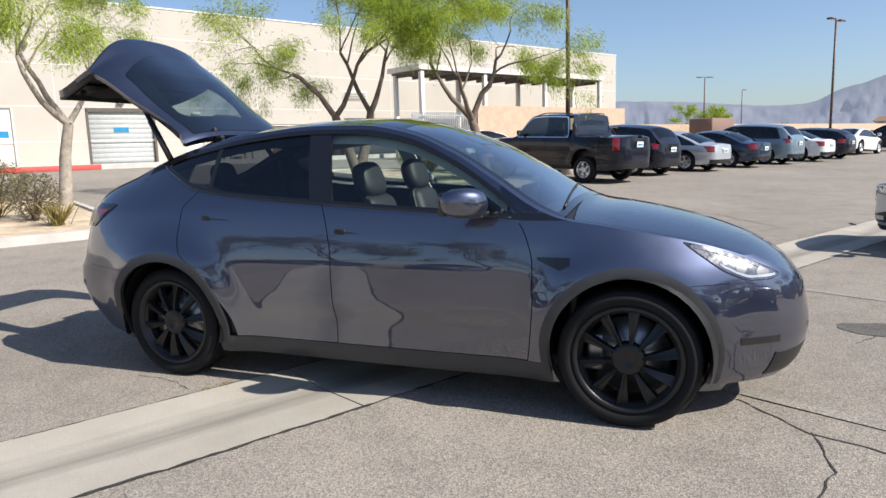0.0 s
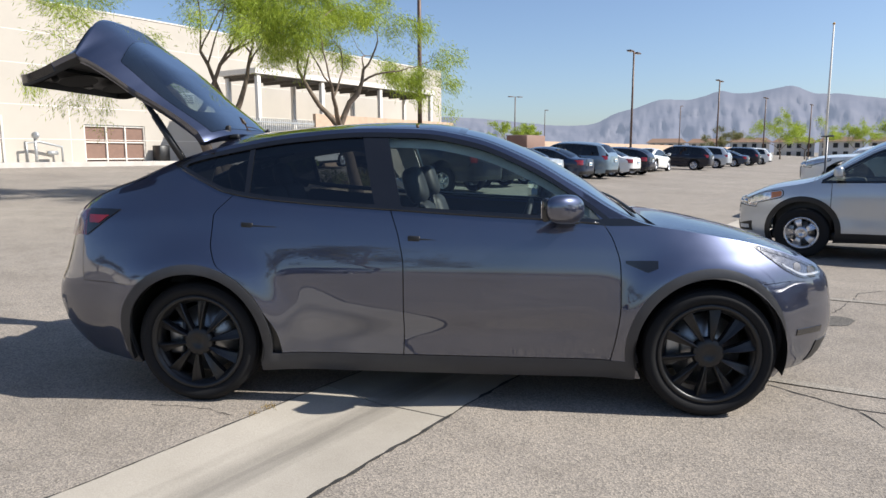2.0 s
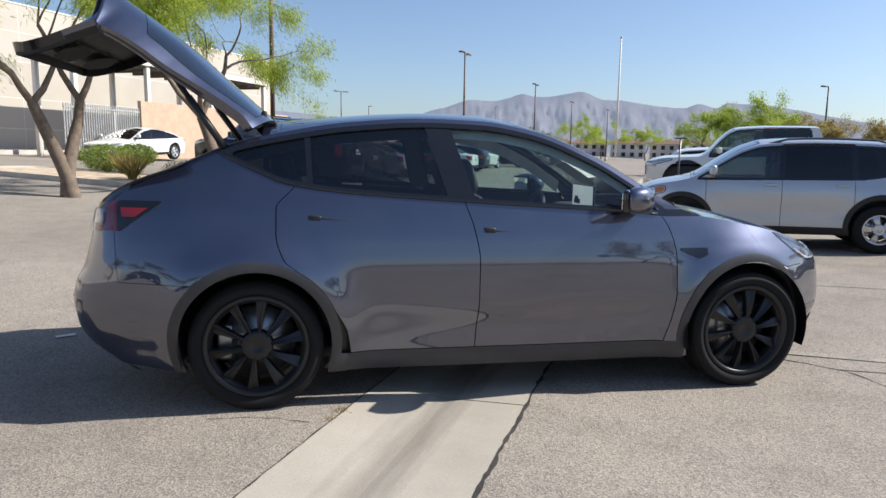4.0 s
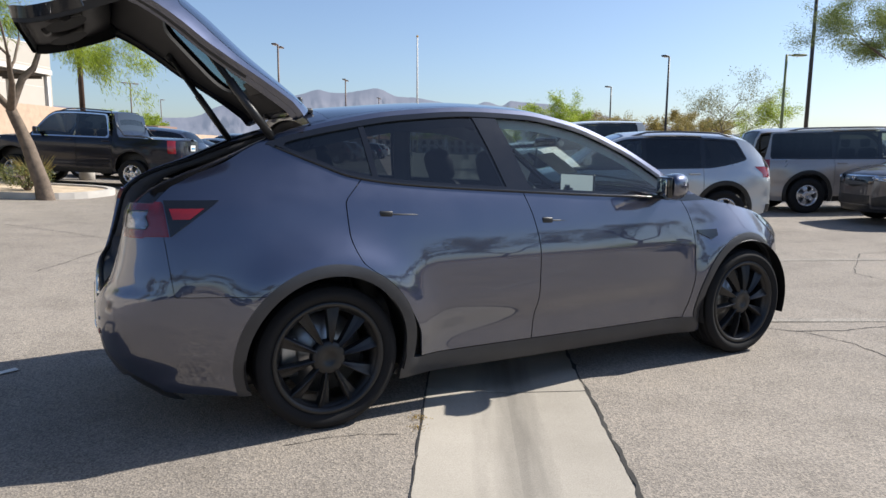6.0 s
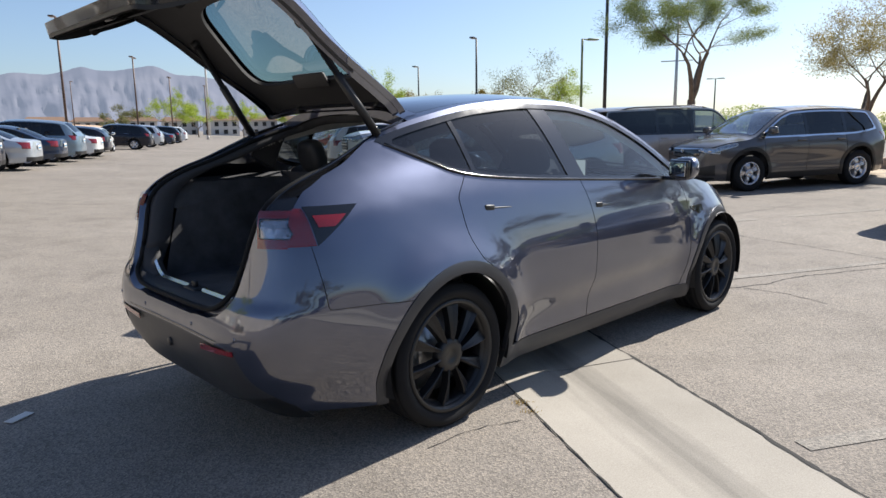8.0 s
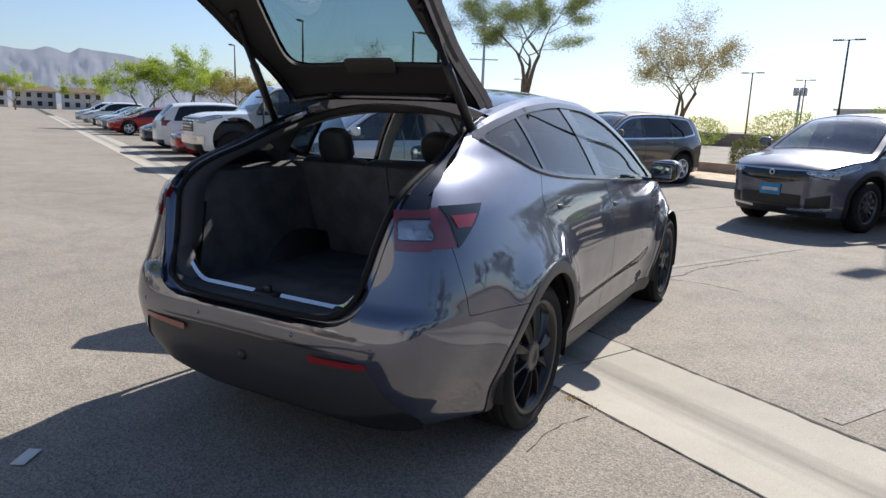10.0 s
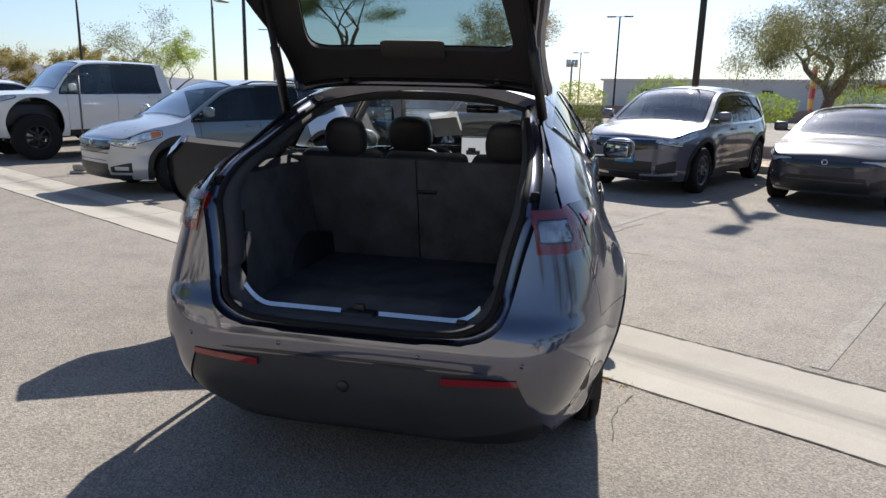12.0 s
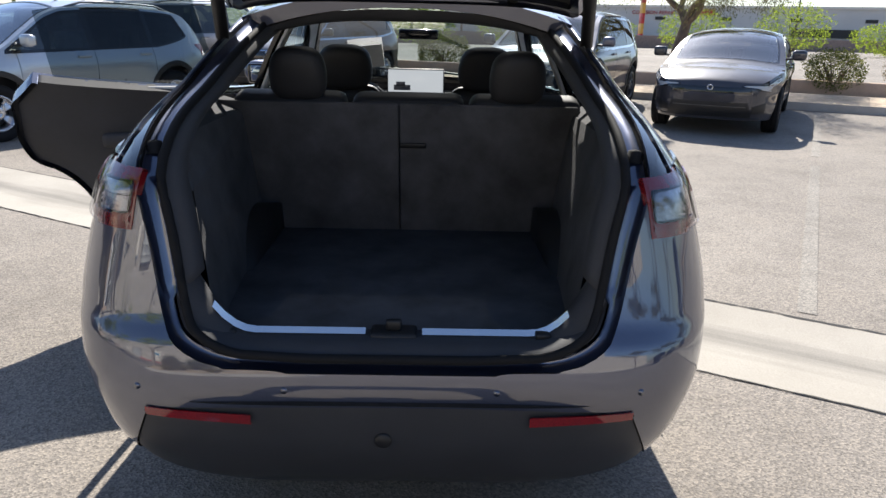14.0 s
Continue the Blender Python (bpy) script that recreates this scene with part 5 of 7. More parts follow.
def tussock(x, y, h, n, leaf, seed, label, dz=0.12, wide=0.008, spread=0.05):
    rng = random.Random(seed)
    root = thing("grass_tuft", label, "grass tuft", "grass tufts", m=Matrix.Translation((x, y, ground_z(x, y) + dz)))
    lv, lf = [], []
    for _ in range(n):
        a, s = rng.uniform(0, 6.28), rng.uniform(0.15, 0.75)
        o = Vector((rng.gauss(0, spread), rng.gauss(0, spread), 0))
        tip = o + Vector((math.cos(a) * s * h, math.sin(a) * s * h, h * rng.uniform(0.6, 1.0)))
        w = Vector((-math.sin(a), math.cos(a), 0)) * wide
        mid = o.lerp(tip, 0.5) + Vector((0, 0, 0.06 * h))
        k = len(lv)
        lv += [o - w, o + w, mid + w * 0.8, tip, mid - w * 0.8]
        lf.append((k, k + 1, k + 2, k + 3, k + 4))
    part("blade_clump", (lv, lf), leaf, root)["kind"] = "stuff"
    return root


def at_lot(u, v):
    p = lot(u, v)
    return p.x, p.y


for k, (u, v, r, h, leaf) in enumerate([(-11.3, -1.9, 0.55, 0.75, LEAF_HEDGE), (-12.6, -1.0, 0.6, 0.8, LEAF_HEDGE), (-9.3, -0.9, 0.4, 0.75, LEAF_GREY), (-13.6, -2.4, 0.6, 0.8, LEAF_HEDGE)]):
    shrub(*at_lot(u, v), r, r, h, leaf, 60 + k, "round clipped shrub on the gravel", 2200)
shrub(15.2, -0.4, 0.65, 0.65, 0.85, LEAF_HEDGE, 71, "clipped boxy hedge with a yellow-green top", 9000, boxy=5.0)
shrub(10.0, -8.2, 0.55, 0.55, 0.85, LEAF_HEDGE, 72, "round green shrub behind the sedan", 4200)
shrub(9.9, -10.0, 0.75, 0.75, 0.95, LEAF_GREY, 73, "round brown-green shrub in the strip", 5200)
shrub(21.5, 7.0, 1.2, 1.2, 1.7, LEAF_LIME, 74, "bright green shrub under the tree", 3200, 0.09, 0.02)
for k in range(9):
    shrub(43 - 1.0 * k, 6 - 5.5 * k, 2.2, 2.2, 1.9 + 0.5 * (k % 3), LEAF_LIME, 80 + k, "bright green desert shrub beyond the road", 4000, 0.13, 0.028, dz=0.0)
for k, (u, v) in enumerate([(-12.0, 9.6), (-11.0, 10.3), (-13.4, 10.8), (-9.6, 9.7), (-10.4, 11.2)]):
    shrub(*at_lot(u, v), 0.5, 0.5, 0.5, LEAF_HEDGE, 90 + k, "low green shrub in the island", 1500) if k % 2 else tussock(*at_lot(u, v), 0.75, 130, LEAF_DRY, 90 + k, "dry yellow-green grass tuft in the island")
for k, (u, v) in enumerate([(-8.6, -0.7), (-8.9, -2.0), (-10.0, -1.4)]):
    tussock(*at_lot(u, v), 0.45, 90, LEAF_DRY, 100 + k, "dry grass tuft on the gravel")
for k, (u, v, r) in enumerate([(-14.6, 11.4, 0.75), (-15.6, 13.6, 0.65)]):
    shrub(*at_lot(u, v), r, r, 0.75, LEAF_BRIGHT, 140 + k, "round clipped bright green shrub by the kerb", 6500, 0.06, 0.014)


# ---- the other cars of the lot ----
P_SILVER = paint("paint_silver", (0.50, 0.53, 0.56))
P_WHITE = paint("paint_white", (0.72, 0.72, 0.70), 0.0, 0.3)
P_GREY = paint("paint_grey", (0.135, 0.138, 0.170), 0.55, 0.36)
P_BROWN = paint("paint_grey_brown", (0.105, 0.098, 0.098), 0.55, 0.40)
P_SLATE = paint("paint_slate", (0.060, 0.058, 0.066), 0.5, 0.40)
P_BLACK = paint("paint_black", (0.008, 0.010, 0.020), 0.2, coat_ior=1.4)
P_NAVY = paint("paint_navy", (0.02, 0.035, 0.07))
P_RED = paint("paint_red", (0.32, 0.012, 0.015))
P_TAUPE = paint("paint_taupe", (0.34, 0.32, 0.31))
P_BLUE = paint("paint_blue", (0.20, 0.27, 0.33))


def lot_pose(u, v, turn=180.0):
    """A car whose middle stands at (u, v); turn 180: nose towards the gutter."""
    p = lot(u, v)
    a, b = lot(u - 1.4, v).z, lot(u + 1.4, v).z
    pitch = math.degrees(math.atan2(b - a, 2.8)) * (1 if turn == 180 else -1)
    return Matrix.Translation((p.x, p.y, (a + b) / 2)) @ pose(0, 0, 0, 0, 0, LOT_ANGLE + turn) @ pose(0, 0, 0, 0, pitch, 0)


SUV = (4.52, 1.84, 1.68, 2.69, 0.90, 0.88, 1.10, 1.05)
CRV = (4.62, 1.86, 1.68, 2.66, 0.93, 0.95, 1.10, 1.06)
SEDAN = (4.67, 1.80, 1.42, 2.73, 0.90, 0.80, 0.96, 0.93)
parked_car("suv", "silver compact suv with black sills and alloy wheels", lot_pose(2.75, 7.5), P_SILVER, "suv", SUV, 0.345, 0.22, clad=True, rails=True, lamp_mat=LAMPBRIGHT, kick=0.14, amber=True)
parked_car("suv", "dark grey compact suv with blue front plate", lot_pose(8.55, 1.95), P_GREY, "suv", CRV, 0.36, 0.24, DARKALLOY, 10, clad=True, front_plate=PLATE_BLUE, skirt=True, bright=True, kick=0.08)
parked_car("suv", "grey-brown compact suv with bright alloy wheels", lot_pose(9.1, 7.8), P_BROWN, "suv", CRV, 0.36, 0.23, ALLOY, 5, clad=True, bright=True, kick=0.08)
parked_car("sedan", "dark blue-grey sedan with slim headlights", lot_pose(9.05, -0.75), P_SLATE, "sedan", SEDAN, 0.33, 0.23, DARKALLOY, 10, front_style="slim")
parked_car("suv", "taupe boxy suv with roof rails", lot_pose(8.4, 10.6, 0), P_TAUPE, "boxy", (4.87, 1.90, 1.80, 2.87, 0.95, 1.02, 1.15, 1.12), 0.37, 0.22, ALLOY, 5, rails=True, clad=True)
parked_car("pickup", "white lifted four-door pickup on big black wheels", lot_pose(3.5, 13.8), P_WHITE, "pickup", (6.0, 2.03, 1.85, 3.9, 0.95, 1.08, 1.20, 1.12), 0.48, 0.25, BLACK, 8, lift=0.26, front_style="chrome", lamp_mat=LAMPBRIGHT)
parked_car("pickup", "black four-door pickup with a short bed", lot_pose(-10.5, 13.9), P_BLACK, "pickup", (5.35, 1.99, 1.90, 3.18, 0.95, 1.08, 1.22, 1.17), 0.38, 0.24, ALLOY, 5, rails=True, front_style="dark", lift=0.13, bright=True)
row = [("suv", P_BLACK, SUV, "black suv"), ("sedan", P_SILVER, SEDAN, "silver sedan"), ("sedan", P_NAVY, SEDAN, "dark blue sedan"), ("suv", P_BLUE, CRV, "pale blue-grey suv"), ("sedan", P_WHITE, SEDAN, "white sedan"), ("hatch", P_BLACK, (4.4, 1.8, 1.48, 2.7, 0.88, 0.85, 1.0, 0.98), "black hatchback")]
for k, (kind, pm, size, label) in enumerate(row):
    parked_car("suv" if kind == "suv" else "sedan" if kind == "sedan" else "hatchback", label + " parked tail out in a row", lot_pose(-10.9, 17.2 + 3.15 * k), pm, kind, size, 0.34, 0.23, doors=k < 3, fine=0)
for k, (kind, pm, size, label) in enumerate([("sedan", P_WHITE, SEDAN, "white sedan"), ("suv", P_BLACK, CRV, "black suv"), ("suv", P_SILVER, SUV, "silver suv"), ("sedan", P_NAVY, SEDAN, "dark sedan"), ("suv", P_BLACK, SUV, "black suv"), ("suv", P_WHITE, SUV, "white suv")]):
    parked_car("suv" if kind == "suv" else "sedan", label + " far down the row", lot_pose(-10.8, 39 + 6.5 * k, 90 if k == 0 else 180), pm, kind, size, 0.34, 0.23, doors=False, fine=0)
for k, (kind, pm, label) in enumerate([("sedan", P_RED, "dark red sedan"), ("suv", P_WHITE, "white suv"), ("sedan", P_NAVY, "dark blue sedan"), ("sedan", P_RED, "red sedan"), ("sedan", P_GREY, "grey sedan"), ("sedan", P_WHITE, "white sedan"), ("sedan", P_BLACK, "black sedan"), ("suv", P_WHITE, "white suv"), ("suv", P_WHITE, "white suv")]):
    v_stall = (17.2, 20.3, 23.4, 35.0, 38.1, 41.2, 44.3, 52.0, 60.0)[k]
    parked_car("suv" if kind == "suv" else "sedan", label + " parked beside the gutter", lot_pose(3.1, v_stall, 0 if k == 1 else 180), pm, kind, SUV if kind == "suv" else SEDAN, 0.34, 0.23, doors=False, fine=0)
parked_car("sedan", "white sedan parked along the yard wall", lot_pose(-21.2, 19.7, 270), P_WHITE, "sedan", (4.88, 1.84, 1.45, 2.82, 0.95, 0.82, 0.96, 0.95), 0.34, 0.23, doors=True, fine=0)


# trees and cars across the lane, mirrored in the car's paint
for k, (kind, pm, size, label) in enumerate([("suv", P_BLACK, SUV, "black suv"), ("sedan", P_NAVY, SEDAN, "dark blue sedan"), ("suv", P_GREY, CRV, "grey suv")]):
    parked_car("suv" if kind == "suv" else "sedan", label + " parked across the lane", Matrix.Translation((-13.0 + 4.4 * k, -14.5, ground_z(-13.0 + 4.4 * k, -14.5))) @ pose(0, 0, 0, 0, 0, 90), pm, kind, size, 0.34, 0.23, doors=False, fine=0)
for k, (x, y, h) in enumerate([(-19.0, -11.5, 6.0), (-15.5, -18.0, 6.4), (-10.0, -17.8, 6.2), (-4.0, -18.4, 5.8), (14.0, -24.0, 6.2)]):
    tree(x, y, 300 + k, h, 1.6, 1.0, 0.15, LEAF_OLIVE, "olive-leaved tree across the lane", (0, 0), 1, 14000, 0.13, 0.016, 0.20, 0.4, 4, wide=1.5)


# ---- the electric car in the middle, tailgate up, one rear door open ----
P_HERO = paint("paint_midnight_grey", (0.052, 0.061, 0.104), 0.9, 0.38, 0.10, 2.1)
P_SATIN = plain("satin_grey_trim", (0.050, 0.051, 0.056), 0.42, 0.3, 0.1)
WHEELBLACK = plain("satin_black_wheel", (0.013, 0.013, 0.014), 0.36, 0.0, 0.1, spec=0.45)
ROOFGLASS = glass("roof_glass", (0.02, 0.021, 0.022), 1.6)
WINDSHIELD = glass("windshield_glass", (0.62, 0.72, 0.72), 2.4)
HATCHGLASS = glass("hatch_glass", (0.30, 0.40, 0.40), 2.2)
FRONTGLASS = glass("front_door_glass", (0.60, 0.72, 0.70))
DOORGLASS = glass("rear_door_glass", (0.34, 0.40, 0.42))
CLEARCOVER = glass("lamp_cover_glass", (0.9, 0.9, 0.92), 0.6)
SILL_TRIM = plain("sill_trim_silver", (0.85, 0.85, 0.84), 0.2, 1.0, 0.03)
LINER = plain("headliner", (0.62, 0.60, 0.57), 0.9)
GATE_TRIM = plain("tailgate_trim", (0.034, 0.033, 0.035), 0.65, bumpy=0.0006)

hero = Shape(
    W=curve((0.16, 0.80), (0.25, 0.835), (0.33, 0.845), (0.45, 0.878), (0.6, 0.900), (0.75, 0.902), (0.9, 0.884), (1.0, 0.862), (1.1, 0.832), (1.2, 0.785), (1.3, 0.735), (1.4, 0.678), (1.5, 0.612), (1.62, 0.52)),
    Lf=curve((0.16, 2.20), (0.3, 2.30), (0.45, 2.335), (0.6, 2.315), (0.7, 2.29), (0.8, 2.225), (0.9, 2.08), (1.0, 1.90), (1.1, 1.72), (1.2, 1.45), (1.3, 1.24), (1.4, 1.02), (1.5, 0.8), (1.62, 0.5)),
    Lr=curve((0.16, 2.22), (0.3, 2.36), (0.45, 2.425), (0.58, 2.435), (0.70, 2.41), (0.76, 2.375), (0.9, 2.335), (1.1, 2.30), (1.2, 2.28), (1.3, 2.16), (1.4, 1.98), (1.5, 1.78), (1.62, 1.5)),
    nf=curve((0.16, 3.4), (0.8, 3.5), (1.1, 4.0), (1.6, 4.2)), nr=curve((0.16, 6.5), (0.7, 8.0), (1.05, 8.0), (1.15, 6.5), (1.3, 4.4), (1.6, 4.0)),
    ze=curve((-2.42, 0.95), (-2.30, 1.07), (-2.20, 1.13), (-2.05, 1.205), (-1.83, 1.315), (-1.60, 1.415), (-1.33, 1.490), (-0.93, 1.560), (-0.49, 1.590), (-0.17, 1.582), (0.14, 1.530), (0.47, 1.400), (0.72, 1.255), (0.95, 1.115), (1.10, 1.055), (1.30, 1.022), (1.50, 0.985), (1.73, 0.937), (1.94, 0.872), (2.10, 0.800), (2.24, 0.70), (2.32, 0.62)),
    Zc=curve((-2.42, 1.05), (-2.33, 1.335), (-2.28, 1.352), (-2.1, 1.400), (-1.8, 1.478), (-1.42, 1.562), (-1.02, 1.605), (-0.73, 1.630), (-0.43, 1.643), (-0.14, 1.635), (0.16, 1.585), (0.47, 1.475), (0.80, 1.300), (1.08, 1.115), (1.16, 1.085), (1.35, 1.065), (1.55, 1.03), (1.75, 0.985), (1.95, 0.925), (2.10, 0.862), (2.22, 0.780), (2.32, 0.65)),
    zlow=curve((-2.42, 0.30), (-2.2, 0.25), (-1.9, 0.22), (-1.0, 0.19), (0, 0.185), (1.0, 0.185), (1.9, 0.16), (2.32, 0.22)),
    axles=(1.445, -1.445), arch=0.398, arch_z=0.375, flare=0.050, haunch=0.038, scoop=0.024)

CAR = thing("electric_car", "dark grey five-door electric crossover with raised tailgate and open rear door", "car", m=pose(0, -0.015, 0))
HS = hero.side(-2.425, 2.325, 250, 64)
HX, HY, HZ = HS[..., 0], HS[..., 1], HS[..., 2]
H_arch = hero.ring(HX, HZ) - hero.arch
EDGE_R = 0.86
H_edge = HY / hero.W(HZ) - np.where(HX > 0, 0.80, EDGE_R)
belt_z = curve((-1.66, 1.385), (-1.55, 1.335), (-1.43, 1.283), (-1.29, 1.228), (-1.1, 1.195), (-0.79, 1.166), (-0.34, 1.137), (0.14, 1.108), (0.64, 1.082), (0.9, 1.060))
head_z = curve((-1.70, 1.355), (-1.59, 1.392), (-1.33, 1.455), (-0.93, 1.522), (-0.49, 1.553), (-0.17, 1.545), (0.14, 1.492), (0.47, 1.358), (0.72, 1.208), (0.90, 1.075))
H_dlo = np.minimum(HZ - belt_z(HX), head_z(HX) - HZ)
rear_door_x = curve((0.28, -0.945), (0.42, -0.965), (0.55, -1.03), (0.66, -1.11), (0.75, -1.20), (0.83, -1.295), (0.96, -1.335), (1.09, -1.335), (1.17, -1.27), (1.24, -1.20))
b_gap_x = curve((0.28, -0.242), (0.55, -0.232), (0.8, -0.232), (0.98, -0.262), (1.13, -0.312), (1.56, -0.43))
front_door_x = curve((0.26, 0.915), (0.40, 0.94), (0.63, 0.962), (0.82, 0.958), (0.97, 0.918), (1.09, 0.84), (1.2, 0.75))
XR, XB, XF = rear_door_x(HZ), b_gap_x(HZ), front_door_x(HZ)
low_z = 0.300
gap = 0.0028
door_top = belt_z(HX) - HZ
open_half = curve((0.643, 0.25), (0.650, 0.40), (0.665, 0.46), (0.69, 0.508), (0.72, 0.540), (0.77, 0.562), (0.85, 0.580), (0.95, 0.600), (1.03, 0.620), (1.1, 0.634), (1.2, 0.635), (1.3, 0.612), (1.4, 0.575), (1.5, 0.535), (1.58, 0.49))
ROOF_END = -1.42


def outside_opening(P):
    return np.maximum(np.maximum(np.abs(P[..., 1]) - open_half(P[..., 2]), 0.642 - P[..., 2]), P[..., 0] - ROOF_END)


HR, HRV = hero.face(False, 0.16, 1.16, 60, 100, 0.90)
HF, HFV = hero.face(True, 0.16, 0.86, 44, 90, 0.84)
HD, HDV = hero.deck(-2.33, 2.30, 220, 60)
RZ, FZ2, DX2 = HR[..., 2], HF[..., 2], HD[..., 0]
h_top = hero.ze(hero.end(HF[..., 1], FZ2, True)) - FZ2
r_top = hero.ze(hero.end(HR[..., 1], RZ, False)) + 0.004 - RZ
H_out_r, H_out_d, H_out_s = outside_opening(HR), outside_opening(HD), outside_opening(HS)
bump_line = 0.715 - 0.03 * (HX + 2.24)
in_bumper = np.maximum(bump_line - HZ, -2.150 - 0.10 * (HZ - 0.96) - HX)

FLANGE = 0.075
for side in (-1, 1):
    tag = "closed" if side < 0 else "wide open"
    part("front_fender", skin([(HS, [H_arch, HX - XF - gap, np.where(HX > 1.72, HZ - 0.735 - (HX - 1.78) * 0.02, 1.0), HZ - 0.19], True)], side), P_HERO, CAR)
    part("front_door", skin([(HS, [XF - gap - HX, HX - XB - gap, HZ - low_z, door_top], True)], side), P_HERO, CAR)
    if side < 0:
        part("rear_door", skin([(HS, [XB - gap - HX, HX - XR - gap, HZ - low_z, H_arch - 0.055, door_top], True)], side), P_HERO, CAR)
    quarter = [(HS, [H_arch, H_edge, XR - gap - HX, np.maximum(door_top, XR - 0.02 - HX), -in_bumper - gap, -H_dlo - 0.0, np.where(HX < -1.5, 1.0, door_top)], True),
               (HR, [0.865 - np.abs(HRV), HRV, H_out_r - FLANGE, RZ - 1.09, r_top], False),
               (HD, [H_out_d - FLANGE, -1.44 - DX2, HDV], False)]
    part("rear_quarter", skin(quarter, side), P_HERO, CAR)
    part("opening_flange", skin([(HR, [0.865 - np.abs(HRV), HRV, H_out_r, FLANGE - 0.003 - H_out_r, RZ - 1.09, r_top], False), (HD, [H_out_d, FLANGE - 0.003 - H_out_d, -1.44 - DX2, HDV], False)], side, 0.012, -0.006), GLOSSBLACK, CAR, "black flange beside the tailgate opening")
    part("roof_rail", skin([(HS, [HZ - head_z(HX), HX + 1.62, 0.98 - HX], True)], side, 0.02), P_HERO, CAR)
    part("sill", skin([(HS, [low_z - 0.004 - HZ, HX + 1.07, 1.06 - HX, H_arch - 0.001], True)], side, 0.03, 0.002), P_SATIN, CAR)
    part("front_bumper_side", skin([(HS, [0.735 + (HX - 1.78) * 0.02 - gap - HZ, HX - 1.60, H_arch, H_edge], True)], side), P_HERO, CAR)
    for ax in (0, 1):
        near = 0.6 - np.abs(HX - hero.axles[ax])
        part("arch_trim", skin([(HS, [H_arch + 0.002, 0.052 - H_arch, near, HZ - np.where(np.abs(HX) < 1.445, 0.287, 0.215)], True)], side, 0.03, 0.005), P_SATIN, CAR)
    # glass along the side
    panes = [("quarter_window", PRIVACY, [-1.175 - 0.06 * (HZ - 1.3) - HX]), ("front_window", FRONTGLASS, [HX - XB - 0.062 - 0.0, 2.0 - HX])]
    if side < 0:
        panes.append(("rear_window", PRIVACY, [HX + 1.150 + 0.06 * (HZ - 1.3), XB - 0.082 - HX]))
    for nm, mt, tests in panes:
        ob = part(nm, skin([(HS, [H_dlo - 0.014] + tests, True)], side, 0.005, -0.008), mt, CAR)
        ob.visible_shadow = False
    part("window_trim", skin([(HS, [H_dlo + 0.012, 0.016 - H_dlo, H_edge + 0.3], True)], side, 0.012, 0.002), GLOSSBLACK, CAR, "gloss black window surround")
    part("b_pillar", skin([(HS, [H_dlo - 0.010, HX - XB + 0.085, XB + 0.066 - HX], True)], side, 0.02, -0.003), GLOSSBLACK, CAR)
    part("c_pillar_bar", skin([(HS, [H_dlo - 0.010, HX + 1.178 + 0.06 * (HZ - 1.3), -1.147 - 0.06 * (HZ - 1.3) - HX], True)], side, 0.01, -0.003), GLOSSBLACK, CAR)
    strip = part("belt_trim", tube([(x, side * (float(hero.half(np.array(x), belt_z(x))) + 0.006), float(belt_z(x)) - 0.004) for x in np.linspace(-1.62, 0.84, 60)], 0.007, 6), GLOSSBLACK, CAR)
    # tail lamp wrapping the corner
    lamp_low = 0.968 + 0.012 * (HX + 2.27)
    tip = HZ - (1.118 - (-1.915 - HX) * 0.72)
    lens_d = np.minimum(np.minimum(HZ - 0.998, 1.078 - HZ), -2.205 - HX - 0.25 * (HZ - 1.04))
    lens_r = np.minimum(np.minimum(RZ - 0.998, 1.078 - RZ), HRV - 0.748)
    lamp = part("tail_lamp", skin([(HS, [HZ - lamp_low, 1.115 - HZ, -2.135 - 0.10 * (HZ - 1.04) - HX, H_edge], True), (HR, [HRV - 0.735, 0.865 - HRV, RZ - 0.962, 1.108 - RZ], False)], side, 0.02, 0.002), DARKRED, CAR, "red and clear tail lamp")
    part("lamp_bowl", skin([(HS, [lens_d, H_edge], True), (HR, [lens_r, 0.865 - HRV], False)], side, 0.004, 0.004), HEADGLASS, lamp, "bright reflector behind clear glass")
    part("lamp_frame", skin([(HS, [lens_d, 0.005 - lens_d, H_edge], True), (HR, [lens_r, 0.005 - lens_r, 0.865 - HRV], False)], side, 0.004, 0.008), GLOSSBLACK, lamp)
    for zz in (1.012, 1.030, 1.046, 1.064):
        part("lamp_bar", skin([(HS, [0.005 - np.abs(HZ - zz), lens_d - 0.012, H_edge], True), (HR, [lens_r - 0.012, 0.865 - HRV, 0.005 - np.abs(RZ - zz)], False)], side, 0.003, 0.008), CLEARLENS if zz == 1.064 else CHROME if zz == 1.030 else GLOSSBLACK, lamp)
    part("red_band", skin([(HS, [0.010 - np.abs(HZ - 0.985), -2.16 - HX, H_edge], True), (HR, [HRV - 0.745, 0.865 - HRV, 0.010 - np.abs(RZ - 0.985)], False)], side, 0.002, 0.006), DARKRED, lamp)
    part("lamp_cover", skin([(HS, [HZ - lamp_low - 0.002, 1.113 - HZ, -2.137 - 0.10 * (HZ - 1.04) - HX, H_edge], True), (HR, [HRV - 0.737, 0.865 - HRV, RZ - 0.964, 1.106 - RZ], False)], side, 0.006, 0.013), CLEARCOVER, lamp).visible_shadow = False
    part("lamp_insert", skin([(HS, [tip, 1.120 - HZ, HX + 2.13 + 0.10 * (HZ - 1.04), HZ - lamp_low], True)], side, 0.01, 0.006), GLOSSBLACK, lamp)
    part("lamp_reflector", skin([(HS, [HZ - 1.040, 1.084 - HZ, HX + 2.112 + 0.25 * (HZ - 1.06), -1.992 - HX + (HZ - 1.06) * 0.9, tip - 0.012], True)], side, 0.003, 0.010), REDLENS, lamp)
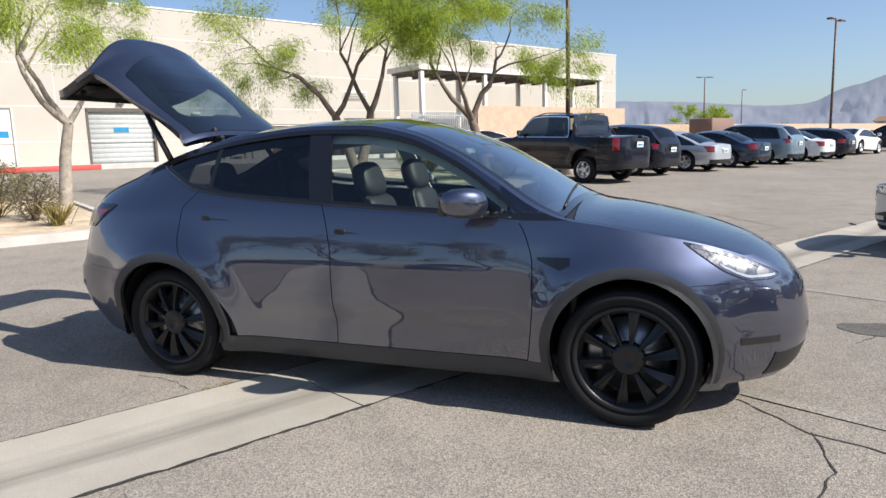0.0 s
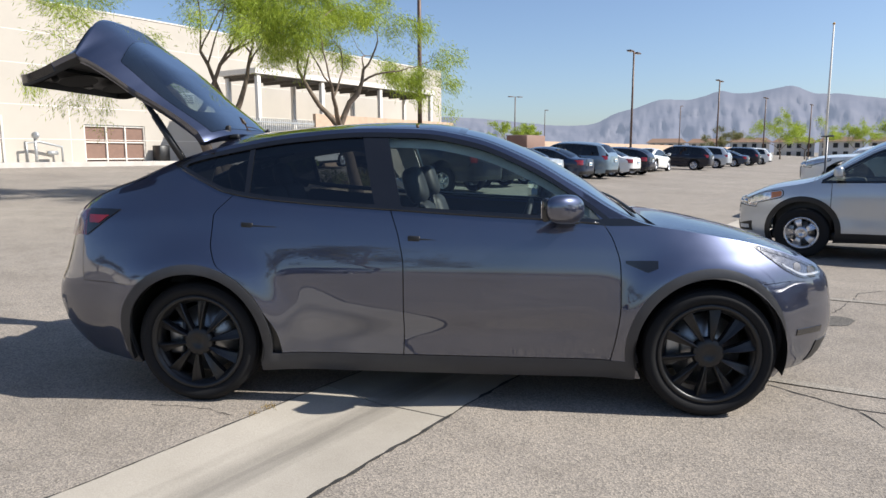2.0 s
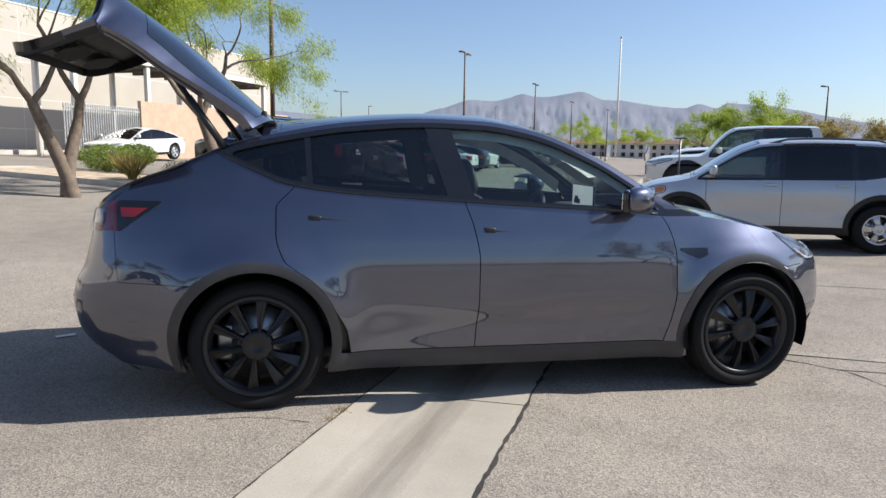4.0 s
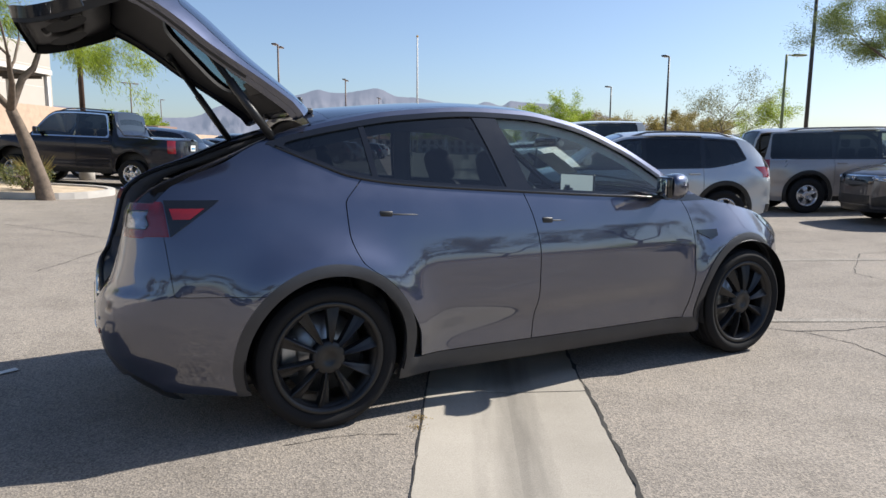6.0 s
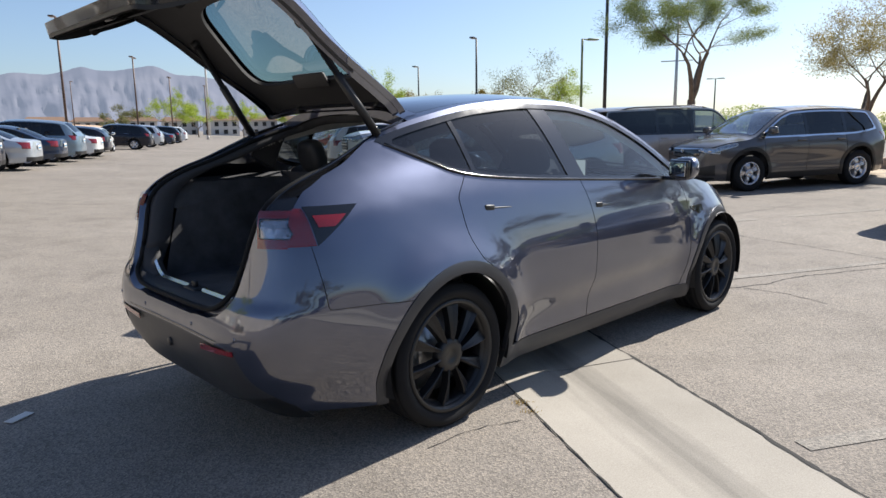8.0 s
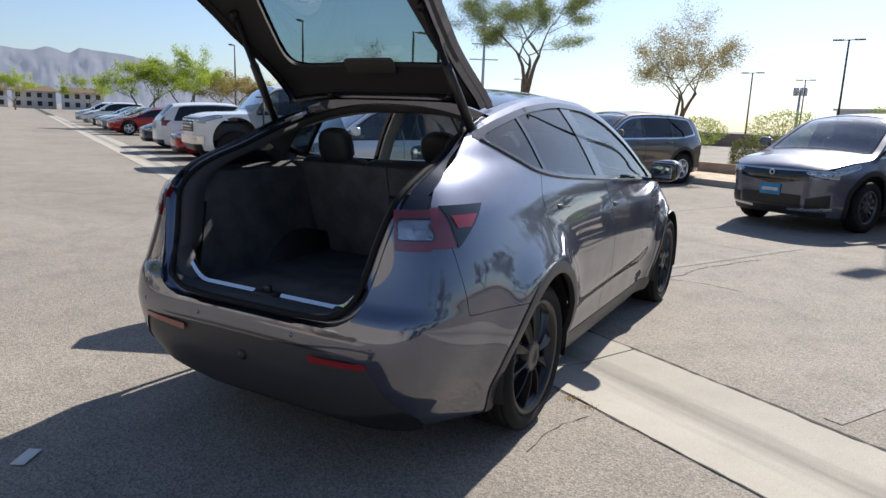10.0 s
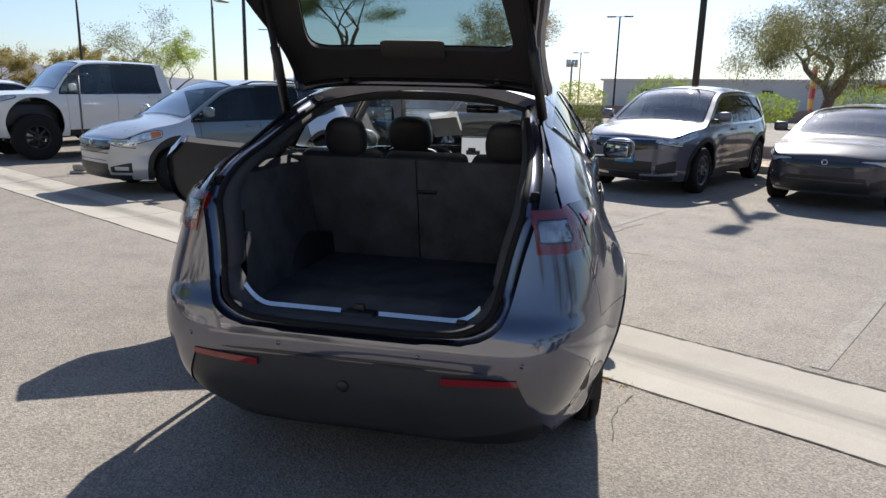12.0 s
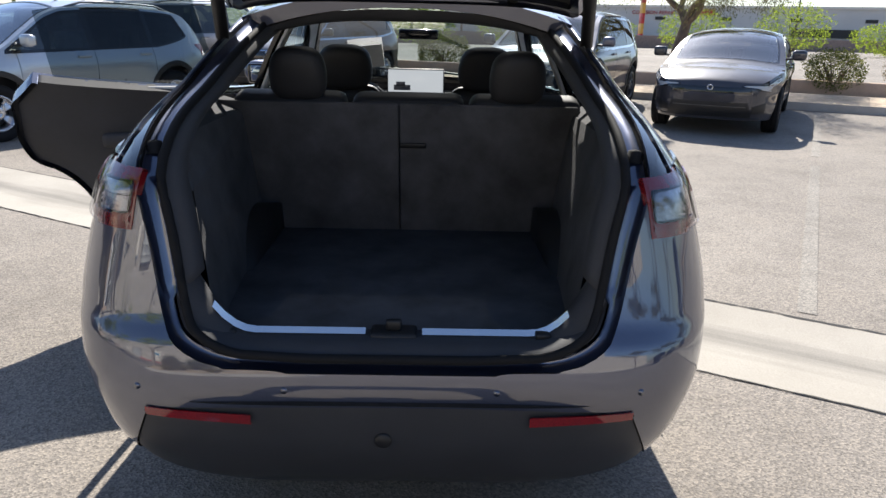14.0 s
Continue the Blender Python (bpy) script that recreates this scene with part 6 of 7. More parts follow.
    # head lamp
    hl_top = np.minimum(hero.ze(HX) - 0.008, curve((1.68, 0.940), (1.80, 0.912), (1.93, 0.872), (2.10, 0.806), (2.15, 0.776))(HX)) - HZ
    hl_low = HZ - curve((1.68, 0.938), (1.80, 0.850), (1.90, 0.784), (2.02, 0.742), (2.10, 0.742), (2.16, 0.770))(HX)
    hl = np.minimum(hl_top, hl_low)
    lamp = part("head_lamp", skin([(HS, [hl, HX - 1.69], True)], side, 0.01, 0.002), GLOSSBLACK, CAR, "clear head lamp with dark rim")
    part("lamp_bowl", skin([(HS, [hl - 0.005, HX - 1.72], True)], side, 0.003, 0.003), LAMPCHROME, lamp)
    part("lamp_cover", skin([(HS, [hl - 0.004, HX - 1.71], True)], side, 0.002, 0.008), CLEARCOVER, lamp).visible_shadow = False
    part("light_strip", skin([(HS, [hl - 0.006, 0.006 - np.abs(hl_low - 0.020), HX - 1.86], True)], side, 0.002, 0.006), CLEARLENS, lamp)
    part("upper_strip", skin([(HS, [hl - 0.004, 0.020 - hl_top, HX - 1.74, 2.04 - HX], True)], side, 0.002, 0.006), LAMPCHROME, lamp)
    part("projector", skin([(HS, [hl - 0.012, 0.030 - np.hypot(HX - 2.06, HZ - 0.780)], True)], side, 0.004, 0.005), DARKALLOY, lamp)
    part("projector", skin([(HS, [hl - 0.012, 0.026 - np.hypot(HX - 1.96, HZ - 0.805)], True)], side, 0.004, 0.005), DARKALLOY, lamp)
    # side repeater camera, door handles
    part("side_repeater", skin([(HS, [0.845 + 0.018 - HZ - 0.0, HZ - 0.800 - np.abs(HX - 1.10) * 0.42 , HX - 0.985, 1.155 - HX], True)], side, 0.01, 0.006), GLOSSBLACK, CAR)
    for xh, zh in ((-1.06, 1.028), (-0.10, 0.962)):
        if side > 0 and xh < -0.5:
            continue
        yh = float(hero.half(np.array(xh), np.array(zh)))
        mrot = Matrix.Translation((xh, side * (yh - 0.0085), zh)) @ pose(0, 0, 0, 0, 3.0, 0)
        part("door_handle", join(box(0.205, 0.016, 0.022, (0, 0, -0.011), 0.006, mrot), box(0.07, 0.02, 0.034, (-0.075, 0, -0.013), 0.006, mrot)), BLACK, CAR, "flush black door handle")
    # mirror
    xm, zm = 0.64, 1.105
    ym = float(hero.half(np.array(xm + 0.1), np.array(1.06)))
    bm = bmesh.new()
    bmesh.ops.create_uvsphere(bm, u_segments=24, v_segments=16, radius=1)
    for v in bm.verts:
        x, y, z = v.co
        k = lambda q, e: math.copysign(abs(q) ** e, q)
        v.co = Vector((xm + 0.092 * k(x, 0.8) + 0.03 * (1 - abs(y)) - 0.02, side * (ym + 0.155 + 0.112 * k(y, 0.8)), zm + 0.045 + 0.078 * k(z, 0.85) + 0.012 * y))
        out = 0.112 * k(y, 0.8)
        v.co.x = max(v.co.x - 0.40 * out, xm - 0.050 - 0.50 * out)
    for f in bm.faces:
        f.smooth = True
    if side < 0:
        bmesh.ops.reverse_faces(bm, faces=bm.faces)
    mirror = part("door_mirror", bm, P_HERO, CAR)
    mm = Matrix.Translation((xm - 0.062, side * (ym + 0.155), zm + 0.045)) @ pose(0, 0, 0, 0, 0, side * 27)
    part("mirror_shroud", box(0.040, 0.196, 0.122, (-0.006, 0, -0.061), 0.018, mm, seg=4), GLOSSBLACK, mirror)
    part("mirror_glass", box(0.006, 0.165, 0.092, (-0.027, 0, -0.046), 0.002, mm), MIRROR, mirror)
    part("mirror_arm", box(0.11, 0.17, 0.026, (xm + 0.03, side * (ym + 0.055), zm - 0.035), 0.010, taper=0.9), GLOSSBLACK, mirror)
    # black lining behind the gaps of the panels
    part("inner_side", skin([(HS, [H_arch + 0.0, belt_z(HX) - 0.02 - HZ, HX + 0.96 if side > 0 else HX + 1.62, 1.75 - HX], True), ], side, 0, -0.035), BLACK, CAR)
    for ax in hero.axles:
        v, f, _ = lathe([(0.10, -0.22), (0.43, -0.22), (0.425, 0.05), (0.400, 0.19)], 40)
        f2 = [q for q in f if sum(v[i][2] for i in q) / 4 > -0.10]
        ob = part("wheel_house", (v, f2, True), BLACK, CAR)
        ob.location, ob.rotation_euler = (ax, side * 0.72, hero.arch_z), (0, 0, 0 if side > 0 else math.pi)

part("hood", skin([(HD, [DX2 - 1.105 - 0.06 * np.abs(HDV) ** 2, 0.955 - np.abs(HDV), 2.29 - DX2], False)], 1), P_HERO, CAR)
for side in (-1, 1):
    part("fender_top", skin([(HD, [DX2 - 1.10, HDV - 0.960], False)], side, 0.004), P_HERO, CAR)
ws_low, ws_top = 1.10, 0.06
wind = np.minimum(np.minimum(DX2 - ws_top, ws_low - DX2), 0.925 - np.abs(HDV))
ob = part("windshield", skin([(HD, [wind], False)], 1, 0.005, -0.003), WINDSHIELD, CAR)
ob.visible_shadow = False
part("windshield_band", skin([(HD, [wind + 0.008, np.maximum(0.035 - wind, DX2 - ws_top - 0.0 if False else 0.035 - wind)], False)], 1, 0.004, 0.001), GLOSSBLACK, CAR)
part("cowl", skin([(HD, [1.16 - DX2, DX2 - 1.085, 0.93 - np.abs(HDV)], False)], 1, 0.004, -0.012), BLACK, CAR)
wiper_line = []
for k in range(8):
    wx, wy = 1.075 - 0.012 * k, -0.60 + 0.13 * k
    we, wc = float(hero.ze(wx)), float(hero.Zc(wx))
    wiper_line.append((wx, wy, we + (wc - we) * (1 - abs(wy / float(hero.half(np.array(wx), np.array(we)))) ** hero.crown) + 0.012))
part("wiper", tube(wiper_line, 0.008, 6), BLACK, CAR)
part("roof_glass", skin([(HD, [ws_top + 0.004 - DX2, DX2 - ROOF_END - 0.10, 0.915 - np.abs(HDV)], False)], 1, 0.006), ROOFGLASS, CAR)
part("roof_header", skin([(HD, [ROOF_END + 0.098 - DX2, DX2 - ROOF_END, 0.97 - np.abs(HDV)], False)], 1, 0.05), P_HERO, CAR)
for side in (-1, 1):
    part("roof_side", skin([(HD, [1.104 - DX2, DX2 - ROOF_END, HDV - 0.92], False)], side, 0.02), P_HERO, CAR)
part("roof_crossbar", box(0.12, 0.92, 0.03, (-0.45, 0, 1.548), 0.012), INTERIOR, CAR)
part("front_bumper", skin([(HF, [0.805 - np.abs(HFV), np.where(np.abs(HFV) > 2, 1, h_top + 0.02), FZ2 - 0.20], True)], 1), P_HERO, CAR)
part("front_intake", skin([(HF, [0.66 - np.abs(HFV), 0.36 - FZ2, FZ2 - 0.235], True)], 1, 0.02, 0.004), BLACK, CAR)
for side in (-1, 1):
    part("fog_lamp_slot", skin([(HS, [HX - 2.06, 0.013 - np.abs(HZ - 0.425 - 0.10 * (HX - 2.1)), H_edge - 0.05], True), (HF, [HFV - 0.66, 0.81 - HFV, 0.018 - np.abs(FZ2 - 0.440)], True)], side, 0.012, 0.004), GLOSSBLACK, CAR)

# rear bumper: painted above, black diffuser below with two reflectors
arch_low = 0.556 - 0.03 * HR[..., 1] ** 2 - np.maximum(np.abs(HR[..., 1]) - 0.60, 0) * 2.1
bump_half = [(HS, [in_bumper, -1.5 - HX, H_arch, H_edge, 1.10 - HZ], True), (HR, [0.865 - np.abs(HRV), HRV + 0.0001, 1.10 - RZ, RZ - arch_low, H_out_r], False)]
bumper = join(skin(bump_half, 1, 0), skin(bump_half, -1, 0))
bmesh.ops.remove_doubles(bumper, verts=bumper.verts, dist=0.0006)
part("rear_bumper", bumper, P_HERO, CAR)
for side in (-1, 1):
    part("bumper_backing", skin([(HS, [-1.5 - HX, H_arch - 0.004, H_edge - 0.02, 1.10 - HZ], True), (HR, [0.845 - np.abs(HRV), HRV, 1.10 - RZ, H_out_r - 0.012], False)], side, 0, -0.022), BLACK, CAR)
part("diffuser", skin([(HR, [0.86 - np.abs(HRV), arch_low - 0.004 - RZ, RZ - 0.232 - 0.012 * np.cos(HR[..., 1] * 11.0) - 0.30 * np.maximum(np.abs(HR[..., 1]) - 0.12, 0) ** 2], False)], 1, 0.03, -0.006), P_SATIN, CAR, "satin black lower bumper")
part("bumper_line", skin([(HR, [0.70 - np.abs(HRV), 0.006 - np.abs(RZ - arch_low - 0.012)], False)], 1, 0.004, 0.003), GLOSSBLACK, CAR)
for side in (-1, 1):
    part("rear_reflector", skin([(HR, [np.abs(HR[..., 1]) - 0.345, 0.605 - np.abs(HR[..., 1]), HRV, RZ - 0.516 - (np.abs(HR[..., 1]) - 0.475) * 0.07, 0.540 - RZ + (np.abs(HR[..., 1]) - 0.475) * 0.05], False)], side, 0.004, 0.006), REDLENS, CAR, "slim red rear reflector")
    for yy in (0.26, 0.62):
        v, f, _ = lathe([(0.0, 0.002), (0.008, 0.0015), (0.009, -0.004)], 16)
        ob = part("parking_sensor", (v, f, True), P_HERO, CAR)
        ob.location, ob.rotation_euler = (float(hero.end(np.array(yy), np.array(0.60), False)) - 0.001, side * yy, 0.60), (0, 0, math.pi / 2)
v, f, _ = lathe([(0.0, 0.004), (0.018, 0.004), (0.022, 0.0), (0.022, -0.01)], 20)
ob = part("tow_cover", (v, f, True), BLACK, CAR)
ob.location, ob.rotation_euler = (-2.425, 0.02, 0.455), (0, 0, math.pi / 2)


# ---- tailgate opening: painted channel, seal, trunk ----
def opening_edge():
    """One half of the opening's outline, from the middle of the sill up to the middle of the roof."""
    pts = []
    for y in np.linspace(0, 0.25, 6)[:-1]:
        pts.append((float(hero.end(np.array(y), np.array(0.642), False)), y, 0.642))
    for z in list(np.linspace(0.643, 0.70, 9)) + list(np.linspace(0.715, 0.80, 6)) + list(np.linspace(0.83, 1.08, 9)):
        y = float(open_half(z))
        pts.append((float(hero.end(np.array(y), np.array(z), False)), y, z))
    for x in np.linspace(-2.24, ROOF_END, 16):
        e, c = float(hero.ze(x)), float(hero.Zc(x))
        w = float(hero.half(np.array(x), np.array(e)))
        lo, hi = 0.0, 1.0
        for _ in range(30):
            vv = 0.5 * (lo + hi)
            z = e + (c - e) * (1 - vv ** hero.crown)
            if vv * w > float(open_half(z)):
                hi = vv
            else:
                lo = vv
        pts.append((x, vv * w, e + (c - e) * (1 - vv ** hero.crown)))
    last = pts[-1]
    e, c = float(hero.ze(ROOF_END)), float(hero.Zc(ROOF_END))
    w = float(hero.half(np.array(ROOF_END), np.array(e)))
    for y in np.linspace(last[1], 0, 8)[1:]:
        pts.append((ROOF_END, y, e + (c - e) * (1 - (y / w) ** hero.crown)))
    return pts


half_edge = opening_edge()
loop = [Vector(p) for p in half_edge] + [Vector((p[0], -p[1], p[2])) for p in half_edge[-2:0:-1]]


def ring_strip(steps):
    """Strips between copies of the opening's outline, each moved inwards and ahead."""
    centre = Vector((-1.9, 0, 1.12))
    rows = []
    for inset, ahead in steps:
        row_pts = []
        for p in loop:
            d = Vector((0, p.y - 0, p.z - centre.z))
            d.normalize()
            low = 1.0 if p.z > 0.80 else 0.55
            row_pts.append(p - Vector((0, d.y, d.z)) * inset * low + Vector((ahead, 0, 0)))
        rows.append(row_pts)
    n = len(loop)
    verts = [v for r in rows for v in r]
    faces = [(i * n + k, i * n + (k + 1) % n, (i + 1) * n + (k + 1) % n, (i + 1) * n + k) for i in range(len(rows) - 1) for k in range(n)]
    return verts, faces, True


part("tailgate_channel", ring_strip([(0.0, 0.0), (0.006, 0.035), (0.045, 0.045), (0.050, 0.025)]), P_HERO, CAR, "painted channel round the trunk opening")
seal = [p - Vector((0, p.y * 0.085, (p.z - 1.12) * (0.085 if p.z > 0.8 else 0.06))) + Vector((0.026, 0, 0)) for p in loop]
part("tailgate_seal", tube(seal + seal[:1], 0.012, 8, False), RUBBER, CAR)
part("aperture_trim", ring_strip([(0.055, 0.035), (0.085, 0.05), (0.095, 0.10), (0.07, 0.16)]), INTERIOR, CAR)
part("trunk_floor", box(1.02, 1.04, 0.03, (-1.74, 0, 0.635), 0.01), CARPET, CAR)
sill_rows = []
for y in np.linspace(-0.52, 0.52, 41):
    rise = 0.16 * max(0.0, (abs(y) - 0.36) / 0.16) ** 2.2
    sill_rows.append([(-2.345, y * 1.02, 0.652 + rise), (-2.325, y, 0.678 + rise), (-2.290, y * 0.985, 0.688 + rise), (-2.255, y * 0.97, 0.684 + rise), (-2.245, y * 0.97, 0.640 + rise)])
part("trunk_sill", ([p for r in sill_rows for p in r], [(5 * a + b, 5 * a + b + 1, 5 * a + b + 6, 5 * a + b + 5) for a in range(40) for b in range(4)], True), INTERIOR, CAR)
for side, y0, y1 in ((-1, 0.075, 0.46), (1, 0.075, 0.47)):
    line = [(y, 0.16 * max(0.0, (y - 0.36) / 0.16) ** 2.2) for y in np.linspace(y0, y1, 16)]
    edge = [p for y, r in line for p in ((-2.296, side * y * 0.985, 0.690 + r), (-2.286, side * y * 0.975, 0.704 + r))]
    part("sill_strip", (edge, [(2 * k, 2 * k + 1, 2 * k + 3, 2 * k + 2) for k in range(15)], True), SILL_TRIM, CAR, "silver strip on the trunk sill")
part("latch", join(box(0.07, 0.12, 0.03, (-2.29, 0, 0.672), 0.008), box(0.02, 0.04, 0.03, (-2.29, 0, 0.70), 0.006)), BLACK, CAR)
for yy in (-0.43, 0.47):
    part("sill_hook", box(0.03, 0.04, 0.02, (-2.30, yy * 0.9, 0.684), 0.006), BLACK, CAR)
for side in (-1, 1):
    verts = [(-2.25, 0.47, 0.64), (-2.12, 0.545, 1.02), (-1.98, 0.60, 1.15), (-1.20, 0.62, 1.15), (-1.20, 0.57, 0.64), (-2.24, 0.66, 1.02), (-2.12, 0.66, 1.17), (-1.2, 0.72, 1.18)]
    verts = [(x, side * y, z) for x, y, z in verts]
    part("trunk_side", (verts, [(0, 1, 2, 3, 4), (1, 5, 6, 2), (2, 6, 7, 3)]), CARPET, CAR)
    part("trunk_lining", skin([(HS, [HX + 2.27, -0.95 - HX, HZ - 0.58, np.minimum(1.19, belt_z(HX) - 0.01) - HZ, H_arch - 0.02], True)], side, 0, -0.05), BLACK, CAR)
    part("side_pocket", box(0.16, 0.02, 0.10, (-1.85, side * 0.585, 0.93), 0.02), INTERIOR, CAR)
    v, f, _ = lathe([(0.0, 0.028), (0.018, 0.024), (0.022, 0.0), (0.03, -0.004)], 18, "z")
    ob = part("rubber_buffer", (v, f, True), RUBBER, CAR)
    ob.location = (-2.17, side * 0.615, 1.135)
    part("buffer_clip", box(0.03, 0.035, 0.045, (-2.19, side * 0.583, 1.118), 0.008), WHITEPAINT if side < 0 else BLACK, ob)
    # headliner and pillar trims seen from behind
    part("pillar_lining", skin([(HS, [HZ - head_z(HX) + 0.045, HX + 1.58, 0.8 - HX], True)], side, 0, -0.05), LINER, CAR)
    part("b_pillar_lining", skin([(HS, [HZ - belt_z(HX), head_z(HX) + 0.02 - HZ, HX - XB + 0.075, XB + 0.05 - HX], True)], side, 0.01, -0.035), LINER, CAR)
    part("c_pillar_lining", skin([(HS, [HZ - belt_z(HX) + 0.05, head_z(HX) + 0.03 - HZ, HX + 1.62, -1.42 - HX], True)], side, 0.01, -0.05), INTERIOR, CAR)

# ---- cabin ----
part("cabin_floor", box(2.5, 1.45, 0.06, (0.0, 0, 0.24), 0.02), CARPET, CAR)
part("underbody", box(3.7, 1.30, 0.10, (-0.02, 0, 0.185), 0.04), BLACK, CAR)
part("bulkhead", box(0.06, 1.5, 0.75, (1.15, 0, 0.25), 0.02), BLACK, CAR)
def cushion(sx, sy, sz, at, m):
    """A stuffed pad, round at its corners."""
    bm = bmesh.new()
    bmesh.ops.create_uvsphere(bm, u_segments=24, v_segments=16, radius=1)
    for v in bm.verts:
        q = [math.copysign(abs(c) ** 0.62, c) for c in v.co]
        k = 1 - 0.10 * max(0.0, q[2])
        v.co = Vector((q[0] * sx / 2, q[1] * sy / 2 * k, (q[2] + 1) * sz / 2)) + Vector(at)
    for f in bm.faces:
        f.smooth = True
    bmesh.ops.transform(bm, matrix=m, verts=bm.verts)
    return bm


part("rear_bench", box(0.50, 1.30, 0.25, (-0.93, 0, 0.36), 0.07, seg=3), SEAT, CAR)
lean = Matrix.Translation((-1.14, 0, 0.55)) @ pose(0, 0, 0, 0, -14, 0)
for yy, ww in ((-0.44, 0.42), (0.0, 0.42), (0.44, 0.42)):
    bk = part("rear_backrest", box(0.12, ww, 0.68, (0, yy, 0), 0.04, lean, seg=4), SEAT, CAR)
    if abs(yy) > 0.1:
        part("headrest", cushion(0.11, 0.21, 0.195, (-0.01, yy * 0.92, 0.655), lean), SEAT, bk)
for y0, ww in ((-0.30, 0.66), (0.364, 0.66)):
    part("seat_back_carpet", box(0.015, ww, 0.65, (-0.075, y0, 0.02), 0.006, lean), CARPET, CAR)
part("seat_release", box(0.012, 0.10, 0.02, (-0.085, -0.02, 0.50), 0.004, lean), BLACK, CAR)
for yy in (-0.37, 0.37):
    fl = Matrix.Translation((0.02, yy, 0.52)) @ pose(0, 0, 0, 0, -18, 0)
    st = part("front_seat", join(box(0.52, 0.50, 0.16, (0.28, yy, 0.40), 0.06, seg=3), box(0.14, 0.50, 0.66, (0, 0, 0), 0.066, fl, 0.72, 4), cushion(0.13, 0.29, 0.23, (-0.01, 0, 0.65), fl)), SEAT, CAR)
part("dashboard", box(0.42, 1.46, 0.16, (0.93, 0, 0.86), 0.06, seg=3), INTERIOR, CAR)
part("dash_trim", box(0.03, 1.30, 0.04, (0.72, 0, 0.94), 0.01), LINER, CAR)
part("console", box(0.80, 0.24, 0.30, (0.30, 0, 0.30), 0.04), INTERIOR, CAR)
SCREEN = plain("display_white", (0.05, 0.05, 0.05), 0.2, vary=0.03)
sb = SCREEN.node_tree.nodes["Principled BSDF"]
sb.inputs["Emission Color"].default_value, sb.inputs["Emission Strength"].default_value = (0.85, 0.9, 0.95, 1), 0.32
scr = part("touch_screen", box(0.02, 0.38, 0.235, (0.73, 0.02, 0.955), 0.008), BLACK, CAR, "lit touch screen")
part("display", box(0.004, 0.365, 0.22, (0.719, 0.02, 0.962), 0.001), SCREEN, scr)
part("display_figure", join(box(0.003, 0.11, 0.035, (0.716, 0.11, 1.05), 0.001), box(0.003, 0.06, 0.03, (0.716, 0.12, 1.075), 0.001)), P_GREY, scr)
ringpts = [(0.47 + 0.05 * math.sin(a), 0.37 + 0.185 * math.cos(a), 0.93 + 0.18 * math.sin(a)) for a in np.linspace(0, 2 * math.pi, 33)]
sw = part("steering_wheel", tube(ringpts, 0.016, 8, False), INTERIOR, CAR)
part("wheel_hub", join(box(0.04, 0.34, 0.045, (0.485, 0.37, 0.905), 0.015), box(0.06, 0.12, 0.11, (0.49, 0.37, 0.87), 0.02)), INTERIOR, sw)
sheet_pts = [(x, y, float(hero.ze(x)) + (float(hero.Zc(x)) - float(hero.ze(x))) * (1 - (y / 0.72) ** 2) - 0.03) for x in (0.66, 0.78, 0.90) for y in (0.24, 0.35, 0.46)]
part("paper_sheet", (sheet_pts, [(a, a + 1, a + 4, a + 3) for a in (0, 1, 3, 4)], True), WHITEPAINT, CAR, "white paper sheet behind the windshield")
part("inner_mirror", box(0.03, 0.24, 0.06, (0.42, 0, 1.38), 0.012), GLOSSBLACK, CAR)

for sx in (1, -1):
    for side in (-1, 1):
        blade_wheel(CAR, sx * 1.445, side * 0.785, 0.356, 0.278, 0.255, side)

# ---- raised tailgate ----
HINGE, OPEN = (-1.40, 0, 1.565), 56.5
gate_m = Matrix.Translation(HINGE) @ pose(0, 0, 0, 0, OPEN, 0) @ Matrix.Translation(tuple(-c for c in HINGE))


def on_gate(ob):
    ob.matrix_local = gate_m
    return ob


edge_x = np.array([p[0] for p in half_edge if -2.25 < p[0] < -1.43 and p[2] > 1.1])
edge_y = np.array([p[1] for p in half_edge if -2.25 < p[0] < -1.43 and p[2] > 1.1])
edge_z = np.array([p[2] for p in half_edge if -2.25 < p[0] < -1.43 and p[2] > 1.1])
GV = np.linspace(-1, 1, 61)[None, :]
rows_t = np.linspace(0, 1, 60)[:, None]
lip_x = -2.33 + 0.08 * np.abs(GV) ** 3
GX = lip_x * (1 - rows_t) - 1.392 * rows_t
shoulder = np.clip((GX + 1.80) / 0.38, 0, 1) ** 1.5
gy = GV * (np.interp(GX, edge_x, edge_y) - 0.006 + 0.066 * shoulder)
ge = np.maximum(np.interp(GX, edge_x, edge_z), 1.14)
gz = ge + (hero.Zc(GX) - ge) * (1 - np.abs(GV) ** (3.6 + 1.0 * shoulder)) + 0.016 * shoulder
tail = np.clip((-1.98 - GX) / 0.35, 0, 1)
tail = tail * tail * (3 - 2 * tail) * (1 - 0.9 * (gy / 0.62) ** 2)
GD = np.stack([GX - 0.20 * tail, gy, gz - 0.105 * tail], -1)
rows_q = np.linspace(0, 1, 44)[:, None]
bz = 0.70 + rows_q * 0.42 + 0.0 * GV
by = GV * (open_half(bz) - 0.006)
sweep = np.clip((rows_q - 0.62) / 0.38, 0, 1) ** 2.2 + 0.0 * GV
base_r = np.stack([hero.end(by, bz, False), by, bz], -1)
GR = base_r * (1 - sweep[..., None]) + GD[:1] * sweep[..., None]
side_in = (1 - np.abs(GV)) * 0.6 + 0.0001
g_in_d = np.minimum(side_in + 0 * GX, -1.391 - GX)
g_in_r = np.minimum(side_in + 0 * bz, rows_q * 0.45 + 0.0001)
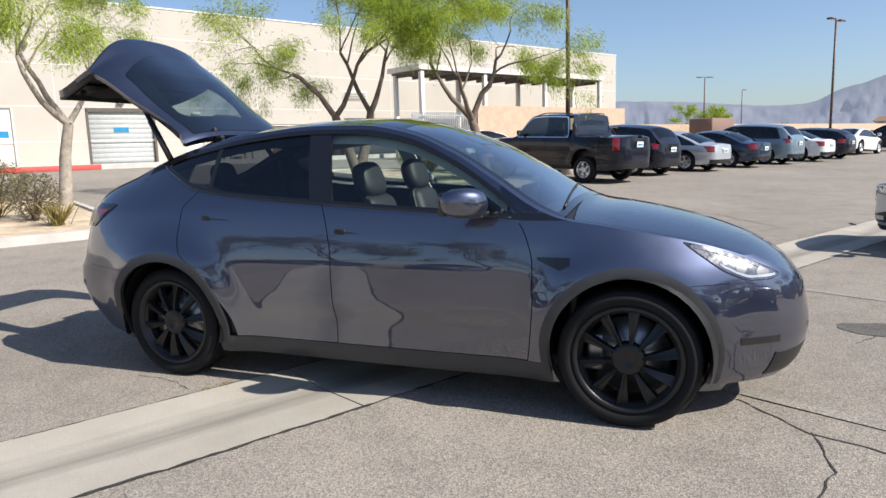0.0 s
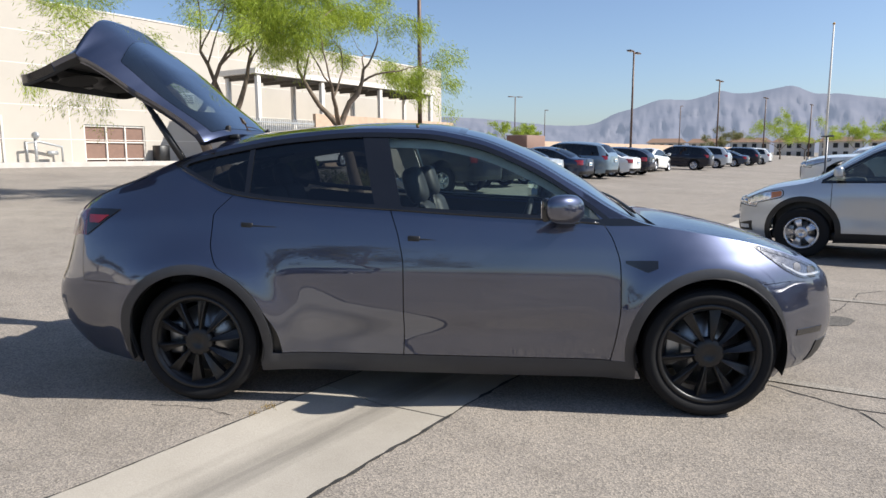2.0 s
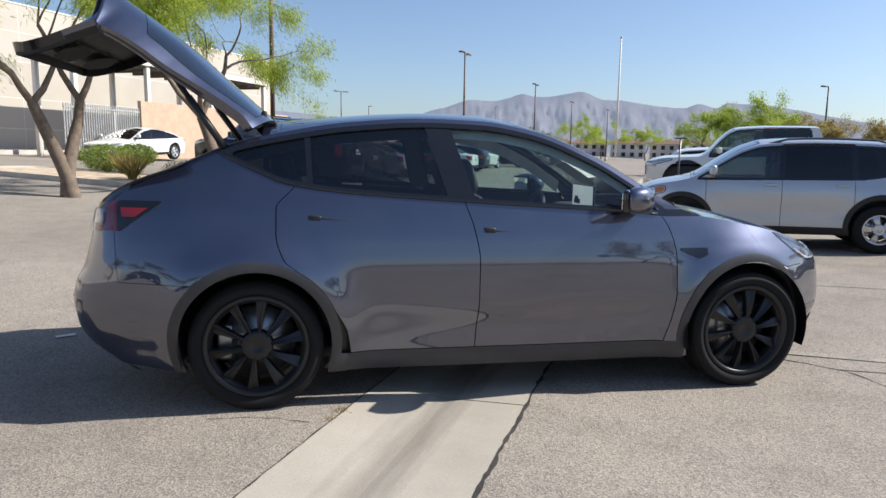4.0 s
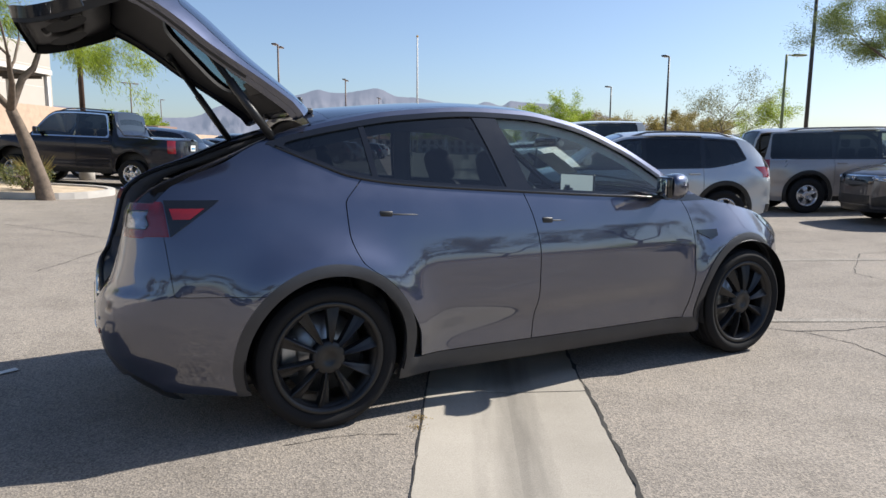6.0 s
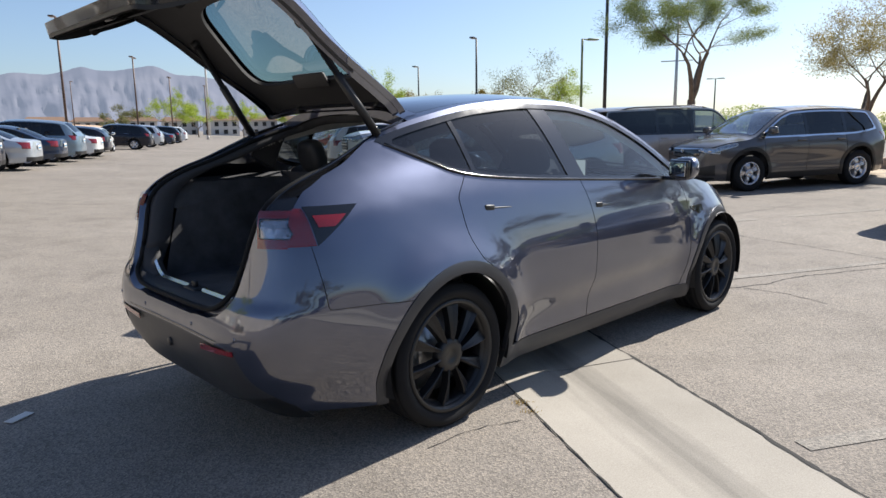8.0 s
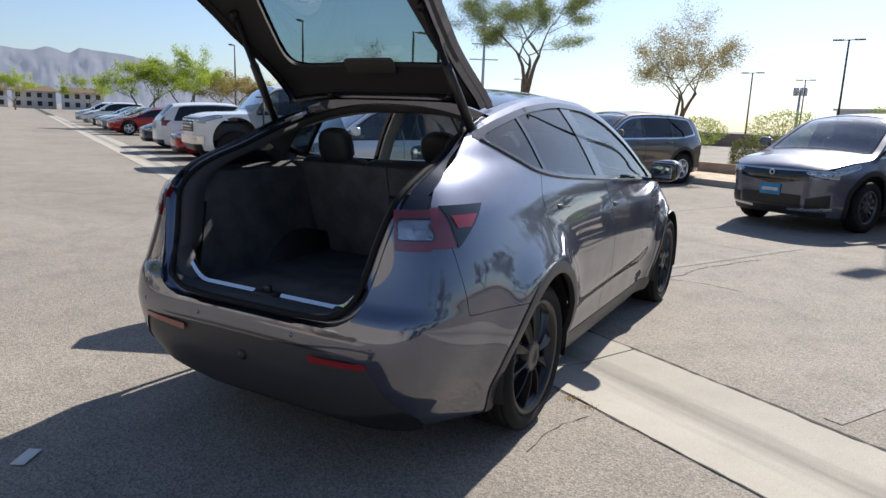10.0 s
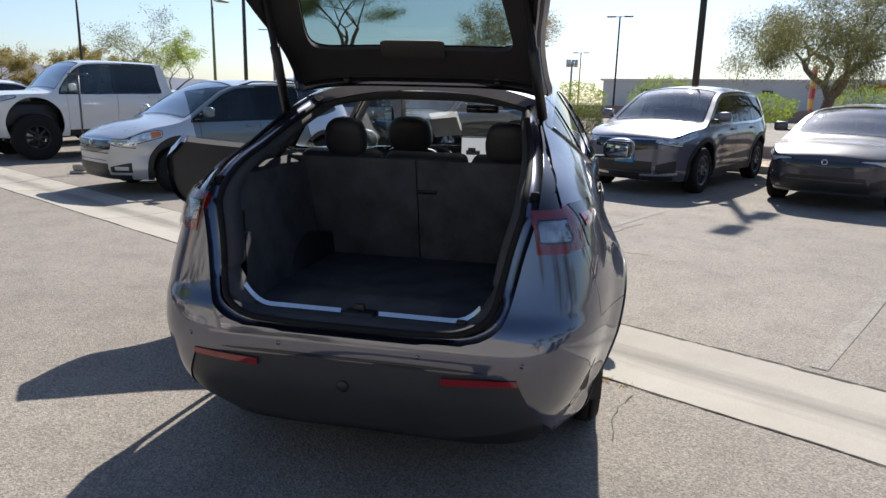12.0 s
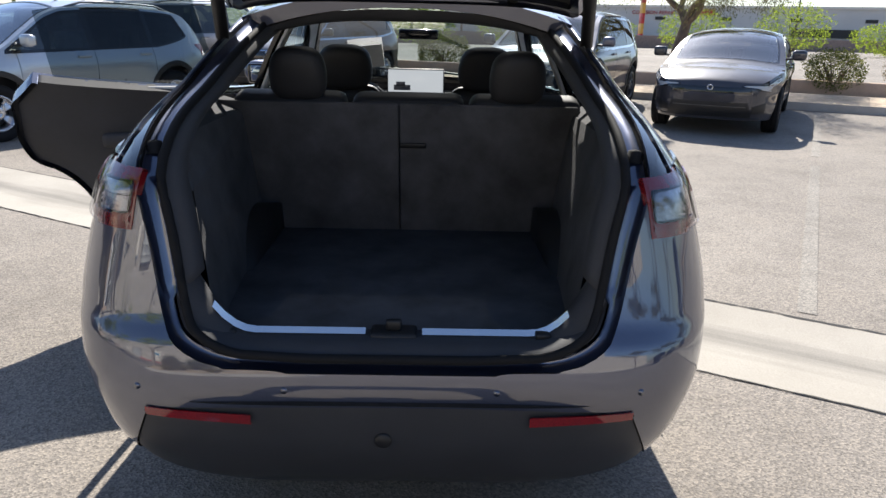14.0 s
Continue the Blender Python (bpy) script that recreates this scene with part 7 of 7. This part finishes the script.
win_in = 0.10 * (1 - np.abs((GX + 1.85) / 0.25) ** 7 - np.abs(gy / (0.435 + 0.16 * (GX + 1.85))) ** 7)
win_out = np.minimum(np.minimum(GD[..., 0] + 2.31 - 0.75 * gy ** 2, -1.435 - GX), 0.535 - np.abs(gy))
gate = on_gate(part("tailgate", skin([(GD, [g_in_d, -win_out], False), (GR, [g_in_r, rows_q - 0.60 + 0 * bz], False)], 1, 0.03), P_HERO, CAR, "raised painted tailgate"))
part("tail_panel", skin([(GR, [g_in_r, 0.602 - rows_q + 0 * bz], False)], 1, 0.05), GLOSSBLACK, gate)
wing = on_gate(part("tailgate_glass", skin([(GD, [win_out - 0.003], False)], 1, 0.005, 0.001), HATCHGLASS, CAR))
wing.visible_shadow = False
part("glass_border", skin([(GD, [win_out - 0.003, -win_in - 0.01], False)], 1, 0.004, -0.006), GLOSSBLACK, gate)
GT = GD.copy()
GT[..., 2] -= 0.030 * np.clip((-1.42 - GX) / 0.30, 0, 1)
part("inner_trim", skin([(GT, [g_in_d - 0.014, -win_in], False), (GR, [g_in_r - 0.014, 0.86 - rows_q + 0 * bz], False)], 1, -0.020, -0.026), GATE_TRIM, gate, "dark grey inner trim of the tailgate")
part("inner_edge", skin([(GD, [g_in_d - 0.002, 0.03 - g_in_d], False)], 1, 0.03, -0.032), P_HERO, gate)
part("lower_edge", skin([(GR, [g_in_r - 0.002, 0.035 - g_in_r], False)], 1, 0.055, -0.012), BLACK, gate)
part("upper_trim", box(0.09, 0.30, 0.03, (-1.60, 0, 1.470), 0.012, taper=0.80, seg=3), GATE_TRIM, gate)
# no hollow is cut: flat dark ovals carry the shade of the grab recesses
for y0 in (-0.24, 0.24):
    part("recess_shade", skin([(GR, [1 - ((rows_q - 0.42) / 0.20) ** 2 - ((by - y0) / 0.17) ** 2], False)], 1, 0, -0.060), RUBBER, gate, "flat dark oval painting the shade of a grab recess")
part("gate_latch", box(0.045, 0.09, 0.035, (-2.335, 0, 0.765), 0.012), BLACK, gate)
for side in (-1, 1):
    part("stop_pad", box(0.035, 0.035, 0.04, (-2.278, side * 0.48, 0.84), 0.012), RUBBER, gate)
    a = gate_m @ Vector((-1.98, side * 0.515, 1.28))
    b = Vector((-1.62, side * 0.585, 1.405))
    mid = a.lerp(b, 0.45)
    st = part("gas_strut", tube([b, mid, mid, a], [0.021, 0.021, 0.016, 0.016], 10), BLACK, CAR)
    part("strut_end", tube([a + Vector((0.02, 0, 0.02)), a - Vector((0.02, 0, 0.02))], 0.02, 8), BLACK, st)
for yy in (-0.36, 0.36):
    part("hinge", join(box(0.10, 0.035, 0.03, (-1.40, yy, 1.535), 0.01), box(0.03, 0.03, 0.07, (-1.42, yy, 1.55), 0.01)), BLACK, CAR)

# ---- rear left door, open ----
door_m = Matrix.Translation((-0.245, 0.86, 0)) @ pose(0, 0, 0, 0, 0, -70) @ Matrix.Translation((0.245, -0.86, 0))
d_tests = [XB - gap - HX, HX - XR - gap, HZ - low_z, H_arch - 0.055]
door = part("open_door", skin([(HS, d_tests + [door_top], True)], 1, 0.03), P_HERO, CAR, "open rear door, dark trim inside")
door.matrix_local = door_m
part("door_trim", skin([(HS, [XB - 0.03 - HX, HX - XR - 0.03, HZ - low_z - 0.03, door_top, H_arch - 0.085], True)], 1, -0.06, -0.075), INTERIOR, door)
part("door_shell", skin([(HS, d_tests + [door_top - 0.004], True)], 1, 0, -0.03), P_SATIN, door)
for rim in (0.03 - (HX - XR), 0.03 - (XB - HX)):
    part("door_edge", skin([(HS, d_tests + [door_top, rim], True)], 1, 0.06, -0.028), P_HERO, door)
dg = part("door_glass", skin([(HS, [H_dlo - 0.0, HX + 1.150 + 0.06 * (HZ - 1.3), XB - 0.082 - HX], True)], 1, 0.005, -0.012), DOORGLASS, door)
dg.visible_shadow = False
part("armrest", box(0.50, 0.06, 0.07, (-0.72, 0.74, 0.86), 0.02), INTERIOR, door)
part("door_top_trim", box(0.92, 0.03, 0.03, (-0.75, 0.775, 1.115), 0.01, m=Matrix.Translation((0, 0, 0)) ), LINER, door)


# ---- joints, cracks, markings, scraps ----
def crack(name, pts, width, seed, label, mat=CRACK, lift=0.003, sway=0.008):
    """A ragged dark line through lot points, thick and thin."""
    rng = random.Random(seed)
    verts, faces = [], []
    line = []
    for (a, b) in zip(pts, pts[1:]):
        n = max(2, int((Vector(b) - Vector(a)).length / 0.05))
        for k in range(n):
            line.append(Vector(a).lerp(Vector(b), k / n))
    line.append(Vector(pts[-1]))
    wob = 0.0
    for i, p in enumerate(line):
        d = (line[min(i + 1, len(line) - 1)] - line[max(i - 1, 0)]).normalized()
        s = Vector((-d.y, d.x))
        wob = 0.8 * wob + rng.gauss(0, sway)
        w = width * rng.uniform(0.25, 1.0)
        for sg in (-1, 1):
            q = p + s * (wob + sg * w)
            verts.append((q.x, q.y, ground_z(q.x, q.y) + lift))
        if i:
            k = 2 * i
            faces.append((k - 2, k, k + 1, k - 1))
    ob = part(name, (verts, faces), mat)
    return tagged(ob, label, "crack", kind="structure")


def lot2(u, v):
    return (0.875 * u + 0.484 * v, -0.484 * u + 0.875 * v)


# wider dark strip: the open joint plus the shadow of the asphalt's edge
crack("joint", [lot2(GUT1 + 0.012, v) for v in np.arange(-8, 0.6, 0.5)], 0.015, 1, "crumbling dark joint along the gutter, asphalt edge shadow painted in", lift=0.006, sway=0.004)
crack("joint", [lot2(GUT1 + 0.008, v) for v in np.arange(0.5, 26, 0.5)], 0.010, 12, "thin dark joint along the gutter", lift=0.006, sway=0.002)
crack("joint", [lot2(GUT0 - 0.004, v) for v in np.arange(-9, 26, 0.5)], 0.006, 2, "thin dark joint along the gutter", lift=0.006, sway=0.002)
crack("crack", [(1.98, -0.34), (2.2, -0.62), (2.3, -0.72), (2.58, -0.86), (3.1, -1.0), (3.9, -1.5)], 0.008, 3, "dark crack in the asphalt")
crack("crack", [(2.3, -0.72), (2.33, -1.15), (2.2, -1.5)], 0.006, 4, "dark crack in the asphalt")
crack("crack", [(-1.18, -1.12), (-1.45, -1.02), (-1.7, -1.0)], 0.003, 5, "fine crack in the asphalt")
crack("crack", [(2.8, 1.0), (4.0, 2.6), (5.2, 3.2), (7.0, 2.2)], 0.006, 6, "fine crack in the asphalt")
crack("crack", [(3.0, 7.5), (2.0, 9.5), (0.8, 10.4), (-1.0, 12.0)], 0.010, 7, "fine crack in the asphalt")
crack("crack", [(4.2, -2.0), (5.0, 0.5), (6.4, 1.3), (8.5, 0.8)], 0.007, 8, "fine crack in the asphalt")
crack("crack", [(-3.0, 4.0), (-2.0, 6.0), (-4.0, 8.5)], 0.008, 9, "fine crack in the asphalt")

WORN = asphalt("worn_white_line", (0.228, 0.208, 0.183), (0.320, 0.294, 0.260))


def stripe(u0, v0, u1, v1, width):
    a, b = Vector(lot2(u0, v0)), Vector(lot2(u1, v1))
    d = (b - a).normalized()
    s = Vector((-d.y, d.x)) * width / 2
    n = max(1, int((b - a).length / 1.0))
    verts, faces = [], []
    for k in range(n + 1):
        p = a.lerp(b, k / n)
        for q in (p - s, p + s):
            verts.append((q.x, q.y, ground_z(q.x, q.y) + 0.004))
    faces = [(2 * k, 2 * k + 2, 2 * k + 3, 2 * k + 1) for k in range(n)]
    return tagged(part("parking_line", (verts, faces), WORN), "worn white parking line on asphalt", "parking line", "parking lines", "structure")


for k in range(-3, 15):
    stripe(0.62, -2.16 + 2.95 * k, 5.3, -2.16 + 2.95 * k, 0.10)
    stripe(5.9, -2.16 + 2.95 * k, 10.6, -2.16 + 2.95 * k, 0.10)
for k in range(0, 14):
    stripe(-8.3, 12.3 + 3.1 * k, -13.2, 12.3 + 3.1 * k, 0.10)


def blotch(name, x, y, r, seed, mat, label, category):
    rng = random.Random(seed)
    verts = [(x, y, ground_z(x, y) + 0.004)]
    for k in range(28):
        a = 2 * math.pi * k / 28
        q = r * (1 + 0.25 * noise.noise(Vector((math.cos(a) * 1.5, math.sin(a) * 1.5, seed))))
        px, py = x + q * math.cos(a) * 1.3, y + q * math.sin(a) * 0.8
        verts.append((px, py, ground_z(px, py) + 0.004))
    return tagged(part(name, (verts, [(0, 1 + k, 1 + (k + 1) % 28) for k in range(28)]), mat), label, category, kind="structure")


OILED = asphalt("oiled_asphalt", (0.10, 0.093, 0.085), (0.15, 0.14, 0.128))
blotch("stain", 3.05, 1.42, 0.24, 3, OILED, "dark oil stain on the asphalt", "stain")
blotch("stain", 5.6, 6.3, 0.5, 5, OILED, "dark oil stain on the asphalt", "stain")
scrap = tagged(part("paper_scrap", box(0.13, 0.055, 0.003, (-2.94, 0.69, 0.022), 0.0005, Matrix.Translation((-2.94, 0.69, 0)) @ pose(0, 0, 0, 0, 0, 30) @ Matrix.Translation((2.94, -0.69, 0))), WHITEPAINT), "small white paper scrap on the asphalt", "litter")
LEAF_STRAW = leaf_material("straw_blade", (0.30, 0.20, 0.06), (0.50, 0.37, 0.14))
for k, (x, y, h, n) in enumerate([(-1.0, -0.98, 0.016, 70), (-1.06, -1.08, 0.012, 50)]):
    tussock(x, y, h, n, LEAF_STRAW, 120 + k, "dry straw-coloured weeds in the gutter joint", 0.0, 0.0018, 0.024)
# stand and wheel stops in front of the silver suv
SANDBAG = plain("sandbag", (0.40, 0.36, 0.30), 0.9, vary=0.2)
stand = thing("sign_stand", "thin metal stand weighed with a sandbag", "stand", m=Matrix.Translation(lot(1.35, 10.0)))
part("post", tube([(0, 0, 0), (0, 0, 1.75)], 0.018, 8), DARKALLOY, stand)
part("foot", box(0.5, 0.3, 0.05, (0, 0, 0.0), 0.02), SANDBAG, stand)
part("bag", box(0.42, 0.26, 0.12, (0.02, 0.02, 0.045), 0.05, seg=3), SANDBAG, stand)
part("arm", box(0.05, 0.4, 0.03, (0, 0, 1.72), 0.008), DARKALLOY, stand)
